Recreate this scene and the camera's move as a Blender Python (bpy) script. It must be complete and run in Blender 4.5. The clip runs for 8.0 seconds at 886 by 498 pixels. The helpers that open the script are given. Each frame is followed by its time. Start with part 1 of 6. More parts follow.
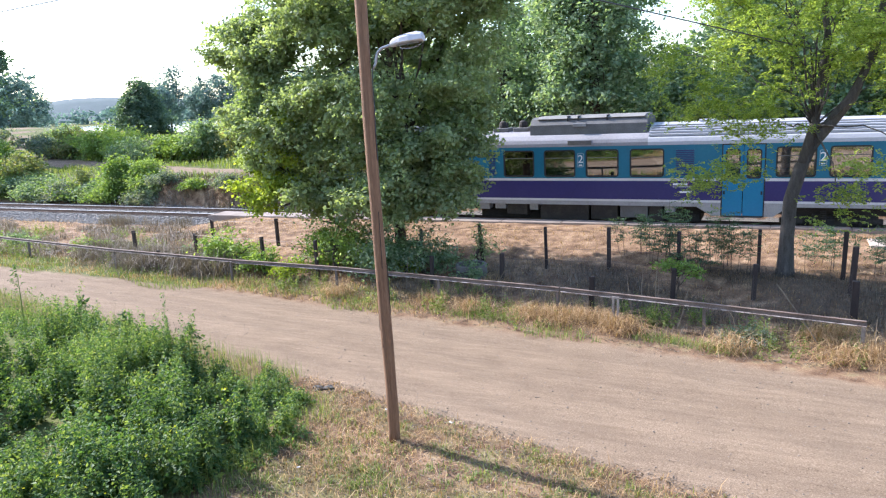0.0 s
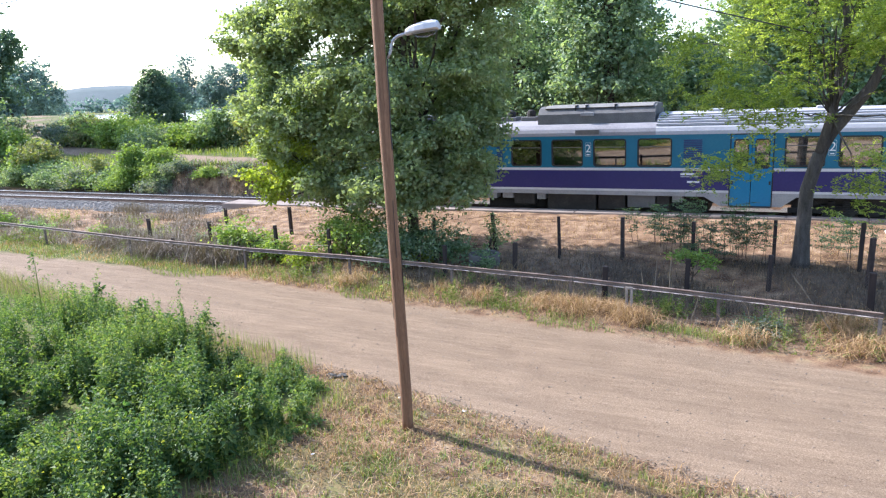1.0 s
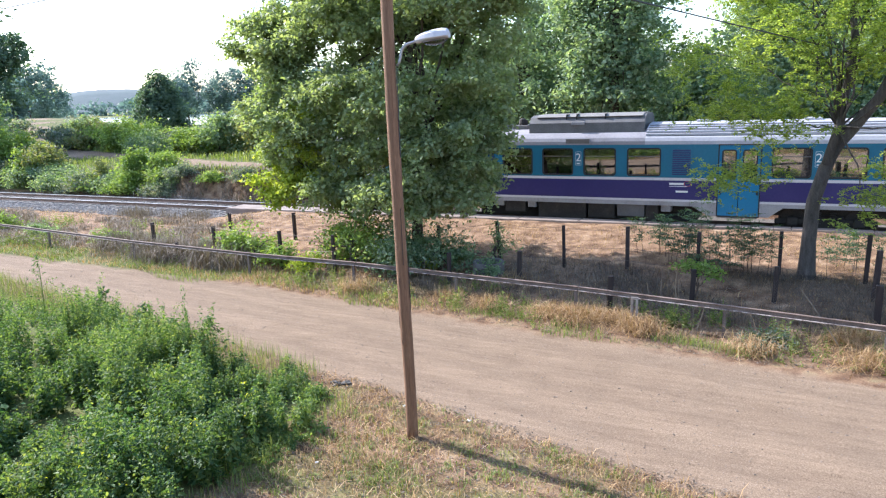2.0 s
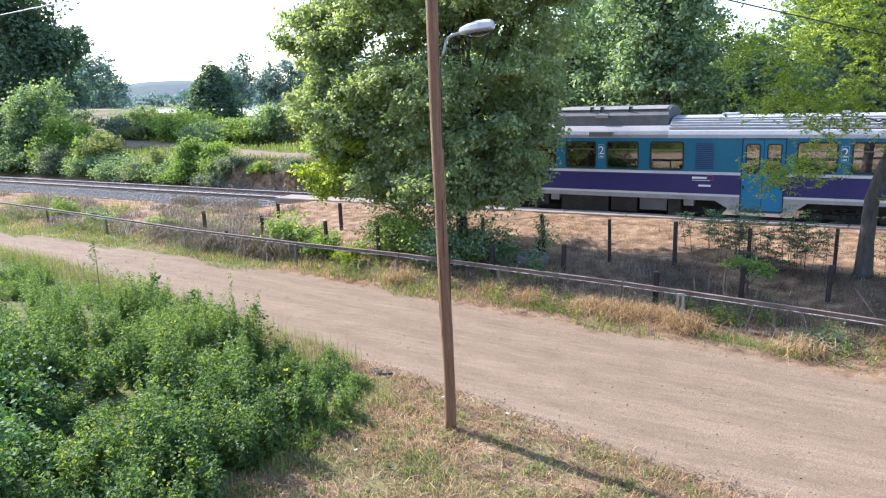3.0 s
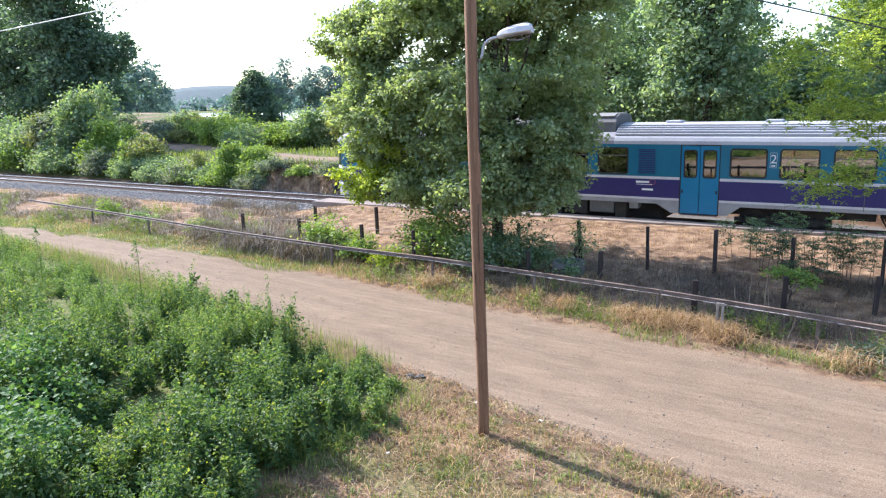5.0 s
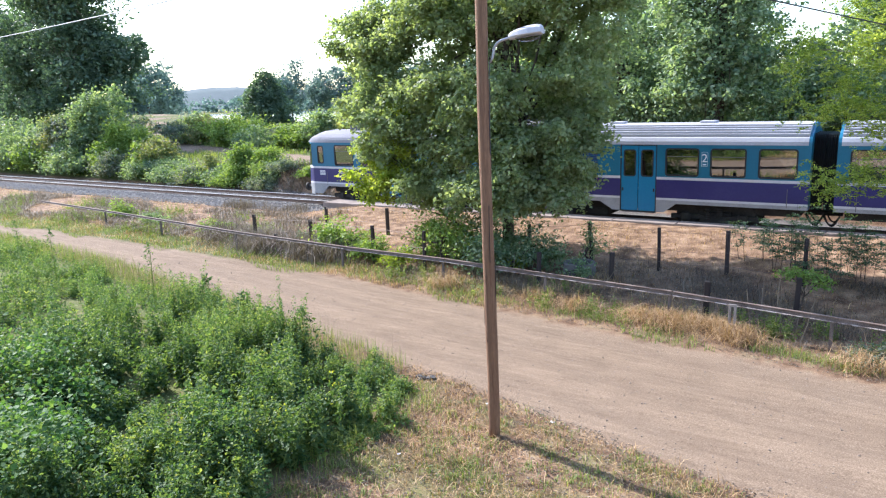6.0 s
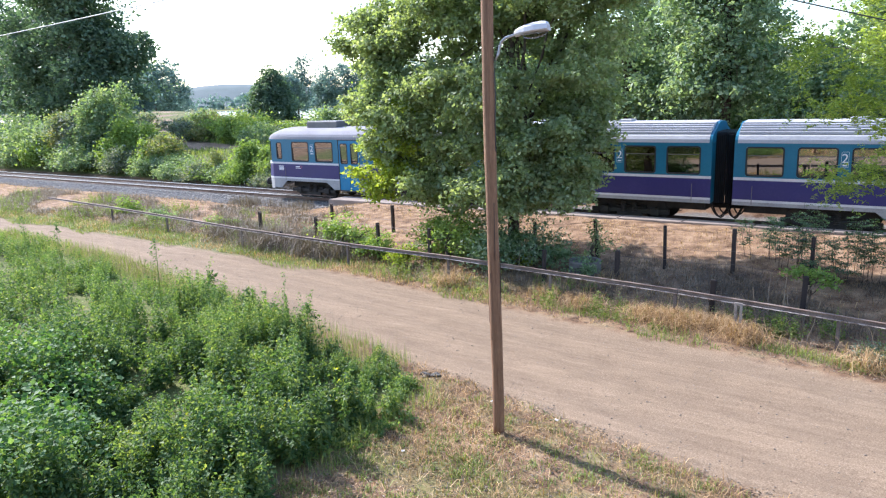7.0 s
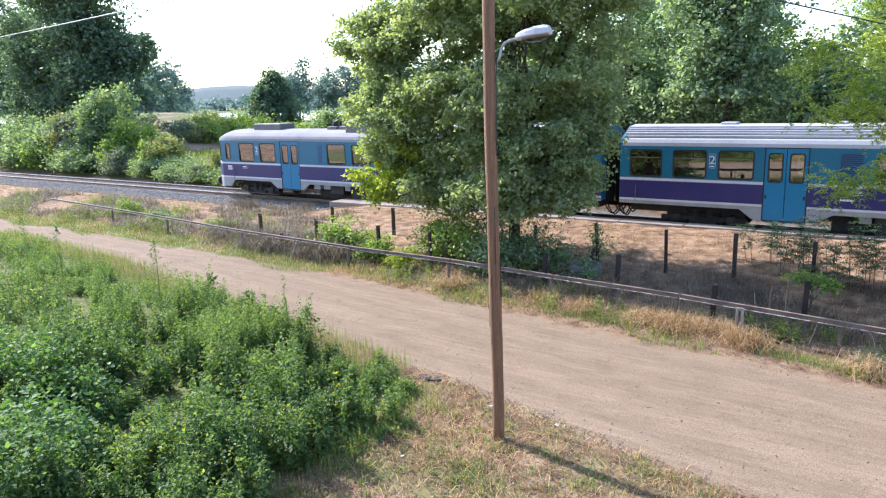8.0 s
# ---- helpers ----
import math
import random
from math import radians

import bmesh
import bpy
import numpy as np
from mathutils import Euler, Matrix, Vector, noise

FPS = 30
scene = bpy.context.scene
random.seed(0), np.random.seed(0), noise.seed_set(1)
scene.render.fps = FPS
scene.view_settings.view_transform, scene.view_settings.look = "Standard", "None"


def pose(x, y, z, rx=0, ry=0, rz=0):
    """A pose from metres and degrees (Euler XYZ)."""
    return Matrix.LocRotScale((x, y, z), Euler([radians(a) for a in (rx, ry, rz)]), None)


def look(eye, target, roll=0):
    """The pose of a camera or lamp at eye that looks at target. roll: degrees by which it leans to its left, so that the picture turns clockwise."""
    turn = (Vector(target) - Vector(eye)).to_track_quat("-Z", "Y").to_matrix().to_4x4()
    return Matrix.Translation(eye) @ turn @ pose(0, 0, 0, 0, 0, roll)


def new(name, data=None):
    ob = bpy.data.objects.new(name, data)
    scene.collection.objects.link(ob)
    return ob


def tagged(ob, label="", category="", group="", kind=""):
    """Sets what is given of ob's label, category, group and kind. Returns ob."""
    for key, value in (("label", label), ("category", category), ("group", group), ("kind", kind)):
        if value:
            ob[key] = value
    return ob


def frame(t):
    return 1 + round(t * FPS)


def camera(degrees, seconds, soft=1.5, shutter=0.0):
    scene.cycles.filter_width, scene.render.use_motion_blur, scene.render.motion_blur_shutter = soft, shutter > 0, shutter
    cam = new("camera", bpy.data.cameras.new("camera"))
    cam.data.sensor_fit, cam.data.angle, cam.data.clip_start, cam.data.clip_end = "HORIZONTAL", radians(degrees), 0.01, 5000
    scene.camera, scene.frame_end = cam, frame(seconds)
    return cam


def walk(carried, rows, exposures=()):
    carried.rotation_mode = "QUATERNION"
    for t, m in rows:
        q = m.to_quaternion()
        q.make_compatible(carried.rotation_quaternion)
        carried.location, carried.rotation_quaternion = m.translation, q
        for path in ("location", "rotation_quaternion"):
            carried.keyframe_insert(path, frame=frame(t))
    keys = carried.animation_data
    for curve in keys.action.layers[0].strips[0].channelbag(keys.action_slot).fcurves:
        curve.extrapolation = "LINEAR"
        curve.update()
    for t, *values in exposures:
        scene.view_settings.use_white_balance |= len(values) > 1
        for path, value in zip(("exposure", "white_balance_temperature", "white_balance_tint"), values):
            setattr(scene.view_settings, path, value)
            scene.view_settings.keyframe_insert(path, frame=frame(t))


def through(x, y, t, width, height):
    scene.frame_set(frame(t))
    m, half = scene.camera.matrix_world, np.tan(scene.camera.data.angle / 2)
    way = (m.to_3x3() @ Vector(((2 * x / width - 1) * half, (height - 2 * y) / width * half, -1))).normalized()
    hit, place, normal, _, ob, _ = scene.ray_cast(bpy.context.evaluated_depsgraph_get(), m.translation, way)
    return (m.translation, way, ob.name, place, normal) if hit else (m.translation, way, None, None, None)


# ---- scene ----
cam = camera(63.97, 8.0, soft=1.2)
PATH = [
    (0.0, pose(0.007, -0.003, 5.302, 78.210, 2.786, 24.819)),
    (0.5, pose(-0.007, -0.019, 5.308, 78.063, 2.525, 25.674)),
    (1.0, pose(-0.025, -0.021, 5.306, 77.384, 2.715, 25.798)),
    (1.5, pose(-0.102, -0.043, 5.307, 77.157, 2.862, 23.764)),
    (2.0, pose(-0.119, -0.019, 5.327, 77.929, 2.116, 26.058)),
    (2.2, pose(-0.052, 0.002, 5.331, 77.802, 2.387, 28.074)),
    (3.3, pose(-0.044, 0.025, 5.315, 77.452, 1.941, 30.023)),
    (3.5, pose(-0.064, 0.049, 5.309, 77.515, 1.830, 30.150)),
    (4.0, pose(-0.071, 0.046, 5.299, 77.488, 1.574, 31.410)),
    (4.5, pose(-0.071, 0.021, 5.315, 77.984, 1.316, 31.647)),
    (4.7, pose(-0.065, 0.028, 5.291, 77.907, 1.543, 32.303)),
    (5.8, pose(-0.047, 0.046, 5.308, 78.118, 1.889, 33.432)),
    (6.0, pose(-0.057, 0.033, 5.306, 78.065, 1.948, 33.730)),
    (6.5, pose(-0.064, 0.046, 5.297, 78.013, 2.047, 34.390)),
    (7.0, pose(-0.053, 0.044, 5.298, 77.885, 1.859, 34.208)),
    (7.5, pose(-0.060, 0.047, 5.300, 77.973, 1.660, 34.300)),
    (8.0, pose(-0.080, 0.091, 5.319, 78.055, 1.648, 34.301)),
]
walk(cam, PATH)

# ---- world, sun, exposure ----
SUN_ELEVATION = 36.0
SUN_FROM = Vector((-0.991, 0.135, 0.0))

world = bpy.data.worlds.new("sky")
scene.world = world
world.use_nodes = True
wn = world.node_tree.nodes
sky = wn.new("ShaderNodeTexSky")
sky.sky_type = "NISHITA"
sky.sun_disc = False
sky.sun_elevation = radians(SUN_ELEVATION)
sky.sun_rotation = math.atan2(SUN_FROM.x, SUN_FROM.y)
sky.air_density, sky.dust_density, sky.ozone_density = 1.0, 1.0, 1.0
world.node_tree.links.new(sky.outputs[0], wn["Background"].inputs[0])
wn["Background"].inputs[1].default_value = 0.13

sun = new("sun", bpy.data.lights.new("sun", "SUN"))
sun.data.energy, sun.data.angle, sun.data.color = 3.15, radians(0.6), (1.0, 0.955, 0.90)
_e = radians(SUN_ELEVATION)
sun.matrix_world = look((0, 0, 60), Vector((0, 0, 60)) - (SUN_FROM * math.cos(_e) + Vector((0, 0, math.sin(_e)))))
scene.view_settings.exposure = 1.79
scene.view_settings.use_white_balance = True
scene.view_settings.white_balance_temperature = 6020
scene.view_settings.white_balance_tint = 13

# ---- materials ----
MATS = {}


def nodes_of(name):
    m = bpy.data.materials.new(name)
    m.use_nodes = True
    MATS[name] = m
    return m, m.node_tree.nodes, m.node_tree.links, m.node_tree.nodes["Principled BSDF"]


def ramp(nodes, links, fac, stops):
    r = nodes.new("ShaderNodeValToRGB")
    while len(r.color_ramp.elements) < len(stops):
        r.color_ramp.elements.new(0.5)
    for e, (p, c) in zip(r.color_ramp.elements, stops):
        e.position, e.color = p, (*c, 1)
    links.new(fac, r.inputs[0])
    return r.outputs[0]


def noise_tex(nodes, links, scale, detail=5.0, coords=None, stretch=None):
    n = nodes.new("ShaderNodeTexNoise")
    n.inputs["Scale"].default_value, n.inputs["Detail"].default_value = scale, detail
    if coords is None:
        coords = nodes.new("ShaderNodeTexCoord").outputs["Object"]
    if stretch:
        mp = nodes.new("ShaderNodeMapping")
        mp.inputs["Scale"].default_value = stretch
        links.new(coords, mp.inputs[0])
        coords = mp.outputs[0]
    links.new(coords, n.inputs["Vector"])
    return n.outputs["Fac"]


def surface(name, stops, scale=6.0, fine=60.0, rough=0.8, metal=0.0, bump=0.25, bump_dist=0.01, stretch=None, vary=0.0, spec=0.5):
    """A solid surface: colour from two scales of noise, fine relief, optional shift from object to object."""
    m, n, l, b = nodes_of(name)
    big, small = noise_tex(n, l, scale, 4, stretch=stretch), noise_tex(n, l, fine, 6, stretch=stretch)
    mix = n.new("ShaderNodeMath")
    mix.operation = "MULTIPLY_ADD"
    mix.inputs[1].default_value = 0.45
    l.new(small, mix.inputs[0])
    sc = n.new("ShaderNodeMath")
    sc.operation = "MULTIPLY"
    sc.inputs[1].default_value = 0.55
    l.new(big, sc.inputs[0])
    l.new(sc.outputs[0], mix.inputs[2])
    fac = mix.outputs[0]
    if vary:
        oi = n.new("ShaderNodeObjectInfo")
        ad = n.new("ShaderNodeMath")
        ad.operation = "MULTIPLY_ADD"
        ad.inputs[1].default_value = vary
        l.new(oi.outputs["Random"], ad.inputs[0])
        l.new(fac, ad.inputs[2])
        fac = ad.outputs[0]
    col = ramp(n, l, fac, stops)
    l.new(col, b.inputs["Base Color"])
    b.inputs["Roughness"].default_value, b.inputs["Metallic"].default_value = rough, metal
    b.inputs["Specular IOR Level"].default_value = spec
    bp = n.new("ShaderNodeBump")
    bp.inputs["Strength"].default_value, bp.inputs["Distance"].default_value = bump, bump_dist
    l.new(small, bp.inputs["Height"])
    l.new(bp.outputs[0], b.inputs["Normal"])
    return m


def foliage(name, stops, through=0.35, rough=0.6, patch=0.35, spec=0.25, glow=(1.5, 1.45, 0.5)):
    """Leaves: colour from leaf to leaf and in larger patches, light passing through."""
    m, n, l, b = nodes_of(name)
    g = n.new("ShaderNodeNewGeometry")
    big = noise_tex(n, l, patch, 2)
    ad = n.new("ShaderNodeMath")
    ad.operation = "MULTIPLY_ADD"
    ad.inputs[1].default_value = 0.55
    l.new(g.outputs["Random Per Island"], ad.inputs[0])
    sc = n.new("ShaderNodeMath")
    sc.operation = "MULTIPLY"
    sc.inputs[1].default_value = 0.5
    l.new(big, sc.inputs[0])
    l.new(sc.outputs[0], ad.inputs[2])
    col = ramp(n, l, ad.outputs[0], stops)
    l.new(col, b.inputs["Base Color"])
    b.inputs["Roughness"].default_value = rough
    b.inputs["Specular IOR Level"].default_value = spec
    tr = n.new("ShaderNodeBsdfTranslucent")
    br = n.new("ShaderNodeMix")
    br.data_type, br.blend_type = "RGBA", "MULTIPLY"
    br.inputs[0].default_value = 1.0
    l.new(col, br.inputs[6])
    br.inputs[7].default_value = (*glow, 1)
    l.new(br.outputs[2], tr.inputs[0])
    mx = n.new("ShaderNodeMixShader")
    mx.inputs[0].default_value = through
    l.new(b.outputs[0], mx.inputs[1])
    l.new(tr.outputs[0], mx.inputs[2])
    l.new(mx.outputs[0], n["Material Output"].inputs["Surface"])
    return m


def pane_glass(name, tint, rough=0.02, ior=1.5):
    m, n, l, b = nodes_of(name)
    gl, tp, fr, mx = (n.new(k) for k in ("ShaderNodeBsdfGlossy", "ShaderNodeBsdfTransparent", "ShaderNodeFresnel", "ShaderNodeMixShader"))
    gl.inputs["Roughness"].default_value = rough
    tp.inputs[0].default_value = (*tint, 1)
    fr.inputs[0].default_value = ior
    l.new(fr.outputs[0], mx.inputs[0])
    l.new(tp.outputs[0], mx.inputs[1])
    l.new(gl.outputs[0], mx.inputs[2])
    l.new(mx.outputs[0], n["Material Output"].inputs["Surface"])
    return m


def plain(name, colour, rough=0.5, metal=0.0):
    m, n, l, b = nodes_of(name)
    b.inputs["Base Color"].default_value, b.inputs["Roughness"].default_value, b.inputs["Metallic"].default_value = (*colour, 1), rough, metal
    return m


def ground_material():
    """Earth, straw and grass, mixed by the plan's own zones (r: road, g: green, b: ballast or bare bank)."""
    m, n, l, b = nodes_of("earth")
    at = n.new("ShaderNodeAttribute")
    at.attribute_name = "zone"
    sep = n.new("ShaderNodeSeparateColor")
    l.new(at.outputs["Color"], sep.inputs[0])
    co = n.new("ShaderNodeTexCoord").outputs["Object"]
    mid, fine, big = noise_tex(n, l, 2.3, 6, co), noise_tex(n, l, 45, 8, co), noise_tex(n, l, 0.35, 4, co)
    streak = noise_tex(n, l, 3.0, 8, co, stretch=(0.35, 2.6, 1.0))

    def blend(a, bb, fac):
        x = n.new("ShaderNodeMix")
        x.data_type = "RGBA"
        l.new(fac, x.inputs[0])
        l.new(a, x.inputs[6])
        l.new(bb, x.inputs[7])
        return x.outputs[2]

    def calc(op, a, v):
        x = n.new("ShaderNodeMath")
        x.operation = op
        x.use_clamp = op == "MULTIPLY_ADD"
        l.new(a, x.inputs[0])
        if isinstance(v, float):
            x.inputs[1].default_value = v
        else:
            l.new(v, x.inputs[1])
        return x

    def edge(channel, wobble, gain):
        """A zone's share with a ragged border."""
        a = calc("SUBTRACT", wobble, 0.5).outputs[0]
        a = calc("MULTIPLY", a, 0.9).outputs[0]
        a = calc("ADD", a, channel).outputs[0]
        x = calc("MULTIPLY_ADD", a, gain)
        x.inputs[2].default_value = 0.5 - 0.5 * gain
        return x.outputs[0]

    fm = calc("MULTIPLY", calc("ADD", calc("MULTIPLY", fine, 0.55).outputs[0], calc("MULTIPLY", noise_tex(n, l, 130, 3, co), 0.45).outputs[0]).outputs[0], 0.55).outputs[0]
    mixed = calc("ADD", fm, calc("MULTIPLY", mid, 0.45).outputs[0]).outputs[0]
    straw = ramp(n, l, mixed, [(0.37, (0.066, 0.039, 0.025)), (0.46, (0.178, 0.107, 0.066)), (0.54, (0.30, 0.193, 0.12)), (0.64, (0.46, 0.335, 0.22))])
    rd = calc("ADD", calc("MULTIPLY", fm, 1.4).outputs[0], calc("ADD", calc("MULTIPLY", streak, 0.17).outputs[0], calc("MULTIPLY", big, 0.09).outputs[0]).outputs[0]).outputs[0]
    road = ramp(n, l, rd, [(0.38, (0.094, 0.066, 0.043)), (0.455, (0.186, 0.132, 0.089)), (0.53, (0.238, 0.17, 0.116)), (0.62, (0.345, 0.262, 0.184))])
    green = ramp(n, l, mixed, [(0.3, (0.05, 0.06, 0.02)), (0.5, (0.11, 0.125, 0.04)), (0.7, (0.25, 0.21, 0.09))])
    stone = ramp(n, l, fine, [(0.3, (0.06, 0.055, 0.05)), (0.5, (0.17, 0.155, 0.14)), (0.7, (0.3, 0.28, 0.26))])
    col = blend(straw, green, edge(sep.outputs[1], mid, 2.5))
    col = blend(col, stone, edge(sep.outputs[2], mid, 4.0))
    worn = n.new("ShaderNodeMix")
    worn.data_type, worn.blend_type = "RGBA", "MULTIPLY"
    l.new(calc("MULTIPLY", at.outputs["Alpha"], calc("MULTIPLY", big, 0.7).outputs[0]).outputs[0], worn.inputs[0])
    l.new(road, worn.inputs[6])
    worn.inputs[7].default_value = (0.62, 0.61, 0.62, 1)
    col = blend(col, worn.outputs[2], edge(sep.outputs[0], mid, 3.0))
    l.new(col, b.inputs["Base Color"])
    b.inputs["Roughness"].default_value = 0.95
    b.inputs["Specular IOR Level"].default_value = 0.15
    bp = n.new("ShaderNodeBump")
    bp.inputs["Strength"].default_value, bp.inputs["Distance"].default_value = 0.7, 0.03
    l.new(mixed, bp.inputs["Height"])
    l.new(bp.outputs[0], b.inputs["Normal"])
    return m


ground_material()
surface("old_pole_wood", [(0.25, (0.076, 0.040, 0.022)), (0.45, (0.184, 0.095, 0.053)), (0.62, (0.281, 0.157, 0.088)), (0.8, (0.389, 0.237, 0.148))], 5, 40, 0.85, stretch=(6, 6, 0.25), bump=0.6)
surface("dark_post_wood", [(0.3, (0.014, 0.010, 0.009)), (0.6, (0.042, 0.029, 0.025)), (0.85, (0.10, 0.072, 0.06))], 5, 50, 0.9, stretch=(4, 4, 0.5), bump=0.5, vary=0.15)
surface("rail_rust", [(0.3, (0.07, 0.045, 0.035)), (0.5, (0.19, 0.135, 0.11)), (0.75, (0.33, 0.26, 0.22))], 2.5, 40, 0.8, 0.1)
# Rusty steel, with shade in the rails' recessed web put into the colour.
surface("web_shade_rust", [(0.3, (0.06, 0.045, 0.038)), (0.55, (0.17, 0.135, 0.118)), (0.8, (0.3, 0.26, 0.235))], 2.5, 40, 0.8, 0.1)
surface("weathered_steel", [(0.36, (0.090, 0.058, 0.045)), (0.47, (0.20, 0.15, 0.125)), (0.54, (0.40, 0.34, 0.30)), (0.66, (0.56, 0.50, 0.45))], 7.0, 60, 0.8, 0.0)
surface("white_post_paint", [(0.3, (0.136, 0.111, 0.092)), (0.5, (0.281, 0.242, 0.212)), (0.7, (0.408, 0.361, 0.320))], 6, 60, 0.8)
surface("rail_steel", [(0.3, (0.12, 0.075, 0.055)), (0.6, (0.2, 0.13, 0.1)), (0.8, (0.26, 0.19, 0.15))], 3, 50, 0.55, 0.4)
surface("rail_polish", [(0.3, (0.55, 0.54, 0.53)), (0.7, (0.7, 0.69, 0.68))], 3, 50, 0.45, 0.35, bump=0.05)
surface("sleeper_concrete", [(0.3, (0.09, 0.08, 0.07)), (0.6, (0.17, 0.155, 0.14)), (0.8, (0.25, 0.23, 0.21))], 4, 50, 0.9, vary=0.1)
surface("concrete", [(0.3, (0.25, 0.195, 0.155)), (0.5, (0.40, 0.325, 0.27)), (0.7, (0.5, 0.42, 0.36))], 1.2, 35, 0.9, bump=0.4)
surface("platform_concrete", [(0.3, (0.15, 0.115, 0.095)), (0.5, (0.25, 0.20, 0.17)), (0.7, (0.34, 0.285, 0.25))], 1.2, 35, 0.9, bump=0.4)
surface("ballast_stone", [(0.3, (0.10, 0.095, 0.09)), (0.5, (0.24, 0.225, 0.21)), (0.75, (0.42, 0.4, 0.38))], 4.2, 30, 0.95)
surface("pebble", [(0.3, (0.10, 0.08, 0.065)), (0.5, (0.23, 0.18, 0.14)), (0.75, (0.36, 0.30, 0.25))], 9.0, 30, 0.95)
surface("dark_rock", [(0.3, (0.05, 0.045, 0.04)), (0.7, (0.15, 0.138, 0.125))], 8, 40, 0.9)
surface("bark", [(0.3, (0.035, 0.025, 0.018)), (0.55, (0.095, 0.07, 0.052)), (0.8, (0.19, 0.145, 0.115))], 5, 30, 0.95, stretch=(3, 3, 0.6), bump=0.8, bump_dist=0.03)
surface("grey_stick", [(0.3, (0.11, 0.085, 0.06)), (0.55, (0.23, 0.185, 0.13)), (0.8, (0.35, 0.29, 0.22))], 5, 30, 0.9, stretch=(3, 3, 0.6))
# Grey locust bark, its colour darkened for the shade around the trunk.
surface("shaded_grey_bark", [(0.3, (0.04, 0.034, 0.03)), (0.55, (0.10, 0.087, 0.078)), (0.8, (0.18, 0.16, 0.145))], 5, 30, 0.95, stretch=(3, 3, 0.6), bump=0.8, bump_dist=0.03)
surface("pale_bark", [(0.3, (0.12, 0.10, 0.085)), (0.55, (0.26, 0.225, 0.19)), (0.8, (0.4, 0.36, 0.31))], 5, 30, 0.95, stretch=(3, 3, 0.6), bump=0.8, bump_dist=0.03)
surface("lamp_shell", [(0.3, (0.46, 0.44, 0.46)), (0.7, (0.58, 0.56, 0.58))], 6, 60, 0.75, bump=0.05, spec=0.25)
surface("lamp_arm_metal", [(0.3, (0.3, 0.3, 0.31)), (0.7, (0.45, 0.45, 0.46))], 10, 60, 0.45, 0.7, bump=0.1)
pane_glass("lamp_bowl_glass", (0.8, 0.8, 0.78), 0.15)
surface("teal_paint", [(0.2, (0.011, 0.120, 0.212)), (0.5, (0.014, 0.147, 0.248)), (0.8, (0.028, 0.175, 0.276))], 0.8, 12, 0.35, bump=0.03)
surface("door_blue_paint", [(0.2, (0.009, 0.156, 0.313)), (0.5, (0.012, 0.189, 0.368)), (0.8, (0.028, 0.216, 0.396))], 0.8, 12, 0.35, bump=0.03)
surface("navy_paint", [(0.2, (0.023, 0.022, 0.108)), (0.5, (0.031, 0.028, 0.135)), (0.8, (0.050, 0.045, 0.162))], 0.8, 12, 0.35, bump=0.03)
surface("stripe_white", [(0.2, (0.450, 0.450, 0.478)), (0.5, (0.576, 0.576, 0.607)), (0.8, (0.648, 0.648, 0.681))], 1.5, 15, 0.4, bump=0.03)
surface("skirt_grey", [(0.25, (0.17, 0.17, 0.18)), (0.5, (0.30, 0.30, 0.315)), (0.8, (0.4, 0.4, 0.415))], 1.5, 18, 0.5, bump=0.05)
surface("roof_white", [(0.25, (0.31, 0.305, 0.335)), (0.5, (0.425, 0.42, 0.455)), (0.8, (0.50, 0.495, 0.53))], 0.9, 14, 0.5, bump=0.05)
surface("dusty_roof", [(0.25, (0.20, 0.19, 0.205)), (0.5, (0.285, 0.275, 0.295)), (0.8, (0.37, 0.36, 0.385))], 0.9, 14, 0.9, bump=0.05, spec=0.08)
surface("dusty_lid", [(0.25, (0.13, 0.12, 0.115)), (0.5, (0.21, 0.20, 0.19)), (0.8, (0.30, 0.285, 0.27))], 2, 20, 0.7)
surface("unit_grey", [(0.25, (0.075, 0.07, 0.07)), (0.5, (0.13, 0.125, 0.125)), (0.8, (0.2, 0.19, 0.19))], 2, 20, 0.6)
surface("under_dirt", [(0.25, (0.012, 0.010, 0.009)), (0.5, (0.03, 0.025, 0.022)), (0.8, (0.075, 0.06, 0.05))], 3, 25, 0.8)
surface("rubber_black", [(0.3, (0.012, 0.012, 0.013)), (0.7, (0.03, 0.03, 0.032))], 5, 40, 0.7)
surface("seat_cloth", [(0.3, (0.03, 0.04, 0.07)), (0.7, (0.06, 0.07, 0.11))], 12, 90, 0.9)
surface("cabin_lining", [(0.3, (0.42, 0.4, 0.37)), (0.7, (0.55, 0.53, 0.5))], 3, 30, 0.7)
surface("grab_yellow", [(0.3, (0.7, 0.42, 0.03)), (0.7, (0.8, 0.5, 0.05))], 3, 30, 0.4)
surface("marking_white", [(0.3, (0.72, 0.74, 0.76)), (0.7, (0.8, 0.82, 0.84))], 8, 40, 0.5, bump=0.02)
plain("marking_red", (0.55, 0.12, 0.12))
pane_glass("window_glass", (0.85, 0.86, 0.83), 0.015, 5.0)
plain("windscreen_glass", (0.02, 0.025, 0.03), 0.06)
surface("cable_black", [(0.3, (0.03, 0.03, 0.032)), (0.7, (0.07, 0.07, 0.07))], 8, 40, 0.6)
surface("cable_grey", [(0.3, (0.3, 0.31, 0.32)), (0.7, (0.45, 0.46, 0.47))], 8, 40, 0.6)
surface("fence_wire", [(0.3, (0.10, 0.08, 0.07)), (0.7, (0.22, 0.19, 0.17))], 8, 40, 0.6, 0.5)
surface("paper_white", [(0.3, (0.6, 0.6, 0.6)), (0.7, (0.8, 0.8, 0.8))], 8, 40, 0.8)
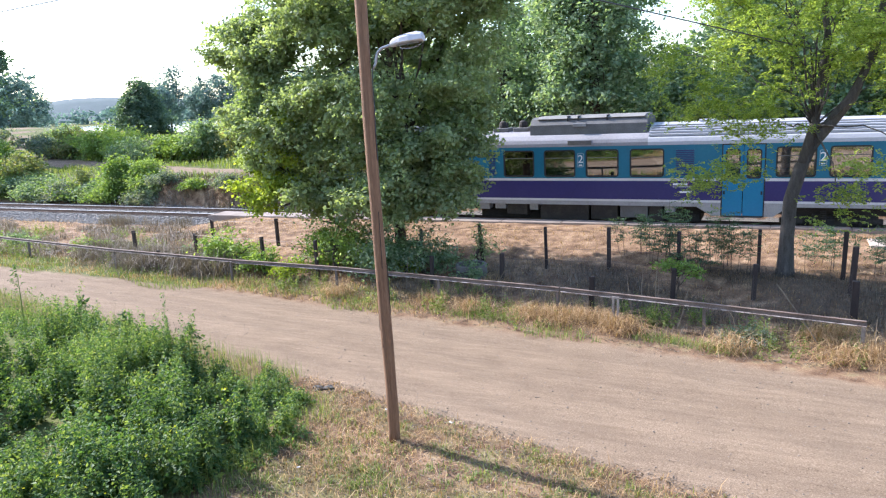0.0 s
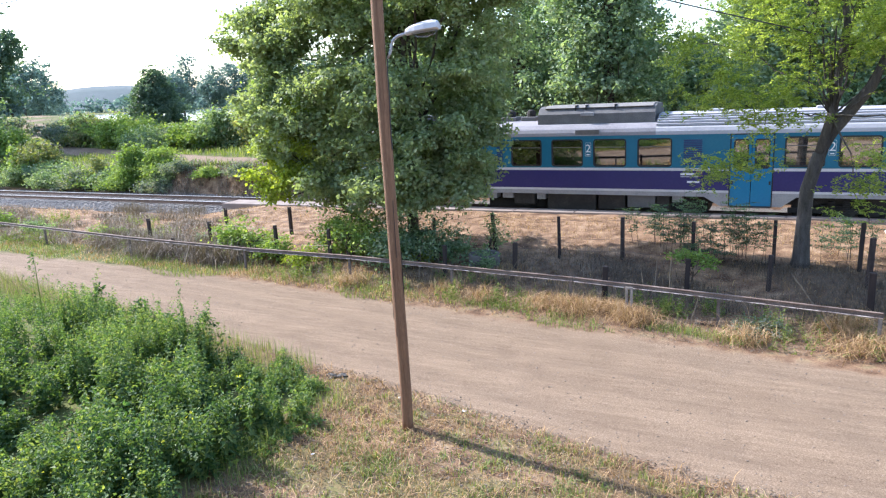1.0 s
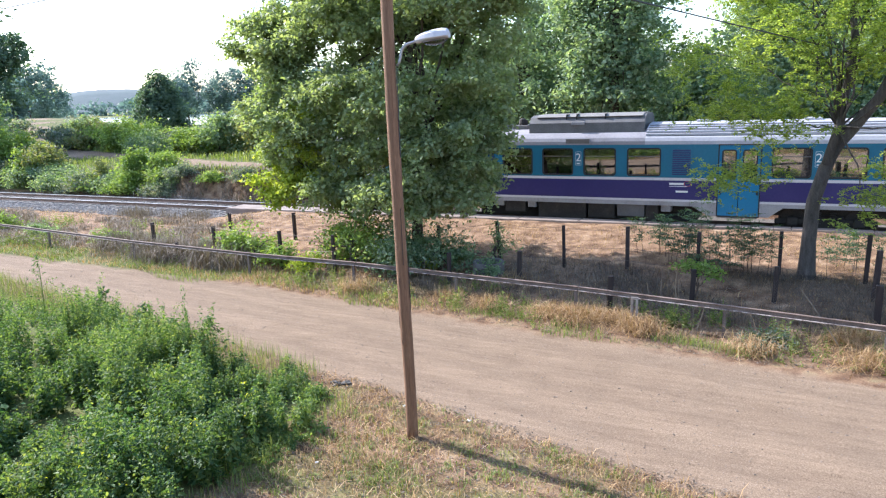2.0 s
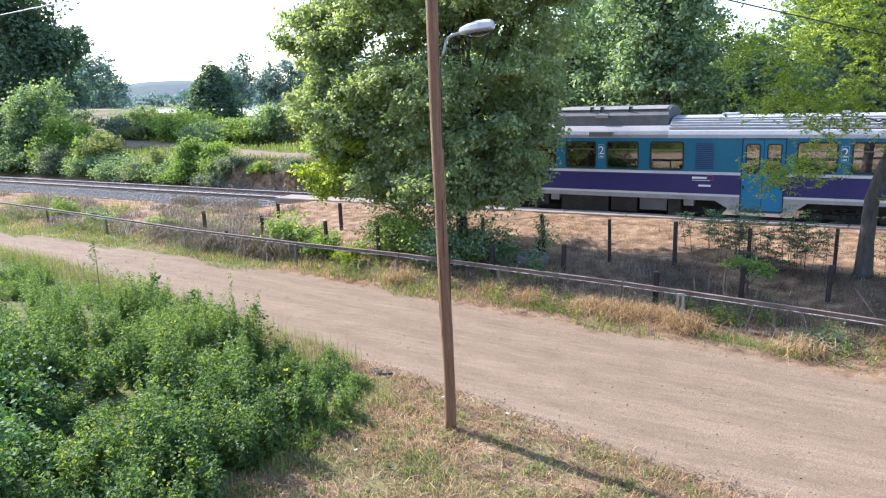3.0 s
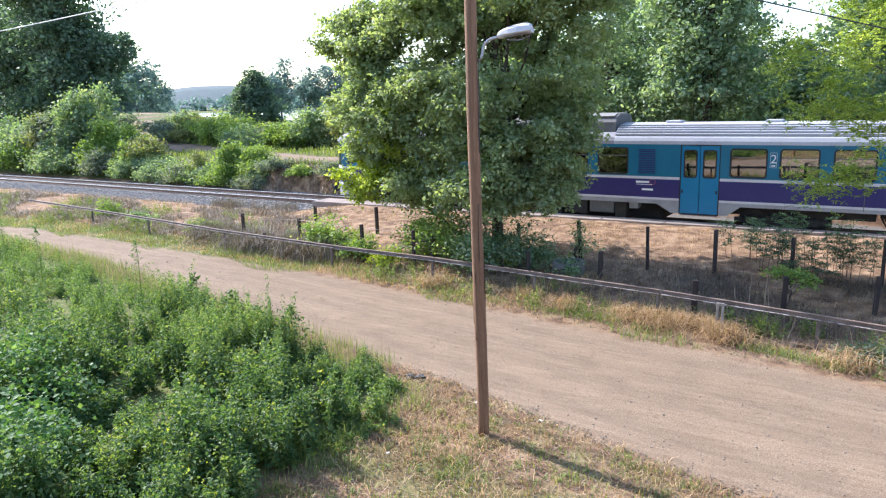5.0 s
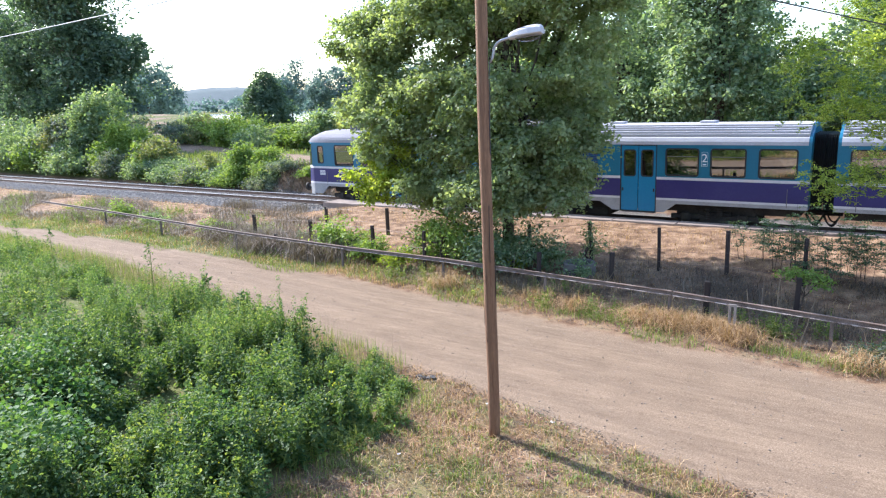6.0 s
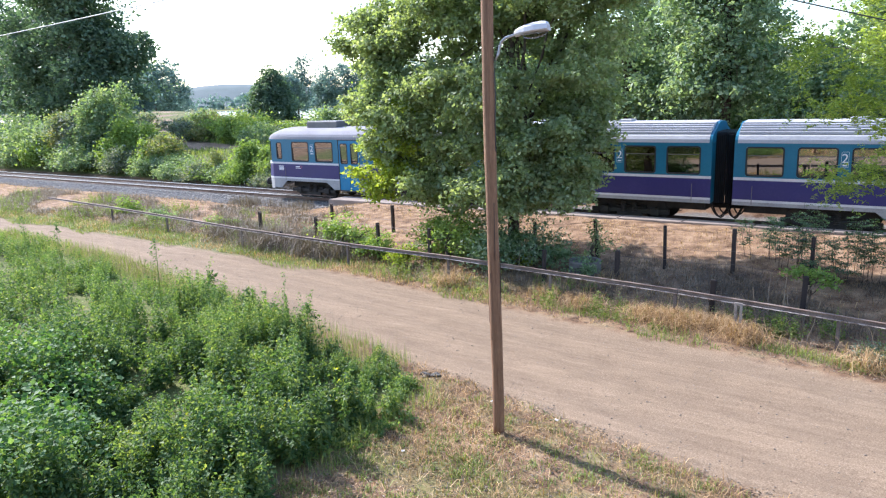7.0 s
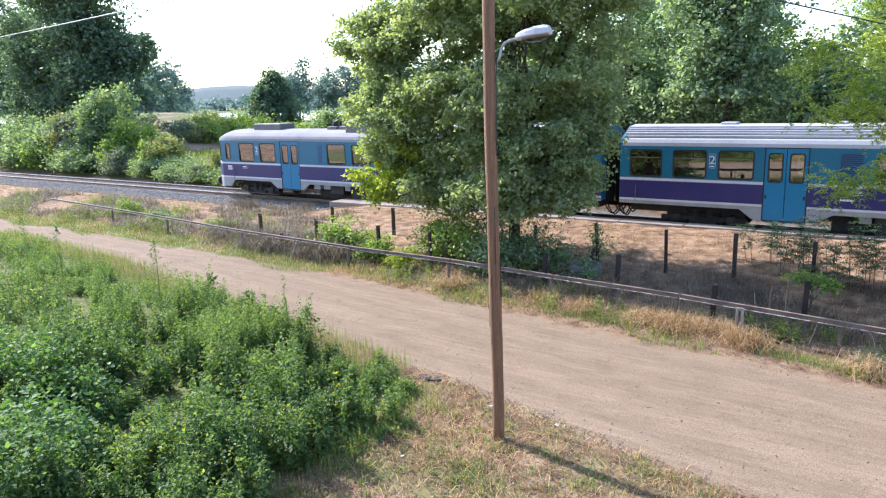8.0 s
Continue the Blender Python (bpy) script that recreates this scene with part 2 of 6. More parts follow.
foliage("linden_leaf", [(0.1, (0.155, 0.215, 0.125)), (0.45, (0.275, 0.335, 0.185)), (0.75, (0.325, 0.375, 0.228)), (0.95, (0.44, 0.455, 0.34))], 0.5, rough=0.55, spec=0.3, glow=(1.35, 1.4, 0.55))
# Yellow-green leaves with the sunlight on them put into the colour.
foliage("sunlit_leaf", [(0.1, (0.135, 0.203, 0.035)), (0.5, (0.270, 0.351, 0.053)), (0.9, (0.459, 0.513, 0.105))], 0.45)
foliage("locust_leaf", [(0.1, (0.125, 0.20, 0.06)), (0.5, (0.26, 0.34, 0.105)), (0.9, (0.49, 0.54, 0.21))], 0.6, glow=(1.45, 1.45, 0.5))
foliage("poplar_leaf", [(0.1, (0.12, 0.185, 0.13)), (0.5, (0.235, 0.315, 0.195)), (0.9, (0.46, 0.51, 0.37))], 0.45, glow=(1.3, 1.4, 0.6))
foliage("shrub_leaf", [(0.1, (0.091, 0.163, 0.102)), (0.5, (0.193, 0.285, 0.166)), (0.9, (0.384, 0.437, 0.334))], 0.45)
foliage("fresh_leaf", [(0.1, (0.11, 0.19, 0.045)), (0.5, (0.20, 0.30, 0.08)), (0.9, (0.33, 0.41, 0.14))], 0.42)
foliage("rusty_leaf", [(0.1, (0.10, 0.13, 0.06)), (0.5, (0.21, 0.26, 0.11)), (0.8, (0.30, 0.27, 0.14)), (0.98, (0.42, 0.29, 0.17))], 0.4, patch=1.2)
# Locust sapling leaves with the shade they stand in put into the colour.
foliage("shaded_sapling_leaf", [(0.1, (0.035, 0.075, 0.05)), (0.5, (0.07, 0.13, 0.085)), (0.9, (0.13, 0.19, 0.11))], 0.35)
foliage("seed_stalk", [(0.1, (0.10, 0.10, 0.065)), (0.5, (0.22, 0.205, 0.14)), (0.9, (0.36, 0.32, 0.235))], 0.25)
foliage("dull_shrub_leaf", [(0.1, (0.077, 0.130, 0.106)), (0.5, (0.163, 0.217, 0.169)), (0.9, (0.383, 0.370, 0.336))], 0.4)
# Dark green leaves; the far trees' shaded side is also in this colour.
foliage("dark_shaded_leaf", [(0.1, (0.06, 0.10, 0.075)), (0.5, (0.12, 0.175, 0.12)), (0.9, (0.22, 0.27, 0.19))], 0.4, glow=(1.2, 1.4, 0.7))
# Leaves of the distance: aerial haze is put into this pale bluish colour.
foliage("hazy_far_leaf", [(0.1, (0.101, 0.15, 0.135)), (0.5, (0.158, 0.222, 0.20)), (0.9, (0.245, 0.31, 0.30))], 0.4, glow=(1.0, 1.2, 1.0))
foliage("nettle_leaf", [(0.15, (0.03, 0.075, 0.037)), (0.45, (0.085, 0.158, 0.064)), (0.7, (0.17, 0.245, 0.095)), (0.95, (0.37, 0.42, 0.15))], 0.42, patch=0.9)
foliage("herb_leaf", [(0.15, (0.045, 0.10, 0.045)), (0.45, (0.108, 0.19, 0.072)), (0.7, (0.19, 0.268, 0.10)), (0.95, (0.37, 0.40, 0.17))], 0.42, patch=0.9)
foliage("yellow_flower", [(0.2, (0.32, 0.38, 0.05)), (0.8, (0.52, 0.52, 0.08))], 0.4)
foliage("bramble_leaf", [(0.1, (0.047, 0.115, 0.041)), (0.5, (0.092, 0.188, 0.064)), (0.9, (0.220, 0.314, 0.147))], 0.4, rough=0.6, patch=0.9, spec=0.2)
foliage("grass_green", [(0.1, (0.078, 0.125, 0.032)), (0.5, (0.155, 0.22, 0.062)), (0.9, (0.35, 0.37, 0.145))], 0.35, patch=0.7)
foliage("grass_straw", [(0.15, (0.134, 0.078, 0.042)), (0.45, (0.340, 0.215, 0.112)), (0.7, (0.515, 0.355, 0.20)), (0.95, (0.68, 0.52, 0.34))], 0.22, patch=0.7)
# Dead stems darker than dead_brush: shade under the trees is in the colour.
foliage("shaded_brush", [(0.1, (0.045, 0.034, 0.026)), (0.5, (0.10, 0.078, 0.06)), (0.9, (0.19, 0.155, 0.12))], 0.1, patch=0.7)
foliage("dead_brush", [(0.1, (0.09, 0.07, 0.05)), (0.5, (0.19, 0.15, 0.115)), (0.9, (0.32, 0.27, 0.22))], 0.1, patch=0.7)




def river_material():
    m, n, l, b = nodes_of("river_water")
    b.inputs["Base Color"].default_value = (0.05, 0.07, 0.07, 1)
    b.inputs["Roughness"].default_value = 0.13
    bp = n.new("ShaderNodeBump")
    bp.inputs["Strength"].default_value, bp.inputs["Distance"].default_value = 0.15, 0.2
    l.new(noise_tex(n, l, 0.8, 4), bp.inputs["Height"])
    l.new(bp.outputs[0], b.inputs["Normal"])


river_material()
# The hills' grey-blue has the haze of distance mixed into the colour.
surface("hazy_hill", [(0.3, (0.05, 0.08, 0.085)), (0.7, (0.08, 0.11, 0.12))], 0.03, 0.3, 1.0, bump=0.0)

# ---- building helpers ----


def link(name, bm, material, smooth=False):
    me = bpy.data.meshes.new(name)
    bm.normal_update()
    bm.to_mesh(me)
    bm.free()
    me.materials.append(MATS[material])
    if smooth:
        me.polygons.foreach_set("use_smooth", [True] * len(me.polygons))
    return new(name, me)


def part(name, bm, material, parent, label="", smooth=False):
    ob = link(name, bm, material, smooth)
    ob.parent = parent
    return tagged(ob, label)


def raw(name, verts, faces, material, parent=None, smooth=False, kind=""):
    """A mesh from numpy arrays: verts (n, 3), faces (m, 3) or (m, 4)."""
    me = bpy.data.meshes.new(name)
    verts, faces = np.asarray(verts, np.float32), np.asarray(faces, np.int32)
    k = faces.shape[1]
    me.vertices.add(len(verts))
    me.vertices.foreach_set("co", verts.ravel())
    me.loops.add(faces.size)
    me.loops.foreach_set("vertex_index", faces.ravel())
    me.polygons.add(len(faces))
    me.polygons.foreach_set("loop_start", np.arange(0, faces.size, k, dtype=np.int32))
    if smooth:
        me.polygons.foreach_set("use_smooth", np.ones(len(faces), bool))
    me.update(calc_edges=True)
    me.materials.append(MATS[material])
    ob = new(name, me)
    if parent:
        ob.parent = parent
    return tagged(ob, kind=kind)


def box(bm, x0, x1, y0, y1, z0, z1, bevel=0.0):
    r = bmesh.ops.create_cube(bm, size=1, matrix=Matrix.Translation(((x0 + x1) / 2, (y0 + y1) / 2, (z0 + z1) / 2)) @ Matrix.Diagonal((x1 - x0, y1 - y0, z1 - z0, 1)))
    if bevel:
        es = {e for v in r["verts"] for e in v.link_edges}
        bmesh.ops.bevel(bm, geom=list(es), offset=bevel, segments=2, affect="EDGES", profile=0.5)
    return bm


def boxed(*a, **k):
    return box(bmesh.new(), *a, **k)


def tube(bm, pts, radii, n=8, cap=True):
    pts = [Vector(p) for p in pts]
    rings = []
    for i, p in enumerate(pts):
        d = (pts[min(i + 1, len(pts) - 1)] - pts[max(i - 1, 0)]).normalized()
        a = d.orthogonal().normalized() if abs(d.z) > 0.9 else d.cross(Vector((0, 0, 1))).normalized()
        if abs(d.z) > 0.9:
            a = (Vector((1, 0, 0)) - d * d.x).normalized()
        b = d.cross(a)
        r = radii[i] if isinstance(radii, (list, tuple)) else radii
        rings.append([bm.verts.new(p + (a * math.cos(t) + b * math.sin(t)) * r) for t in (2 * math.pi * j / n for j in range(n))])
    for p, q in zip(rings, rings[1:]):
        for j in range(n):
            bm.faces.new((p[j], p[(j + 1) % n], q[(j + 1) % n], q[j]))
    if cap:
        bm.faces.new(rings[0][::-1])
        bm.faces.new(rings[-1])
    return bm


def tubed(pts, radii, n=8):
    return tube(bmesh.new(), pts, radii, n)


def extrude_profile(prof, x0, x1, closed=True):
    """A profile of (y, z) points carried along x."""
    bm = bmesh.new()
    a, b = [[bm.verts.new((x, y, z)) for y, z in prof] for x in (x0, x1)]
    k = len(prof)
    for i in range(k if closed else k - 1):
        j = (i + 1) % k
        bm.faces.new((a[i], a[j], b[j], b[i]))
    if closed:
        bm.faces.new(a[::-1])
        bm.faces.new(b)
    bmesh.ops.recalc_face_normals(bm, faces=bm.faces)
    return bm


def loft(sections, close_ends=True):
    bm = bmesh.new()
    rings = [[bm.verts.new(p) for p in s] for s in sections]
    k = len(rings[0])
    for a, b in zip(rings, rings[1:]):
        for i in range(k - 1):
            bm.faces.new((a[i], a[i + 1], b[i + 1], b[i]))
    bmesh.ops.recalc_face_normals(bm, faces=bm.faces)
    return bm


def unit(v):
    return v / (np.linalg.norm(v, axis=1, keepdims=True) + 1e-9)


def leaf_mesh(P, size, rng, aspect=0.62, droop=0.0, flat=0.3, fold=0.12, face=None):
    """Folded leaves (two triangles each) at points P. flat: how far they lie level; droop: how far they hang; face: where they turn."""
    n = len(P)
    d = rng.normal(size=(n, 3))
    d[:, 2] = d[:, 2] * (1 - flat) - droop
    d = unit(d)
    nm = rng.normal(size=(n, 3)) * (1 - flat) + np.array([0, 0, 0.4 + flat])
    if face is not None:
        nm = nm * 0.75 + face
    w = unit(np.cross(d, nm))
    nm = np.cross(w, d)
    s = (np.ones(n) * size * rng.uniform(0.65, 1.3, n))[:, None]
    V = np.empty((n, 4, 3))
    V[:, 0] = P
    V[:, 1] = P + d * s * 0.45 + w * s * aspect * 0.5 + nm * s * fold
    V[:, 2] = P + d * s
    V[:, 3] = P + d * s * 0.45 - w * s * aspect * 0.5 + nm * s * fold
    i = np.arange(n)[:, None] * 4
    F = np.concatenate([i + np.array([[0, 2, 1]]), i + np.array([[0, 3, 2]])], 1).reshape(-1, 3)
    return V.reshape(-1, 3), F


def blade_mesh(P, height, width, rng, lean=0.35):
    """Grass blades of two joints, each with its own lean."""
    n = len(P)
    a, h = rng.uniform(0, 2 * np.pi, n), height * rng.uniform(0.5, 1.3, n)
    k = np.abs(rng.normal(0, lean, n))
    d = np.stack([np.cos(a), np.sin(a), np.zeros(n)], 1)
    w = np.stack([-np.sin(a), np.cos(a), np.zeros(n)], 1) * (width * rng.uniform(0.6, 1.3, n))[:, None] * 0.5
    up = np.array([0, 0, 1.0])
    m = P + d * (h * k * 0.3)[:, None] + up * (h * 0.55)[:, None]
    t = P + d * (h * k)[:, None] + up * (h * np.clip(1 - 0.45 * k, 0.15, 1))[:, None]
    V = np.stack([P - w, P + w, m + w * 0.8, m - w * 0.8, t], 1)
    i = np.arange(n)[:, None] * 5
    F = np.concatenate([i + np.array([[0, 1, 2]]), i + np.array([[0, 2, 3]]), i + np.array([[3, 2, 4]])], 1).reshape(-1, 3)
    return V.reshape(-1, 3), F


def joined(pieces):
    vs, fs, k = [], [], 0
    for v, f in pieces:
        vs.append(v)
        fs.append(f + k)
        k += len(v)
    return np.concatenate(vs), np.concatenate(fs)


def ball(n, rng):
    """Points in a round cloud with a definite edge."""
    return unit(rng.normal(size=(n, 3))) * (rng.random((n, 1)) ** 0.45) * 1.75


def smooth(a, b, v):
    t = np.clip((v - a) / (b - a), 0, 1)
    return t * t * (3 - 2 * t)


def wave(x, y, k):
    """Smooth noise from a few sines, for gentle ground."""
    return (np.sin(x * k + 1.3 * np.sin(y * k * 0.7)) + np.sin(y * k * 1.3 + 1.7 * np.sin(x * k * 0.6 + 2)) + np.sin((x + y) * k * 0.8 + 4)) / 3

# ---- ground ----


def road_near(x):
    """The road's near edge, y at x."""
    return np.interp(x, [-60, -24.5, -9.9, -6.5, -4.3, -1.9, 3, 20], [17.5, 14.1, 11.3, 10.5, 9.95, 9.4, 8.6, 6.5])


def road_far(x):
    return np.interp(x, [-60, -39, -25, -15, -8.6, -4.8, -0.4, 4, 20], [20.0, 16.75, 16.55, 16.0, 15.15, 14.65, 14.2, 13.4, 10.7])


def height(x, y):
    z = 0.035 * wave(x, y, 1.1) + 0.02 * wave(x, y, 3.1)
    z = z * (1 - 0.6 * smooth(-0.5, 0.5, np.minimum(y - road_near(x), road_far(x) - y)))
    near, far_edge = road_near(x), road_far(x)
    across = (y - near) / (far_edge - near) + 0.02 * wave(x, y, 0.5)
    on_road = smooth(0.0, 0.12, across) * smooth(1.0, 0.88, across)
    z = z + on_road * (0.008 * wave(x * 0.45, y, 5.3) + 0.006 * wave(x * 0.8 + 3, y, 9.1) - 0.03 * sum(np.exp(-((across - c) / 0.05) ** 2) for c in (0.2, 0.47, 0.62, 0.86)))
    bed = smooth(17.0, 24.6, y)
    z = z + bed * (0.10 + 0.45 * smooth(-26, -21, x))
    cut = smooth(24.7, 25.6, y - 1.0 * smooth(-23.5, -19.5, x)) * (1 - smooth(30.3, 31.5, y))
    z = z * (1 - cut) + 0.08 * cut
    m = smooth(-36, -32, x)
    z = z + (1.4 + 0.12 * wave(x, y, 0.5)) * smooth(0, 1, (y - 30.5 + 0.45 * m + 0.15 * wave(x, y, 1.5)) / (4.0 - 2.7 * m)) * (1 - 0.75 * smooth(60, 110, y))
    z = z + 3.4 * np.exp(-(((x + 126) / 26) ** 2) - ((y - 86) / 14) ** 2)
    far = np.hypot(x, y)
    z = z - 2.6 * smooth(190, 240, far) * (y > 60) + 2.3 * smooth(620, 680, far) * (y > 60)
    return z


def axis(*spans):
    out = []
    for a, b, step in spans:
        out += list(np.arange(a, b - 1e-6, step))
    return np.array(out + [spans[-1][1]])


def zones(X, Y):
    inside = np.minimum(Y - road_near(X), road_far(X) - Y)
    r = smooth(-0.75, 0.75, inside)
    back = np.interp(X, [-130, -112, -74, -58, -54, -39.5, -34, -29.5, -20, 0], [92, 76, 51, 44, 42.2, 37.2, 35.9, 34.8, 33.8, 33.3])
    r = np.maximum(r, smooth(2.4, 1.5, np.abs(Y - back)) * (Y > 31.8))
    g = 0.95 * smooth(1.9, 0.7, np.abs(Y - road_far(X) - 0.8)) * smooth(-15, -21, X) + 0.3 * smooth(0.9, 0.3, np.abs(Y - road_far(X) - 0.4))
    g = np.maximum(g, 0.55 * smooth(1.4, 0.2, np.abs(Y - 7.6)) * (X > -8))
    g = np.maximum(g, 0.4 * smooth(1.0, 0.2, np.abs(Y - road_near(X) + 0.6)))
    g = np.maximum(g, 0.9 * smooth(-6.6, -8.2, X) * smooth(-44, -37, X) * smooth(0.2, 1.2, road_near(X) - Y))
    g = np.maximum(g, 0.85 * smooth(31.6, 32.6, Y))
    g = np.maximum(g, smooth(30.6, 31.4, Y) * smooth(-31, -34, X))
    g = np.maximum(g, 0.5 * smooth(18.5, 17.2, Y) * smooth(16.2, 17.0, Y) * smooth(-6, -9, X))
    g = np.maximum(g, 0.35 * smooth(3, 0, Y))
    b = smooth(24.4, 25.1, Y - 0.4 * wave(X, Y, 0.6) - 1.6 * smooth(-25, -20, X)) * smooth(30.5, 30.0, Y)
    across = (Y - road_near(X)) / (road_far(X) - road_near(X)) + 0.02 * wave(X, Y, 0.5)
    ruts = sum(np.exp(-((across - c) / 0.055) ** 2) for c in (0.2, 0.47, 0.62, 0.86))
    return np.stack([np.clip(r, 0, 1), np.clip(g, 0, 1), np.clip(b, 0, 1), np.clip(ruts, 0, 1)], -1)


def build_ground():
    xs = axis((-2400, -400, 200), (-400, -140, 20), (-140, -60, 3), (-60, -30, 0.6), (-30, 6, 0.18), (6, 20, 0.8), (20, 100, 8), (100, 400, 50), (400, 2400, 250))
    ys = axis((-800, -100, 100), (-100, -8, 8), (-8, 3, 1.0), (3, 32, 0.18), (32, 60, 0.7), (60, 130, 4), (130, 400, 15), (400, 1000, 40), (1000, 2600, 200))
    X, Y = np.meshgrid(xs, ys, indexing="ij")
    Z = height(X, Y)
    Z = Z + np.where((Y > 3) & (Y < 32) & (X > -40) & (X < 8), np.random.default_rng(3).normal(0, 0.006, Z.shape) * np.where((Y > road_near(X)) & (Y < road_far(X)), 0.7, 1.0), 0)
    V = np.stack([X, Y, Z], -1).reshape(-1, 3)
    C = zones(X, Y).reshape(-1, 4).astype(np.float32)
    ni, nj = X.shape
    i, j = np.meshgrid(np.arange(ni - 1), np.arange(nj - 1), indexing="ij")
    a = (i * nj + j).ravel()
    F = np.stack([a, a + nj, a + nj + 1, a + 1], 1)
    cen = V[F].mean(1)
    on_road = (cen[:, 1] > road_near(cen[:, 0])) & (cen[:, 1] < road_far(cen[:, 0])) & (np.abs(cen[:, 0] + 22) < 42)
    for name, sel, label in (("ground", ~on_road, "dry straw-covered earth with patches of green grass"), ("road", on_road, "pale dusty dirt road with faint wheel tracks")):
        f = F[sel]
        used, inv = np.unique(f, return_inverse=True)
        ob = raw(name, V[used], inv.reshape(-1, 4), "earth", smooth=True)
        col = ob.data.color_attributes.new("zone", "FLOAT_COLOR", "POINT")
        col.data.foreach_set("color", C[used].ravel())
        tagged(ob, label, name, kind="structure")


build_ground()


def on_ground(P):
    P = np.asarray(P, float)
    return np.column_stack([P[:, 0], P[:, 1], height(P[:, 0], P[:, 1])])


def gz(x, y):
    return float(height(np.array([float(x)]), np.array([float(y)]))[0])


river = raw("water", [(-700, 190, -0.9), (60, 190, -0.9), (60, 660, -0.9), (-700, 660, -0.9)], [(0, 1, 2, 3)], "river_water")
tagged(river, "pale calm river beyond the trees", "river", kind="structure")


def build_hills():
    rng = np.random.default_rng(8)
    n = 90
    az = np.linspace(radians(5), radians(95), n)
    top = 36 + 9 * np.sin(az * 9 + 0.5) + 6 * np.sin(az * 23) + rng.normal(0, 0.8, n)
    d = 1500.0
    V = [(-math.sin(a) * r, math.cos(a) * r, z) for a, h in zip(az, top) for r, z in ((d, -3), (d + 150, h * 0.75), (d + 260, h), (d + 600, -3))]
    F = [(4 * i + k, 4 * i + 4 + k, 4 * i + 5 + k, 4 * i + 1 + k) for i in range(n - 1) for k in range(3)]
    tagged(raw("backdrop", V, F, "hazy_hill", smooth=True), "low wooded hills on the horizon", "hills", kind="structure")


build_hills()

# ---- railway track and platform ----
TRACK_Y = 27.92
RAIL_TOP = 0.30
RAIL_PROFILE = [(-0.07, 0), (0.07, 0), (0.07, 0.012), (0.012, 0.03), (0.012, 0.115), (0.036, 0.125), (0.036, 0.148), (-0.036, 0.148), (-0.036, 0.125), (-0.012, 0.115), (-0.012, 0.03), (-0.07, 0.012)]


def build_track():
    track = tagged(new("railway_track"), "single railway track with worn steel rails on grey ballast", "railway track", kind="structure")
    for dy in (-0.78, 0.78):
        rail = part("rail", extrude_profile([(TRACK_Y + dy + y, RAIL_TOP - 0.15 + z) for y, z in RAIL_PROFILE], -160, 40), "rail_steel", track)
        part("rail_head", boxed(-160, 40, TRACK_Y + dy - 0.036, TRACK_Y + dy + 0.036, RAIL_TOP - 0.004, RAIL_TOP + 0.003), "rail_polish", rail, "bright worn running surface")
    first = part("sleeper", boxed(-0.13, 0.13, -1.3, 1.3, 0.0, 0.15, 0.02), "sleeper_concrete", track)
    me = first.data
    first.location = (-100, TRACK_Y, 0.0)
    for k in range(1, 190):
        ob = new("sleeper", me)
        ob.parent = track
        ob.location = (-100 + 0.6 * k, TRACK_Y, -0.03)
    # ballast: many small stones, too many to count
    rng = np.random.default_rng(5)
    n = 22000
    x, y = rng.uniform(-66, -12, n), rng.uniform(24.5, 30.2, n)
    keep = (x < -23.6) | (y > 26.3)
    x, y = x[keep], y[keep]
    n = len(x)
    o = np.array([(1, 0, 0), (-1, 0, 0), (0, 1, 0), (0, -1, 0), (0, 0, 1), (0, 0, -1)], float)
    f = np.array([(0, 2, 4), (2, 1, 4), (1, 3, 4), (3, 0, 4), (2, 0, 5), (1, 2, 5), (3, 1, 5), (0, 3, 5)])
    P = on_ground(np.stack([x, y], 1))
    P[:, 2] += 0.01 + 0.02 * rng.random(n)
    s = rng.uniform(0.025, 0.06, (n, 1, 1)) * rng.uniform(0.6, 1.3, (n, 1, 3))
    a = rng.uniform(0, 6.28, n)
    R = np.stack([np.stack([np.cos(a), -np.sin(a), 0 * a], 1), np.stack([np.sin(a), np.cos(a), 0 * a], 1), np.stack([0 * a, 0 * a, 1 + 0 * a], 1)], 1)
    V = P[:, None] + np.einsum("nij,nkj->nki", R, o[None] * s + rng.normal(0, 0.006, (n, 6, 3)))
    F = (np.arange(n)[:, None, None] * 6 + f[None]).reshape(-1, 3)
    raw("ballast", V.reshape(-1, 3), F, "ballast_stone", track, kind="stuff")


build_track()


def build_platform():
    """A low concrete platform whose front edge runs slightly askew to the track."""
    pf = tagged(new("platform"), "low worn concrete railway platform with dusty top", "platform", kind="structure")
    edge = lambda x: 25.15 + (x + 24.0) * 0.029
    x, k = -24.05, 0
    while x < 17:
        x1 = x + 2.4
        bm = bmesh.new()
        top = 0.60 + 0.006 * math.sin(k * 2.1)
        pts = [(x + 0.006, edge(x)), (x1 - 0.006, edge(x1)), (x1 - 0.006, 26.36), (x + 0.006, 26.36)]
        lo, hi = [[bm.verts.new((a, b, z)) for a, b in pts] for z in (-0.1, top)]
        for i in range(4):
            bm.faces.new((lo[i], lo[(i + 1) % 4], hi[(i + 1) % 4], hi[i]))
        bm.faces.new(hi)
        bmesh.ops.bevel(bm, geom=[e for e in bm.edges if all(v in hi for v in e.verts)], offset=0.025, segments=2, affect="EDGES")
        part("platform_slab", bm, "platform_concrete", pf)
        x, k = x1, k + 1


build_platform()

# ---- the train ----
SIDE = 1.43
BORDER, SILL_TOP, SILL_LOW, BAND_TOP, BAND_LOW = 3.38, 2.19, 2.09, 1.405, 1.325
REAR = 4.85
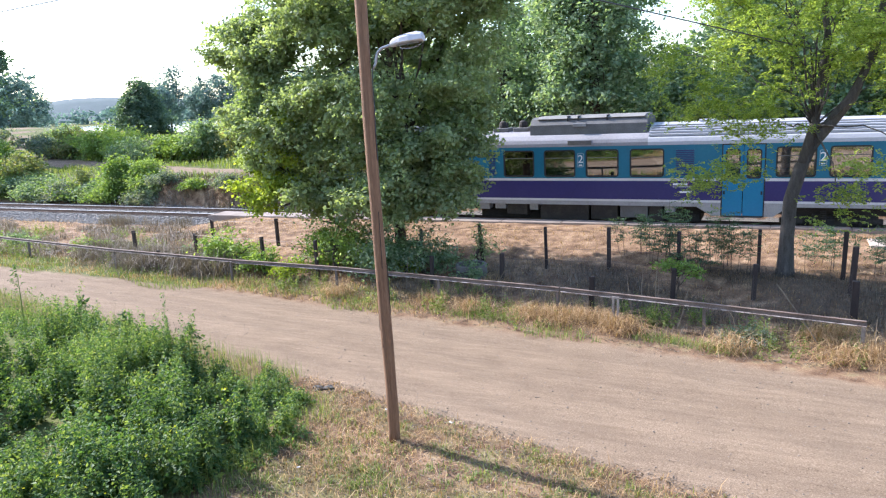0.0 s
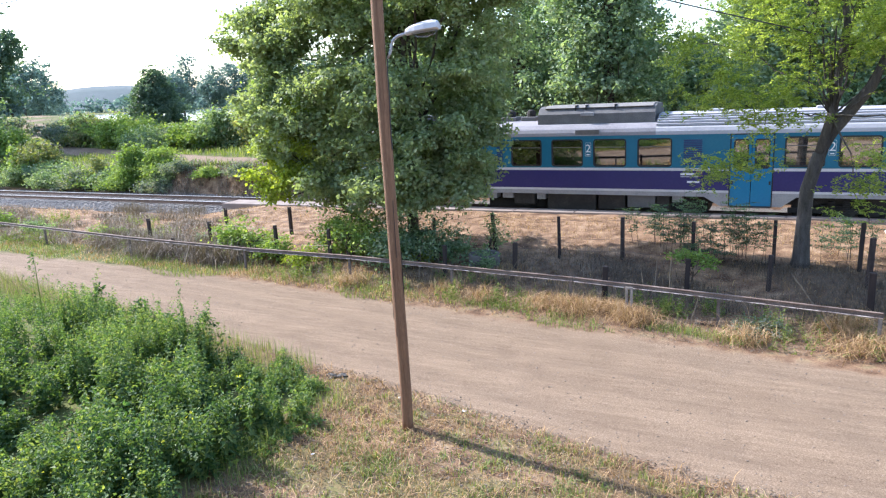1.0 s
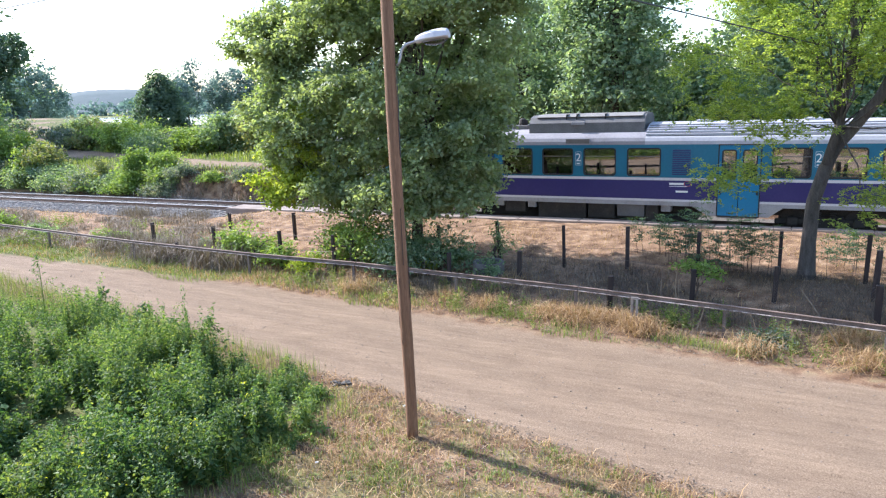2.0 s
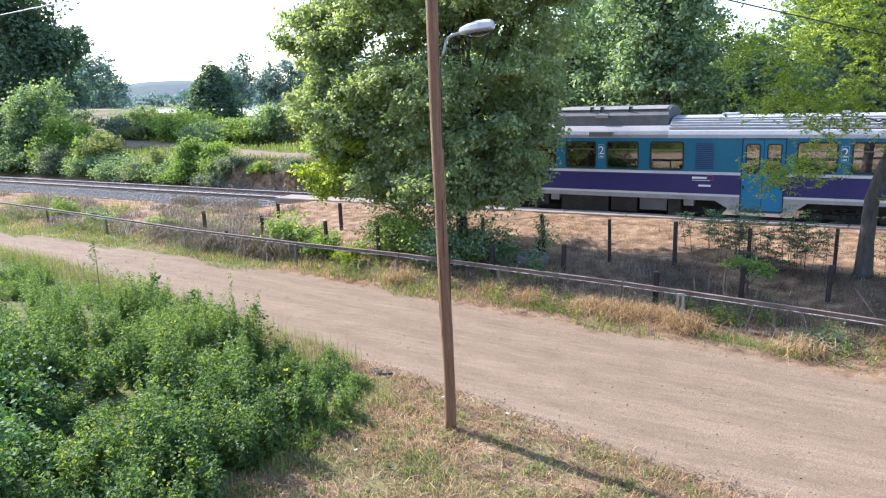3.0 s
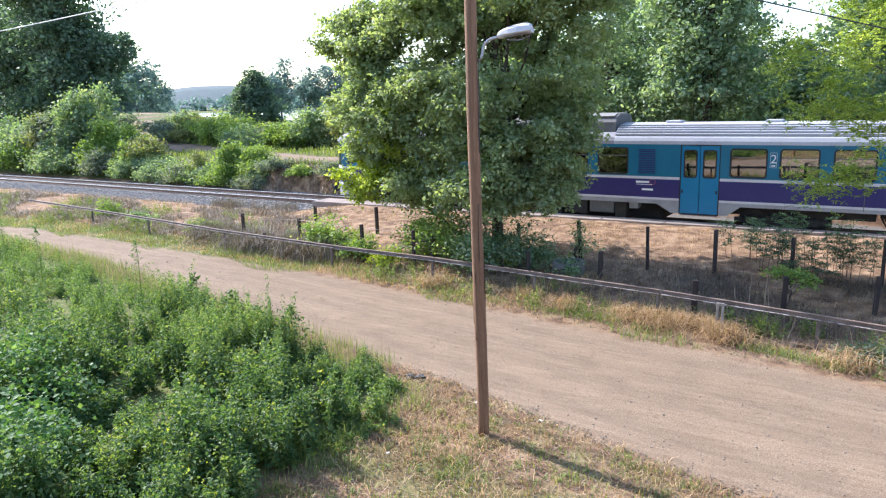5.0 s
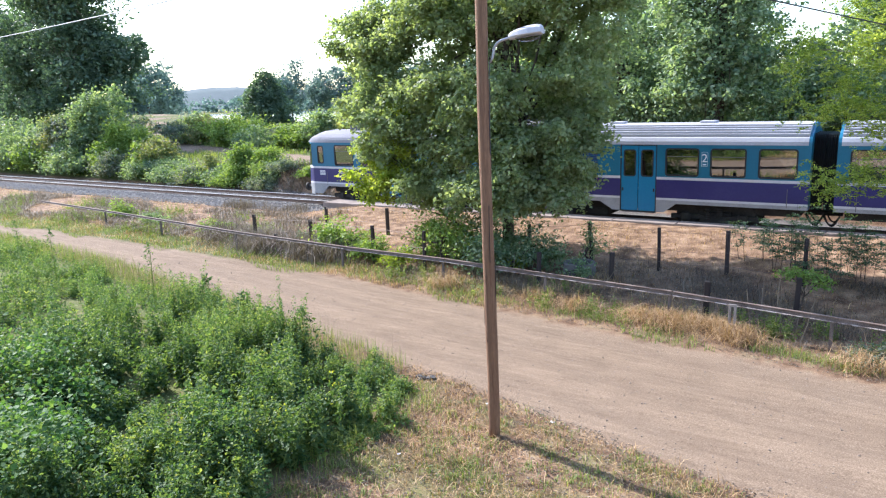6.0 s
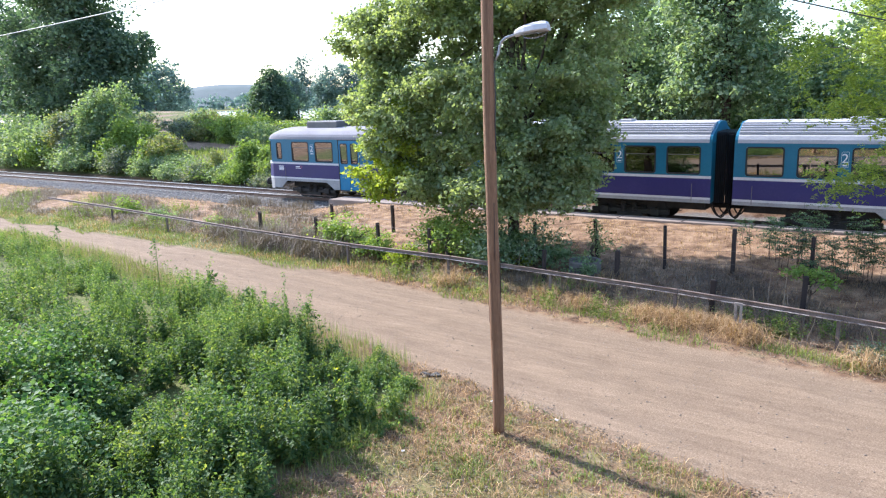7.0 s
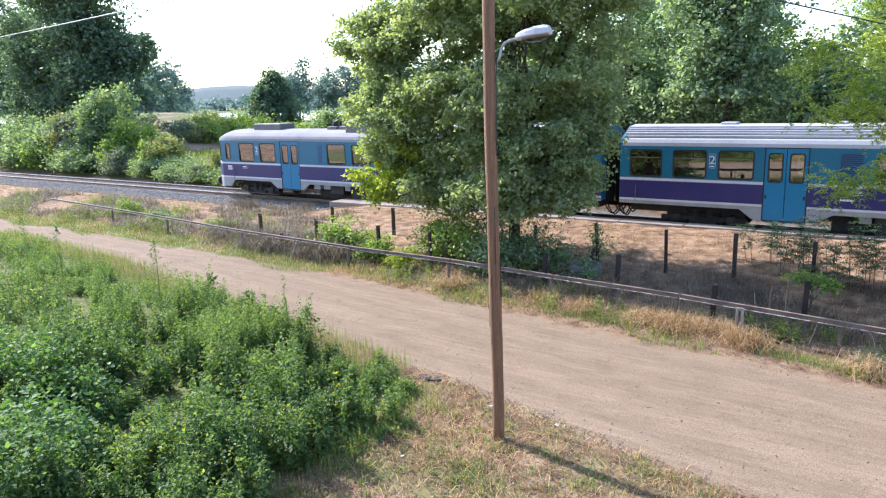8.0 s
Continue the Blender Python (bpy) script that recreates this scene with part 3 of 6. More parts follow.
WINDOWS = [(-16.38, -15.18), (-14.70, -13.50), (-9.72, -8.50), (-8.07, -6.88), (-6.45, -5.26), (-4.82, -3.64), (0.04, 1.22), (1.64, 2.82), (3.25, 4.45)]
DOORS = [(-13.13, -11.72), (-1.69, -0.29)]
WHEEL_R = 0.42


def rounded_ring(x0, x1, z0, z1, r, w, y0, y1):
    """A window frame: a rounded rectangular ring of width w between y0 and y1."""
    def outline(e):
        pts = []
        for cx, cz, a0 in ((x1 - r, z1 - r, 0), (x0 + r, z1 - r, 90), (x0 + r, z0 + r, 180), (x1 - r, z0 + r, 270)):
            for k in range(5):
                a = radians(a0 + 22.5 * k)
                pts.append((cx + (r + e) * math.cos(a), cz + (r + e) * math.sin(a)))
        return pts
    bm = bmesh.new()
    rings = [[bm.verts.new((x, y, z)) for x, z in outline(e)] for e, y in ((w, y0), (w, y1), (0, y1), (0, y0))]
    k = len(rings[0])
    for a, b in zip(rings, rings[1:] + rings[:1]):
        for i in range(k):
            bm.faces.new((a[i], a[(i + 1) % k], b[(i + 1) % k], b[i]))
    bmesh.ops.recalc_face_normals(bm, faces=bm.faces)
    return bm


def wall_cells(x0, x1, z0, z1, holes, ya, yb):
    """One wall slab between ya and yb with real openings (x0, x1, z0, z1) through it."""
    bm = bmesh.new()
    xs = sorted({x0, x1, *(v for h in holes for v in h[:2])})
    zs = sorted({z0, z1, *(v for h in holes for v in h[2:])})
    solid = {}
    for i in range(len(xs) - 1):
        for k in range(len(zs) - 1):
            cx, cz = (xs[i] + xs[i + 1]) / 2, (zs[k] + zs[k + 1]) / 2
            solid[i, k] = not any(a < cx < b and c < cz < d for a, b, c, d in holes)
    grid = {}

    def v(i, k, y):
        if (i, k, y) not in grid:
            grid[i, k, y] = bm.verts.new((xs[i], y, zs[k]))
        return grid[i, k, y]

    for (i, k), full in solid.items():
        if not full:
            continue
        for y in (ya, yb):
            bm.faces.new((v(i, k, y), v(i + 1, k, y), v(i + 1, k + 1, y), v(i, k + 1, y)))
        for di, dk, a, b in ((-1, 0, (0, 0), (0, 1)), (1, 0, (1, 0), (1, 1)), (0, -1, (0, 0), (1, 0)), (0, 1, (0, 1), (1, 1))):
            if not solid.get((i + di, k + dk), False):
                bm.faces.new((v(i + a[0], k + a[1], ya), v(i + b[0], k + b[1], ya), v(i + b[0], k + b[1], yb), v(i + a[0], k + a[1], yb)))
    bmesh.ops.recalc_face_normals(bm, faces=bm.faces)
    return bm


def digit_two(size):
    cu = bpy.data.curves.new("class_number", "FONT")
    cu.body, cu.size, cu.extrude, cu.align_x = "2", size, 0.002, "CENTER"
    ob = bpy.data.objects.new("class_number", cu)
    scene.collection.objects.link(ob)
    me = bpy.data.meshes.new_from_object(ob.evaluated_get(bpy.context.evaluated_depsgraph_get()))
    bpy.data.objects.remove(ob)
    me.name = "class_number"
    me.materials.append(MATS["marking_white"])
    return me


TWO = digit_two(0.42)


def roof_profile(top, ribs):
    half = [(-1.44, BORDER), (-1.42, 3.50), (-1.36, 3.62), (-1.30, 3.67)]
    if ribs:
        y, z = -1.30, 3.67
        for dz, dy in ((0.09, 0.10), (0.08, 0.12), (0.07, 0.14), (0.06, 0.16), (0.05, 0.2)):
            half += [(y + 0.012, z + dz), (y + dy, z + dz + 0.012)]
            y, z = y + dy, z + dz + 0.012
        half.append((0, top))
    else:
        half += [(-1.12, 3.78), (-0.85, 3.86), (-0.45, top - 0.02), (0, top)]
    return half + [(-y, z) for y, z in half[-2::-1]]


def build_car(flip, label):
    """One railcar. Local x runs along the track from its driving cab to the gangway (REAR); flip turns it end for end."""
    car = tagged(new("railcar"), label, "railcar", group="railcars of the train")
    sx = -1 if flip else 1

    def add(name, bm, material, parent=None, lab="", smooth=False):
        if flip:
            bmesh.ops.transform(bm, matrix=Matrix.Diagonal((-1, 1, 1, 1)), verts=bm.verts)
            bmesh.ops.reverse_faces(bm, faces=bm.faces)
        return part(name, bm, material, parent or car, lab, smooth)

    def leaning(bm, side):
        """Panes lean out a little at the top."""
        mid = sum(v.co.z for v in bm.verts) / len(bm.verts)
        for v in bm.verts:
            v.co.y += side * 0.044 * (v.co.z - mid)
        return bm

    cab = -17.85
    cuts = [cab] + [v for d in DOORS for v in d] + [REAR]
    spans = list(zip(cuts[0::2], cuts[1::2]))
    for side in (-1, 1):
        ya, yb = sorted((side * SIDE, side * (SIDE - 0.06)))
        out = side * SIDE
        for x0, x1 in spans:
            holes = [(a, b, 2.25, 3.24) for a, b in WINDOWS if x0 < a < x1]
            if x0 == cab:
                holes.append((-17.52, -17.14, 2.35, 3.2))
            wall = add("side_wall", wall_cells(x0, x1, SILL_TOP, BORDER, holes, ya, yb), "teal_paint", lab="teal-blue upper side panel")
            add("upper_stripe", boxed(x0, x1 - 0.0, ya, yb, SILL_LOW, SILL_TOP, 0.004), "stripe_white", lab="white stripe below the windows")
            add("navy_band", boxed(x0, x1, ya, yb, BAND_TOP, SILL_LOW, 0.004), "navy_paint", lab="dark navy band")
            add("lower_stripe", boxed(x0, x1, ya, yb, BAND_LOW, BAND_TOP, 0.006), "stripe_white", lab="white lower stripe")
            for h in holes:
                frame_part = add("window_frame", rounded_ring(h[0] + 0.03, h[1] - 0.03, h[2] + 0.03, h[3] - 0.03, 0.07, 0.05, out + side * 0.008, out - side * 0.07), "rubber_black", wall)
                pane = add("window_pane", leaning(boxed(h[0] + 0.01, h[1] - 0.01, min(out - side * 0.027, out - side * 0.033), max(out - side * 0.027, out - side * 0.033), h[2] + 0.01, h[3] - 0.01), side), "window_glass", wall, "tinted window glass")
                pane.visible_shadow = False
                if h[1] - h[0] > 0.6:
                    add("window_bar", boxed(h[0] + 0.03, h[1] - 0.03, min(out - side * 0.01, out - side * 0.04), max(out - side * 0.01, out - side * 0.04), h[3] - 0.30, h[3] - 0.275), "unit_grey", wall, "slim transom of the tilting pane")
        # skirts: light grey, deep beside the doors, slanting up to the bogies
        skirts = [[(-17.85, 0.82), (-17.3, 0.82), (-16.9, 1.2), (-14.0, 1.2), (-13.5, 0.86), (-13.13, 0.86)],
                  [(-11.72, 0.86), (-11.5, 0.86), (-11.1, 1.17), (-3.1, 1.17), (-2.5, 1.17), (-1.98, 0.86), (-1.69, 0.86)],
                  [(-0.29, 0.86), (0.0, 0.86), (0.45, 1.2), (3.9, 1.2), (REAR, 1.2)]]
        for low in skirts:
            bm = bmesh.new()
            pts = [(x, z) for x, z in low] + [(low[-1][0], BAND_LOW), (low[0][0], BAND_LOW)]
            a, b = [[bm.verts.new((x, y, z)) for x, z in pts] for y in (ya, yb)]
            bm.faces.new(a)
            bm.faces.new(b[::-1])
            for i in range(len(pts)):
                j = (i + 1) % len(pts)
                bm.faces.new((a[i], b[i], b[j], a[j]))
            bmesh.ops.recalc_face_normals(bm, faces=bm.faces)
            add("skirt", bm, "skirt_grey", lab="light grey lower skirt")
        # doors: two leaves with tall windows
        for d0, d1 in DOORS:
            mid = (d0 + d1) / 2
            add("door_frame", wall_cells(d0, d1, 0.84, BORDER, [(d0 + 0.035, d1 - 0.035, 0.87, 3.345)], *sorted((out - side * 0.0, out - side * 0.08))), "rubber_black")
            for l0, l1 in ((d0 + 0.04, mid - 0.012), (mid + 0.012, d1 - 0.04)):
                hole = (l0 + 0.11, l1 - 0.11, 2.2, 3.17)
                leaf = add("door_leaf", wall_cells(l0, l1, 0.875, 3.34, [hole], *sorted((out - side * 0.015, out - side * 0.055))), "door_blue_paint", lab="bright blue folding door leaf")
                add("window_frame", rounded_ring(hole[0] + 0.02, hole[1] - 0.02, hole[2] + 0.02, hole[3] - 0.02, 0.05, 0.045, out - side * 0.008, out - side * 0.06), "rubber_black", leaf)
                pane = add("window_pane", leaning(boxed(hole[0], hole[1], min(out - side * 0.03, out - side * 0.036), max(out - side * 0.03, out - side * 0.036), hole[2], hole[3]), side), "window_glass", leaf)
                pane.visible_shadow = False
                hx = l1 - 0.06 if l0 > mid - 0.05 else l0 + 0.06
                add("door_button", boxed(hx - 0.03, hx + 0.03, min(out - side * 0.005, out - side * 0.02), max(out - side * 0.005, out - side * 0.02), 1.62, 1.74, 0.006), "rubber_black", leaf)
            add("door_step", boxed(d0 + 0.05, d1 - 0.05, min(side * 1.2, out - side * 0.02), max(side * 1.2, out - side * 0.02), 0.80, 0.85, 0.01), "unit_grey")
        # louvre panels
        for l0, l1 in ((-10.36, -10.06), (-3.24, -2.58)):
            louvre = add("louvre", boxed(l0, l1, min(out, out + side * 0.006), max(out, out + side * 0.006), 2.26, 3.24, 0.002), "teal_paint", lab="dark blue slatted air intake")
            for k in range(14):
                z = 2.30 + k * 0.066
                add("slat", boxed(l0 + 0.02, l1 - 0.02, min(out + side * 0.004, out + side * 0.016), max(out + side * 0.004, out + side * 0.016), z, z + 0.035), "navy_paint", louvre)
        # roof-edge grille
        grille = add("roof_grille", boxed(-7.15, -6.25, min(side * 1.36, side * 1.44), max(side * 1.36, side * 1.44), 3.43, 3.60, 0.004), "unit_grey")
        # class figures on a pale outlined plate
        for x in (-14.94, -6.66, 1.43):
            plate = add("class_plate", rounded_ring(x - 0.10, x + 0.10, 2.62, 3.12, 0.02, 0.008, out + side * 0.003, out), "marking_white")
            num = new("class_number", TWO)
            num.parent = car
            num.matrix_basis = pose(x * sx, out + side * 0.004, 2.77, 90, 0, 0 if side < 0 else 180)
            add("notice_bar", boxed(x - 0.06, x + 0.06, min(out, out + side * 0.004), max(out, out + side * 0.004), 2.66, 2.70), "marking_white")
        # operator's mark as plain shapes, and its number as bars
        for x, s in ((-2.95, 1.0), (-15.95, 0.62)):
            mark = add("operator_mark", boxed(x - 0.36 * s, x + 0.14 * s, min(out, out + side * 0.004), max(out, out + side * 0.004), 1.935, 1.935 + 0.075 * s), "marking_white", lab="white operator's mark on the navy band")
            add("mark_swoosh", rounded_ring(x + 0.17 * s, x + 0.36 * s, 1.90, 1.90 + 0.16 * s, 0.05 * s, 0.012, out + side * 0.004, out), "marking_red", mark)
            add("mark_line", boxed(x - 0.36 * s, x + 0.25 * s, min(out, out + side * 0.004), max(out, out + side * 0.004), 1.87, 1.888), "marking_white", mark)
        add("number_bar", boxed(-3.08, -2.66, min(out, out + side * 0.004), max(out, out + side * 0.004), 1.66, 1.73), "marking_white")
        flag = add("flag_panel", boxed(-17.42, -17.06, min(out, out + side * 0.003), max(out, out + side * 0.003), 1.76, 1.99), "marking_white", lab="small striped flag in white and blue")
        for k in range(3):
            add("flag_stripe", boxed(-17.42, -17.06, min(out, out + side * 0.006), max(out, out + side * 0.006), 1.79 + k * 0.07, 1.815 + k * 0.07), "navy_paint", flag)
        # boxes hanging under the floor
        for b0, b1, z0, m in ((-10.9, -10.45, 0.92, "skirt_grey"), (-10.2, -9.75, 0.95, "skirt_grey"), (-9.7, -8.85, 0.72, "under_dirt"), (-8.75, -8.4, 0.92, "skirt_grey"), (-8.3, -6.4, 0.52, "under_dirt"), (-6.3, -5.3, 0.6, "under_dirt"), (-5.2, -4.2, 0.7, "unit_grey"), (-4.15, -3.7, 0.55, "under_dirt"), (-3.6, -3.25, 0.92, "skirt_grey")):
            add("equipment_box", boxed(b0, b1, min(side * 0.85, side * 1.3), max(side * 0.85, side * 1.3), z0, 1.19, 0.02), m)
        for x in (-16.9, 4.2):
            add("handrail", tubed([(x, out + side * 0.05, 1.25), (x, out + side * 0.05, 1.9)], 0.012, 6), "unit_grey")
    # roof
    add("roof", extrude_profile(roof_profile(4.13, True), -4.2, REAR - 0.1), "roof_white", lab="white ribbed roof", smooth=False)
    for sd in (-1, 1):
        y, z = 1.30, 3.67
        for dz, dy in ((0.09, 0.10), (0.08, 0.12), (0.07, 0.14), (0.06, 0.16), (0.05, 0.2)):
            add("roof_seam", boxed(-4.15, REAR - 0.12, min(sd * (y + 0.004), sd * (y - 0.02)), max(sd * (y + 0.004), sd * (y - 0.02)), z + 0.002, z + 0.022), "unit_grey")
            y, z = y - dy, z + dz + 0.012
    add("front_roof", extrude_profile(roof_profile(3.97, False), -16.7, -4.2), "dusty_roof", lab="smooth dusty lower roof")
    low = roof_profile(3.97, False)
    secs = []
    for x, g, w in ((-16.7, 1, 1), (-17.4, 0.99, 0.995), (-17.85, 0.9, 0.965), (-18.15, 0.68, 0.9), (-18.36, 0.32, 0.79), (-18.42, 0.0, 0.73)):
        secs.append([(x + 0.0 * y, y * w, BORDER + (z - BORDER) * g) for y, z in low])
    add("cab_roof", loft(secs), "dusty_roof", smooth=True)
    # raised rooftop units
    ac = add("roof_unit", extrude_profile([(-1.02, 3.80), (1.02, 3.80), (0.98, 4.18), (0.78, 4.40), (0.5, 4.47), (-0.5, 4.47), (-0.78, 4.40), (-0.98, 4.18)], -8.75, -4.3), "unit_grey", lab="grey air-conditioning unit on the roof")
    for x in (-7.3, -6.9, -5.8):
        add("unit_seam", boxed(x, x + 0.03, -0.88, 0.88, 4.30, 4.505), "rubber_black", ac)
    add("unit_hatch", boxed(-7.05, -6.55, -1.06, -0.9, 4.1, 4.22, 0.01), "skirt_grey", ac)
    add("unit_cover", extrude_profile([(-0.84, 4.385), (-0.5, 4.475), (0.5, 4.475), (0.84, 4.385), (0.86, 4.41), (0.5, 4.50), (-0.5, 4.50), (-0.86, 4.41)], -8.5, -4.4), "dusty_lid", ac, "pale dusty lid of the roof unit")
    fr = add("roof_box", boxed(-16.05, -13.9, -0.55, 0.55, 3.85, 4.26, 0.06), "unit_grey", lab="dark box on the cab roof")
    for x in (-10.15, -9.3):
        ex = add("exhaust", boxed(x - 0.34, x + 0.32, -0.5, 0.4, 3.85, 4.10, 0.03), "unit_grey")
        add("exhaust_pipe", tubed([(x, -0.2, 4.05), (x, -0.2, 4.2), (x, -0.2, 4.33), (x, -0.2, 4.38)], [0.17, 0.17, 0.14, 0.06], 12), "under_dirt", ex)
        add("exhaust_pipe", tubed([(x + 0.02, 0.15, 4.05), (x + 0.02, 0.15, 4.3)], 0.06, 10), "under_dirt", ex)
    for x in (-2.3, 1.2):
        add("roof_vent", boxed(x - 0.28, x + 0.28, -0.3, 0.3, 4.08, 4.19, 0.03), "roof_white")
    # cab nose in the livery's bands, leaning back towards the top
    def nose_arc(x0, depth, half):
        return [(x0 - depth * math.sqrt(max(0.0, 1 - abs(t) ** 3.2)), half * t) for t in [k / 10 - 1 for k in range(21)]]
    def lean(z):
        return 0.75 - 0.19 * max(0.0, (z - 1.3)) / 2.0 - 0.1 * max(0.0, 1.3 - z)
    for z0, z1, m, lab in ((0.76, BAND_LOW, "skirt_grey", "grey front apron"), (BAND_LOW, BAND_TOP, "stripe_white", ""), (BAND_TOP, SILL_LOW, "navy_paint", ""), (SILL_LOW, SILL_TOP + 0.05, "stripe_white", ""), (SILL_TOP + 0.05, 3.30, "windscreen_glass", "dark windscreen"), (3.30, BORDER + 0.01, "teal_paint", "")):
        secs = [[(x, y, z) for x, y in nose_arc(-17.85, lean(z), SIDE)] for z in (z0, z1)]
        add("nose_panel" if m != "windscreen_glass" else "windscreen", loft(secs), m, lab=lab, smooth=True)
    add("nose_pillar", boxed(-17.92, -17.84, -SIDE, -SIDE + 0.05, SILL_TOP, BORDER), "teal_paint")
    add("nose_pillar", boxed(-17.92, -17.84, SIDE - 0.05, SIDE, SILL_TOP, BORDER), "teal_paint")
    for y in (-0.88, 0.88):
        bf = add("buffer", tubed([(-18.45, y, 1.05), (-18.80, y, 1.05), (-18.81, y, 1.05), (-18.88, y, 1.05)], [0.1, 0.1, 0.2, 0.2], 14), "rubber_black", lab="black round buffer")
    add("coupler", boxed(-18.8, -18.2, -0.12, 0.12, 0.9, 1.12, 0.02), "under_dirt")
    # floor, ceiling, rear wall, frame below
    add("floor_pan", boxed(-17.4, REAR - 0.05, -SIDE + 0.08, SIDE - 0.08, 1.20, 1.30), "under_dirt")
    add("cabin_floor", boxed(-17.3, REAR - 0.06, -SIDE + 0.07, SIDE - 0.07, 1.305, 1.34), "seat_cloth")
    add("cabin_ceiling", boxed(-17.2, REAR - 0.06, -SIDE + 0.07, SIDE - 0.07, 3.36, 3.40), "cabin_lining")
    add("rear_wall", boxed(REAR - 0.06, REAR - 0.005, -SIDE + 0.07, SIDE - 0.07, 1.2, 3.36), "teal_paint")
    add("rear_roof_cap", extrude_profile([(y * 0.995, z - 0.004) for y, z in roof_profile(4.1, False)], REAR - 0.1, REAR), "teal_paint")
    add("cab_partition", boxed(-16.85, -16.8, -SIDE + 0.07, SIDE - 0.07, 1.34, 3.36), "cabin_lining")
    add("underframe", boxed(-17.0, REAR - 0.3, -0.8, 0.8, 0.85, 1.20), "under_dirt")
    add("engine_cradle", boxed(-11.0, -2.4, -0.78, 0.78, 0.5, 0.849, 0.03), "under_dirt")
    # seats in rows
    for x in (-15.8, -14.3, -9.2, -8.2, -7.4, -6.2, -5.4, -4.3, 0.8, 1.7, 2.5, 3.6):
        for y in (-0.95, 0.95):
            seat = add("seat", boxed(x - 0.05, x + 0.42, y - 0.42, y + 0.42, 1.62, 1.76, 0.03), "seat_cloth")
            add("backrest", boxed(x + 0.36, x + 0.46, y - 0.42, y + 0.42, 1.74, 2.42, 0.04), "seat_cloth", seat)
            add("seat_leg", boxed(x + 0.1, x + 0.2, y - 0.1, y + 0.1, 1.335, 1.63), "unit_grey", seat)
    for d0, d1 in DOORS:
        for y in (-1.0, 1.0):
            for x in (d0 - 0.12, d1 + 0.12):
                add("grab_pole", tubed([(x, y, 1.33), (x, y, 3.38)], 0.018, 8), "grab_yellow")
    add("notice", boxed(-1.53, -1.17, -SIDE + 0.06, -SIDE + 0.066, 2.5, 2.56), "paper_white")
    # gangway bellows and hoses
    rows = []
    for k in range(13):
        w = 0.88 if k % 2 == 0 else 0.80
        rows.append([(REAR + k * 0.031, y, z) for y, z in ((-w, 1.15), (-w, 3.65 - (0.88 - w)), (-w + 0.1, 3.75 - (0.88 - w)), (w - 0.1, 3.75 - (0.88 - w)), (w, 3.65 - (0.88 - w)), (w, 1.15))])
    bel = loft(rows)
    add("gangway_bellows", bel, "rubber_black", lab="black folded gangway bellows")
    for y, dz in ((-0.55, 0.45), (-0.3, 0.55), (0.4, 0.5)):
        pts = [(REAR - 0.15 + 0.55 * k / 8, y + 0.02 * k, 0.95 - dz * math.sin(math.pi * k / 8) * 0.8) for k in range(9)]
        add("hose", tubed(pts, 0.028, 7), "under_dirt")
    add("rear_coupler", boxed(REAR - 0.2, REAR + 0.38, -0.1, 0.1, 0.86, 1.02, 0.02), "under_dirt")
    # bogies
    wheels = []
    for bx in (-15.3, 1.75):
        bogie = add("bogie", boxed(bx - 0.55, bx + 0.55, -1.0, 1.0, 0.62, 0.9, 0.03), "under_dirt", lab="dusty dark bogie")
        for side in (-1, 1):
            ya, yb = sorted((side * 0.98, side * 1.12))
            bm = bmesh.new()
            box(bm, bx - 1.55, bx + 1.55, ya, yb, 0.62, 0.80, 0.03)
            box(bm, bx - 0.5, bx + 0.5, ya, yb, 0.45, 0.66, 0.03)
            add("bogie_frame", bm, "under_dirt", bogie)
            for wx in (-1.0, 1.0):
                add("axle_box", boxed(bx + wx - 0.17, bx + wx + 0.17, min(side * 1.08, side * 1.2), max(side * 1.08, side * 1.2), 0.58, 0.86, 0.04), "under_dirt", bogie)
            for wx in (-0.22, 0.22):
                sp = bmesh.new()
                for k in range(6):
                    tube(sp, [(bx + wx, side * 1.13, 0.66 + k * 0.07), (bx + wx, side * 1.13, 0.695 + k * 0.07)], 0.1, 10)
                add("spring", sp, "under_dirt", bogie)
            add("brake_rod", tubed([(bx - 1.4, side * 1.14, 0.48), (bx + 1.4, side * 1.14, 0.46)], 0.02, 6), "rail_steel", bogie)
        for wx in (-1.0, 1.0):
            bm = bmesh.new()
            for side in (-1, 1):
                yy = side * 0.78
                tube(bm, [(0, yy - 0.07 * side, 0), (0, yy - 0.04 * side, 0), (0, yy - 0.039 * side, 0), (0, yy + 0.06 * side, 0)], [WHEEL_R + 0.028, WHEEL_R + 0.028, WHEEL_R, WHEEL_R - 0.01], 28)
                tube(bm, [(0, yy + 0.06 * side, 0), (0, yy + 0.12 * side, 0)], [0.16, 0.13], 14)
                for k in range(4):
                    a = k * math.pi / 2
                    tube(bm, [(0.25 * math.cos(a), yy + 0.055 * side, 0.25 * math.sin(a)), (0.25 * math.cos(a), yy + 0.07 * side, 0.25 * math.sin(a))], 0.05, 8)
            tube(bm, [(0, -0.78, 0), (0, 0.78, 0)], 0.08, 10)
            ws = add("wheelset", bm, "under_dirt", lab="steel wheels on one axle")
            wheels.append((ws, sx * (bx + wx)))
    return car, wheels


TRAIN = [build_car(False, "teal and navy diesel railcar with white roof leading the train"), build_car(True, "teal and navy diesel railcar coupled behind the leading car")]
TRAIN_OFFSET = [0.0, 10.46]


def gone(t):
    """How far the train has rolled at t seconds: it starts slowly and gathers speed."""
    return -0.104252 * t - 0.119601 * t ** 2 - 0.01443 * t ** 3 + 0.00008005 * t ** 4


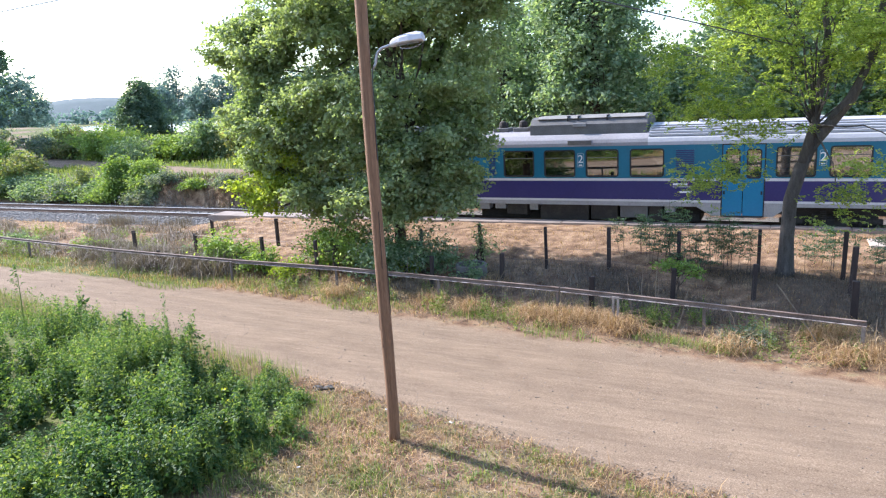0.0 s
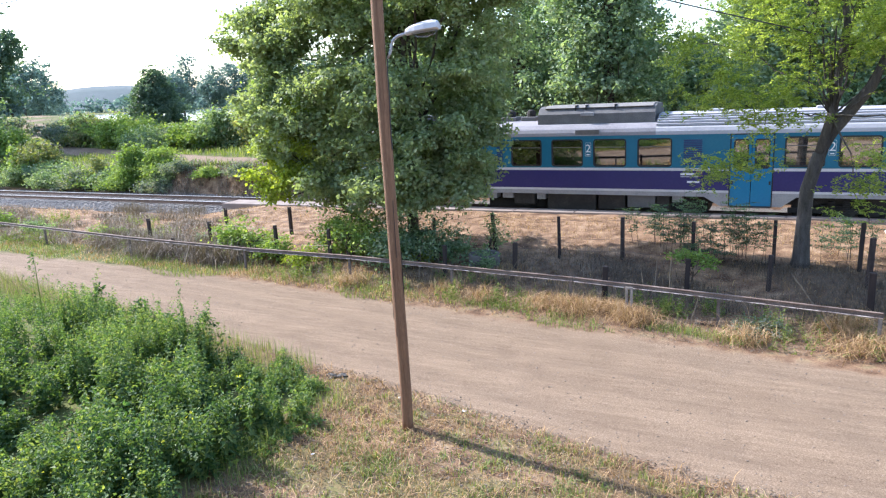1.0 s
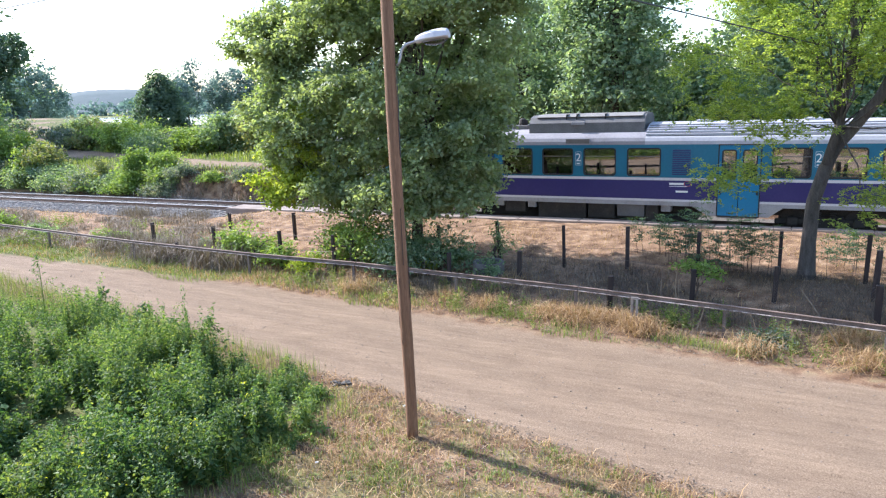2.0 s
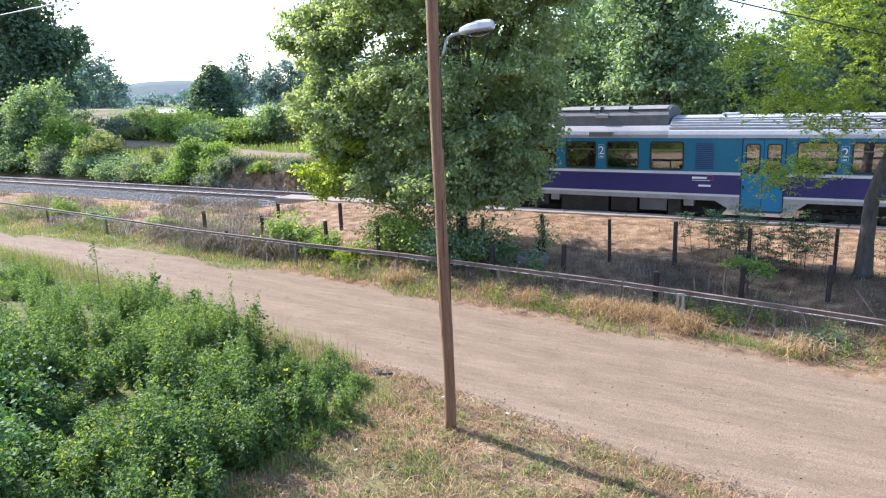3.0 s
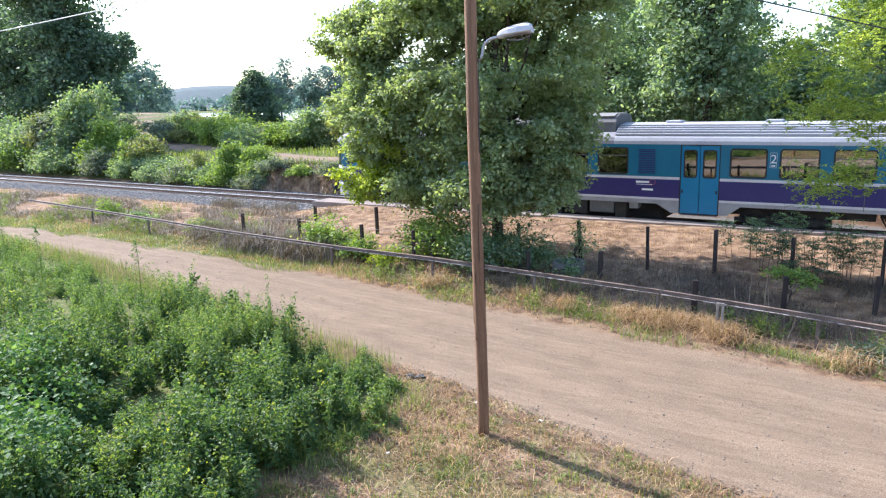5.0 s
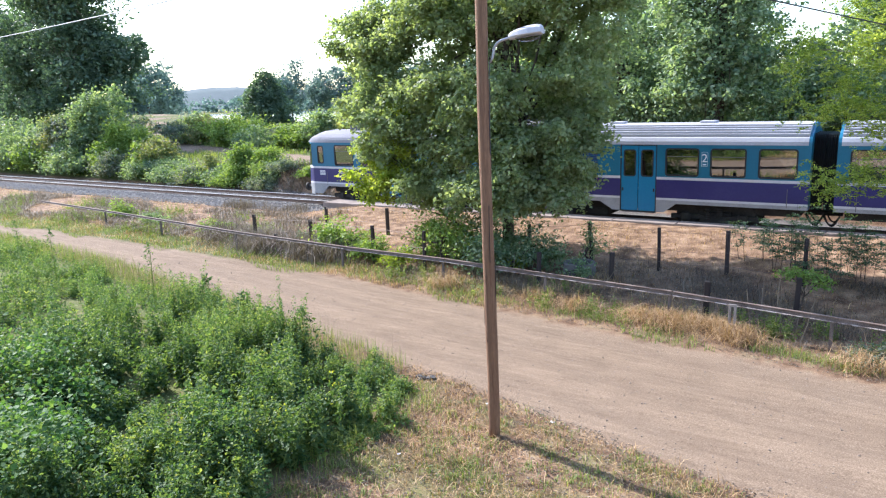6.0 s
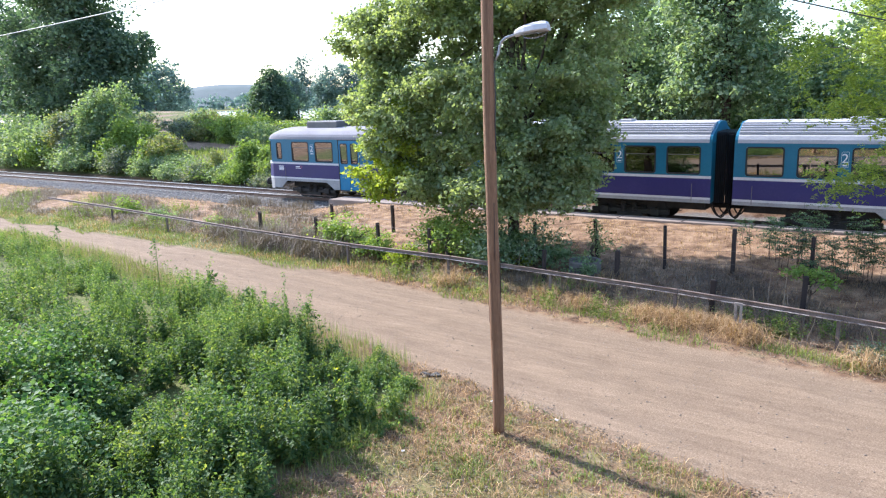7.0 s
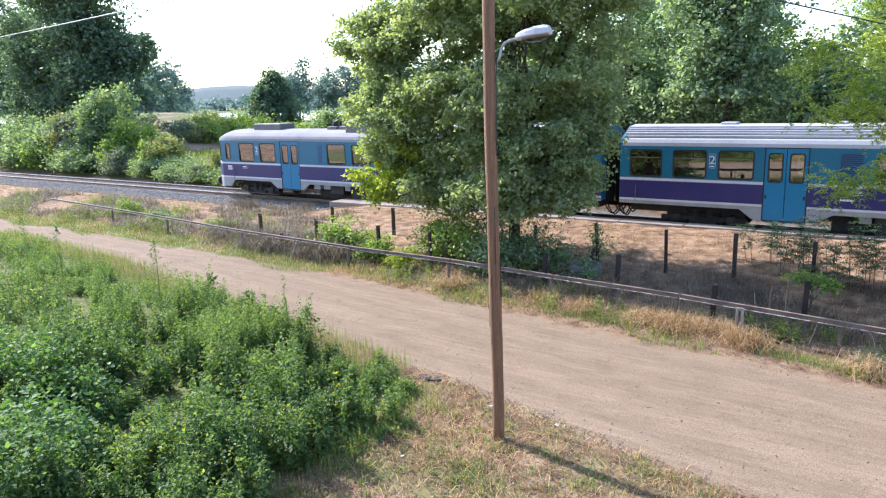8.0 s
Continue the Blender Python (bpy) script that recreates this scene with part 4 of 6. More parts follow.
def motions():
    times = [k / 10 for k in range(81)]
    for (car, wheels), off in zip(TRAIN, TRAIN_OFFSET):
        walk(car, [(t, pose(off + gone(t), TRACK_Y, 0)) for t in times])
        for ws, x in wheels:
            walk(ws, [(t, pose(x, 0, RAIL_TOP + WHEEL_R, 0, math.degrees(gone(t) / WHEEL_R), 0)) for t in times])

# ---- street lamp pole and cables ----


def build_pole():
    pole = tagged(new("utility_pole"), "weathered brown wooden utility pole with a lamp arm", "utility pole")
    pole.location = (-5.34, 9.10, gz(-5.34, 9.10) - 0.02)
    rng = random.Random(4)
    pts, rad = [], []
    for k in range(27):
        z = -0.1 + k * 0.3
        pts.append((-0.012 * z + 0.012 * math.sin(z * 1.1), 0.008 * math.sin(z * 1.7 + 1), z))
        rad.append(0.094 - 0.0012 * z + rng.uniform(-0.0035, 0.0035))
    part("pole_shaft", tubed(pts, rad, 18), "old_pole_wood", pole, smooth=True)
    bm = bmesh.new()
    for k in range(7):
        a = 2 * math.pi * k / 7 + rng.uniform(-0.2, 0.2)
        z0 = rng.uniform(0.2, 3.5)
        ln = rng.uniform(0.8, 2.4)
        box(bm, 0.0925 * math.cos(a) - 0.004, 0.0925 * math.cos(a) + 0.004, 0.0925 * math.sin(a) - 0.004, 0.0925 * math.sin(a) + 0.004, z0, z0 + ln)
    bmesh.ops.translate(bm, vec=(-0.02, 0, 0), verts=bm.verts)
    part("drying_crack", bm, "dark_post_wood", pole)
    dx, dy = 0.97, 0.24
    arm = [(0.045, 0.01, 5.80), (0.08, 0.022, 5.86), (0.095, 0.027, 5.91)]
    for k in range(1, 8):
        a = radians(90 * k / 7 * 0.83)
        arm.append((0.10 + 0.16 * (1 - math.cos(a)) * dx, 0.03 + 0.16 * (1 - math.cos(a)) * dy, 5.93 + 0.17 * math.sin(a)))
    ex, ey, ez = arm[-1]
    arm.append((ex + 0.17 * dx, ey + 0.17 * dy, ez + 0.045))
    part("lamp_arm", tubed(arm, 0.021, 10), "lamp_arm_metal", pole, "thin bent grey steel arm", smooth=True)
    # the lamp head: a shell lofted along its length, a glass bowl below
    bx, by, bz = arm[-1]
    head = Matrix.Translation((bx - 0.06 * dx, by - 0.06 * dy, bz - 0.005)) @ Matrix.Rotation(math.atan2(dy, dx), 4, "Z") @ Matrix.Rotation(radians(-5), 4, "Y")

    def rings(rows, n=10):
        bm = bmesh.new()
        rr = [[bm.verts.new((x, w * math.cos(t), z + (hu if math.sin(t) > 0 else hd) * math.sin(t))) for t in (2 * math.pi * j / n for j in range(n))] for x, w, hu, hd, z in rows]
        for p, q in zip(rr, rr[1:]):
            for j in range(n):
                bm.faces.new((p[j], p[(j + 1) % n], q[(j + 1) % n], q[j]))
        bm.faces.new(rr[0][::-1])
        bm.faces.new(rr[-1])
        bmesh.ops.recalc_face_normals(bm, faces=bm.faces)
        bmesh.ops.transform(bm, matrix=head, verts=bm.verts)
        return bm
    shell = part("lamp_head", rings([(0, 0.05, 0.035, 0.035, 0), (0.015, 0.06, 0.05, 0.045, 0), (0.07, 0.085, 0.078, 0.045, 0), (0.16, 0.12, 0.10, 0.035, 0), (0.29, 0.14, 0.118, 0.03, 0), (0.41, 0.138, 0.12, 0.03, 0), (0.47, 0.132, 0.105, 0.03, 0), (0.488, 0.118, 0.08, 0.025, 0)]), "lamp_shell", pole, "white street-lamp housing")
    part("lamp_bowl", rings([(0.10, 0.07, 0.002, 0.02, -0.03), (0.15, 0.095, 0.002, 0.06, -0.03), (0.28, 0.115, 0.002, 0.08, -0.03), (0.40, 0.11, 0.002, 0.065, -0.03), (0.46, 0.07, 0.002, 0.015, -0.03)]), "lamp_bowl_glass", shell, "clear dusty lamp bowl", smooth=True)
    part("lamp_cable", tubed([(0.05, 0.0, 5.82), (0.035, 0.0, 5.6), (0.042, 0.0, 5.3), (0.03, 0.0, 4.9), (0.035, 0.0, 4.5)], 0.008, 6), "cable_black", pole, "thin black lamp cable stapled to the pole")
    part("insulator", tubed([(-0.10, 0.1, 7.55), (-0.10, 0.1, 7.68)], [0.04, 0.03], 10), "paper_white", pole)


build_pole()


def build_cable(name, a, b, sag, r, material, label):
    a, b = Vector(a), Vector(b)
    pts = [a.lerp(b, k / 24) - Vector((0, 0, sag * 4 * (k / 24) * (1 - k / 24))) for k in range(25)]
    ob = link(name, tubed(pts, r, 6), material, True)
    tagged(ob, label, "cable")


build_cable("overhead_cable", (-5.44, 9.2, 7.62), (-66.0, 20.6, 9.4), 0.25, 0.016, "cable_grey", "twisted pale overhead cable running from the pole")
build_cable("overhead_cable", (-5.44, 9.2, 7.55), (6.4, 31.0, 5.05), 0.12, 0.014, "cable_black", "thin black overhead cable running from the pole")

# ---- barrier and fences along the road ----
BARRIER = [(1.75, 15.25), (-1.2, 15.8), (-4.6, 16.2), (-8.0, 16.62), (-11.4, 16.85), (-15.4, 16.95), (-21.0, 17.3), (-26.6, 18.0), (-31.7, 18.6), (-39.0, 19.3)]


def build_barrier():
    bar = tagged(new("rail_barrier"), "low roadside barrier of old weathered steel rails on short posts", "barrier")
    for (xa, ya), (xb, yb) in zip(BARRIER, BARRIER[1:]):
        ln = math.hypot(xb - xa, yb - ya)
        za, zb = gz(xa, ya) * 0.5, gz(xb, yb) * 0.5
        m = Matrix.Translation((xa, ya, za)) @ Matrix.Rotation(math.atan2(yb - ya, xb - xa), 4, "Z") @ Matrix.Rotation(-math.atan2(zb - za, ln), 4, "Y")
        rail = None
        low = 0.045 if xa < -14 else 0.0
        for name, half, z0, z1, mt in (("barrier_rail", 0.035, 0.715, 0.735, "rail_rust"), ("rail_web", 0.012, 0.642 + low * 0.5, 0.7145, "web_shade_rust"), ("rail_foot", 0.052, 0.624 + low * 0.5, 0.6415 + low * 0.5, "weathered_steel")):
            bm = boxed(0.008, ln - 0.008, -half, half, z0, z1, 0.006)
            bmesh.ops.transform(bm, matrix=m, verts=bm.verts)
            ob = part(name, bm, mt, rail or bar)
            rail = rail or ob
        cx, cy = xa * 0.98 + xb * 0.02, ya * 0.98 + yb * 0.02
        part("barrier_post", boxed(cx - 0.035, cx + 0.035, cy - 0.03, cy + 0.04, -0.15, za + 0.623, 0.012), "web_shade_rust" if xa < 1 else "white_post_paint", bar)
    white = bmesh.new()
    box(white, -3.27, -3.215, 15.80, 15.84, -0.1, 0.68, 0.008)
    box(white, -3.16, -3.105, 15.79, 15.83, -0.1, 0.68, 0.008)
    box(white, -3.27, -3.105, 15.795, 15.835, 0.66, 0.72, 0.008)
    part("marker_post", white, "white_post_paint", bar, "pale peeling twin post")


build_barrier()


def build_fence():
    fence = tagged(new("post_fence"), "old fence of dark wooden posts with slack rusty wire", "fence")
    rng = random.Random(11)
    rows = [[(-21.5, 18.6, 1.15), (-18.3, 18.4, 1.2), (-15.0, 17.95, 1.28), (-12.85, 17.85, 1.28)],
            [(-20.4, 21.5, 1.1), (-16.75, 20.95, 1.33), (-10.3, 20.1, 1.3), (-8.2, 20.2, 1.5), (-6.13, 20.15, 1.48), (-4.30, 20.36, 1.48), (-2.33, 20.2, 1.45), (-0.30, 20.6, 1.5), (1.72, 20.55, 1.52)]]
    for row in rows:
        tops = []
        for x, y, z in row:
            lx, ly = rng.uniform(-0.03, 0.03), rng.uniform(-0.03, 0.03)
            if x == -8.2:
                lx = -0.12
            g = gz(x, y)
            w = rng.uniform(0.042, 0.055)
            bm = boxed(-w, w, -w, w, g - 0.2, z, 0.012)
            for v in bm.verts:
                k = (v.co.z - g) / z
                v.co.x, v.co.y = x + v.co.x + lx * k, y + v.co.y + ly * k
            part("fence_post", bm, "dark_post_wood", fence)
            tops.append((x + lx, y + ly - w, z))
        for f in (0.92, 0.55, 0.3):
            for a, b in zip(tops, tops[1:]):
                pts = [(a[0] + (b[0] - a[0]) * k / 6, a[1] + (b[1] - a[1]) * k / 6, f * (a[2] + (b[2] - a[2]) * k / 6) - 0.05 * math.sin(math.pi * k / 6) + 0.05) for k in range(7)]
                part("wire", tubed(pts, 0.004, 4), "fence_wire", fence)


build_fence()


def build_stumps():
    rng = random.Random(6)
    for x, y, z, w in ((-3.93, 16.55, 0.98, 0.06), (-7.1, 18.9, 0.9, 0.06), (-0.35, 18.6, 1.0, 0.05), (1.82, 19.3, 1.38, 0.065), (-2.2, 17.9, 0.95, 0.055), (-8.9, 17.9, 0.95, 0.05), (-19.4, 17.7, 0.7, 0.045)):
        g = gz(x, y)
        bm = boxed(x - w, x + w, y - w, y + w, g - 0.15, z, 0.014)
        for v in bm.verts:
            v.co.x += rng.uniform(-0.012, 0.012) + 0.03 * (v.co.z - g)
        tagged(link("wooden_post", bm, "dark_post_wood"), "short weathered dark wooden post standing in dry weeds", "post", group="single posts")


build_stumps()


def build_stakes():
    """Bare sticks left standing or leaning in the weeds by the barrier."""
    rng = random.Random(15)
    for x, y, h, lx, ly, r0 in ((-2.38, 16.3, 1.3, 0.02, 0.0, 0.015), (-2.85, 16.2, 1.0, -0.16, 0.02, 0.012), (-1.85, 16.1, 0.95, 0.22, 0.0, 0.011), (1.05, 15.6, 1.25, -0.9, 0.2, 0.014), (2.05, 15.2, 1.7, 0.25, 0.0, 0.016), (-6.9, 17.3, 0.9, 0.5, 0.1, 0.010), (-9.6, 17.6, 0.9, 0.1, 0.0, 0.010)):
        g = gz(x, y)
        pts = [(x + lx * t + rng.uniform(-0.015, 0.015), y + ly * t, g - 0.05 + (h + 0.05) * t) for t in (0, 0.25, 0.5, 0.75, 1)]
        tagged(link("stake", tubed(pts, [r0, r0 * 0.95, r0 * 0.9, r0 * 0.8, r0 * 0.65], 6), "grey_stick"), "bare pale stick standing in weeds by the barrier", "stick", group="bare sticks")


build_stakes()


def build_mesh_fence():
    """A sagging panel of wire mesh between two concrete posts."""
    mf = tagged(new("wire_mesh_fence"), "sagging rusty wire mesh with a grey concrete post", "fence")
    for x, y in ((1.70, 17.2),):
        part("mesh_post", boxed(x - 0.07, x + 0.07, y - 0.07, y + 0.07, -0.1, 1.05, 0.015), "dark_post_wood", mf)
    bm = bmesh.new()
    for k in range(34):
        x = -0.3 + k * 0.06
        for d in (-1, 1):
            pts = [(min(max(x + d * 0.06 * j, -0.35), 1.72), 17.5 - 0.15 * (x + 0.3) / 2, 0.25 + 0.075 * j - 0.05 * math.sin((x + 0.3) * 1.5)) for j in range(11)]
            tube(bm, pts, 0.0025, 3, cap=False)
    part("wire_mesh", bm, "fence_wire", mf)


build_mesh_fence()


def build_ring():
    """A round concrete well ring half hidden in weeds."""
    bm = bmesh.new()
    n = 28
    prof = [(0.47, -0.1), (0.47, 0.52), (0.455, 0.55), (0.39, 0.55), (0.375, 0.52), (0.375, 0.0)]
    rr = [[bm.verts.new((-8.15 + r * math.cos(t), 19.1 + r * math.sin(t), 0.02 + z * 0.85)) for r, z in prof] for t in (2 * math.pi * k / n for k in range(n))]
    for a, b in zip(rr, rr[1:] + rr[:1]):
        for i in range(len(prof) - 1):
            bm.faces.new((a[i], b[i], b[i + 1], a[i + 1]))
    bmesh.ops.recalc_face_normals(bm, faces=bm.faces)
    tagged(link("well_ring", bm, "sleeper_concrete", False), "round grey concrete well ring in dry weeds", "well ring")


build_ring()


def stone(name, x, y, r, material, label, seed, flat=0.6):
    bm = bmesh.new()
    bmesh.ops.create_icosphere(bm, subdivisions=2, radius=r)
    rng = random.Random(seed)
    off = Vector((rng.uniform(0, 50), rng.uniform(0, 50), 0))
    for v in bm.verts:
        v.co *= 0.75 + 0.55 * noise.noise(v.co / r * 1.3 + off)
        v.co.z *= flat
    bmesh.ops.translate(bm, vec=(x, y, gz(x, y) + r * flat * 0.35), verts=bm.verts)
    tagged(link(name, bm, material), label, "stone" if "rock" in material or "stone" in material else "litter", group="loose stones")


for k, (x, y, r) in enumerate(((-7.75, 10.50, 0.12), (-7.58, 10.56, 0.13), (-7.90, 10.57, 0.08), (-7.45, 10.44, 0.06))):
    stone("dark_stone", x, y, r, "dark_rock", "dark broken stone lying at the road's edge", k)
for k, (x, y, r) in enumerate(((-6.02, 10.05, 0.05), (-6.35, 7.9, 0.035), (-4.75, 10.0, 0.05))):
    stone("paper_scrap", x, y, r, "paper_white", "crumpled pale litter on dry grass", 20 + k, 0.35)

slab = link("concrete_slab", boxed(2.6, 4.4, 23.3, 24.4, 0.30, 0.62, 0.03), "concrete")
tagged(slab, "pale concrete slab on dry grass beside the platform", "slab")

# ---- trees and shrubs ----


def sphere_dirs(n, rng):
    return unit(rng.normal(size=(n, 3)))


def crown_points(blobs, clumps, per, spread, rng, shell=0.6):
    """Leaf points in clumps over and inside several ellipsoids (cx, cy, cz, rx, ry, rz)."""
    B = np.array(blobs, float)
    vol = (B[:, 3] * B[:, 4] * B[:, 5]) ** (2 / 3)
    pick = rng.choice(len(B), clumps, p=vol / vol.sum())
    d = sphere_dirs(clumps, rng)
    r = (shell + (1 - shell) * rng.random(clumps)) * (0.76 + 0.42 * rng.random(clumps))
    c = B[pick, :3] + d * B[pick, 3:] * r[:, None]
    k = rng.integers(per // 2, per * 3 // 2, clumps)
    idx = np.repeat(np.arange(clumps), k)
    sp = (spread * rng.uniform(0.5, 1.4, clumps))[idx, None]
    ax = unit(d * np.array([1, 1, 0.3]) + rng.normal(0, 0.4, d.shape) - np.array([0, 0, 0.35]))
    P = c[idx] + ball(len(idx), rng) * sp * np.array([0.75, 0.75, 0.5]) + ax[idx] * sp * rng.uniform(-1.2, 1.5, (len(idx), 1))
    return P, c, unit((P - B[pick, :3][idx]) / B[pick, 3:][idx])


def boughs(blobs, n, r, rng):
    """Flat masses of leaves set over the crown, so that light and shade alternate in layers."""
    B = np.array(blobs, float)
    w = (B[:, 3] * B[:, 4] * B[:, 5]) ** (2 / 3)
    pick = rng.choice(len(B), n, p=w / w.sum())
    d = sphere_dirs(n, rng)
    c = B[pick, :3] + d * B[pick, 3:] * rng.uniform(0.55, 1.0, (n, 1))
    q = r * rng.uniform(0.6, 1.35, n)
    return np.column_stack([c, q, q * 0.9, q * 0.42])


def limb(bm, a, b, r0, r1, rng, n=6, sag=0.1):
    a, b = np.array(a, float), np.array(b, float)
    L = np.linalg.norm(b - a)
    pts = []
    for k in range(n + 1):
        t = k / n
        p = a + (b - a) * t + rng.normal(0, 0.03 * L, 3) * (0 < k < n) + np.array([0, 0, sag * L * math.sin(math.pi * t)])
        pts.append(tuple(p))
    tube(bm, pts, [r0 + (r1 - r0) * k / n for k in range(n + 1)], 7)


def build_tree(name, label, base, trunk_top, trunk_r, blobs, clumps, per, spread, leaf, material, seed, limbs=10, bark="bark", shell=0.6, category="tree", floor=None, droop=0.15, aspect=0.62, group="", fill=0, bough=None):
    rng = np.random.default_rng(seed)
    masses = blobs if bough is None else boughs(blobs, bough[0], bough[1], rng)
    tree = tagged(new(name), label, category, group)
    g = gz(base[0], base[1])
    tree.location = (base[0], base[1], g)
    P, c, N = crown_points(masses, clumps, per, spread, rng, shell)
    if fill:
        P2, _, N2 = crown_points(blobs, fill, per, spread * 1.3, rng, 0.1)
        P, N = np.concatenate([P, P2]), np.concatenate([N, N2])
    k = P[:, 2] > (g + 0.1 if floor is None else floor)
    P, N = P[k], N[k]
    o = np.array([base[0], base[1], g])
    bm = bmesh.new()
    tt = np.array(trunk_top, float)
    mid = (o + tt) / 2 + np.array([rng.normal(0, 0.12), rng.normal(0, 0.12), 0])
    pts = [o - [0, 0, 0.15], o + [0, 0, 0.15], (o + mid) / 2, mid, (mid + tt) / 2, tt]
    tube(bm, [tuple(p - o) for p in pts], [trunk_r * 1.35, trunk_r * 1.1, trunk_r * 0.95, trunk_r * 0.85, trunk_r * 0.65, trunk_r * 0.4], 10)
    order = rng.choice(len(c), min(limbs, len(c)), replace=False)
    for i in order:
        s = rng.uniform(0.35, 1.0)
        start = o + (tt - o) * s
        limb(bm, start - o, c[i] - o, trunk_r * 0.38 * (1.2 - 0.6 * s), 0.012, rng)
    part("trunk", bm, bark, tree, smooth=True)
    V, F = leaf_mesh(P - o, leaf, rng, aspect, droop, face=N * 0.45 + np.array([0, 0, 0.35]))
    crown = raw("crown", V, F, material, tree)
    return tree


# the broad tree in the middle of the scene
BIG = [(-11.5, 19.9, 5.6, 3.5, 2.7, 3.6), (-11.3, 19.8, 3.0, 3.1, 2.4, 1.3), (-14.6, 19.8, 4.6, 2.0, 2.0, 2.2), (-14.6, 19.7, 3.1, 1.5, 1.5, 1.1), (-14.2, 19.5, 2.3, 1.2, 1.1, 0.6), (-16.2, 19.9, 6.9, 1.7, 1.3, 0.6), (-9.05, 19.9, 4.4, 1.0, 1.8, 1.9), (-8.2, 19.9, 7.7, 1.5, 2.0, 1.2), (-8.9, 19.9, 6.1, 1.2, 1.8, 1.0), (-8.5, 19.9, 9.4, 1.7, 1.8, 1.4), (-10.8, 19.9, 9.2, 3.6, 2.7, 2.6), (-13.8, 19.7, 8.0, 2.1, 2.0, 1.5), (-16.3, 19.9, 7.1, 1.5, 1.2, 0.7), (-17.2, 19.9, 7.1, 0.9, 0.8, 0.4), (-16.3, 19.9, 8.0, 1.0, 1.0, 0.5), (-14.9, 19.8, 8.5, 1.5, 1.4, 1.0), (-8.75, 19.7, 3.2, 0.8, 1.3, 1.0), (-10.4, 19.2, 2.5, 2.0, 1.3, 0.75), (-12.9, 19.2, 2.5, 1.6, 1.2, 0.75), (-15.5, 19.8, 6.0, 1.2, 1.2, 0.8)]
build_tree("broad_tree", "large broad-leaved tree with dense dark green hanging crown", (-11.0, 20.0), (-11.0, 20.0, 8.5), 0.18, BIG, 3150, 58, 0.22, 0.125, "linden_leaf", 21, 18, shell=0.5, droop=0.4, floor=1.1, fill=700, aspect=0.8, bough=(265, 0.78))
build_tree("tree_side_shoots", "sunlit yellow-green side shoots of the broad tree", (-11.35, 19.75), (-15.4, 19.5, 3.0), 0.075, [(-16.5, 19.2, 2.8, 0.85, 0.5, 0.16), (-15.9, 19.2, 2.35, 0.8, 0.5, 0.16), (-15.7, 19.1, 1.95, 0.7, 0.45, 0.14), (-16.2, 19.3, 3.75, 0.6, 0.5, 0.14), (-15.8, 19.2, 3.25, 0.7, 0.5, 0.15), (-15.2, 19.0, 4.2, 0.6, 0.4, 0.25), (-14.6, 18.9, 5.0, 0.5, 0.4, 0.3), (-14.9, 18.9, 3.0, 0.6, 0.4, 0.25), (-15.2, 19.0, 2.5, 0.7, 0.4, 0.3), (-14.6, 18.9, 3.8, 0.6, 0.4, 0.3)], 180, 26, 0.15, 0.125, "sunlit_leaf", 22, 9, category="shrub", floor=1.4, aspect=0.8)

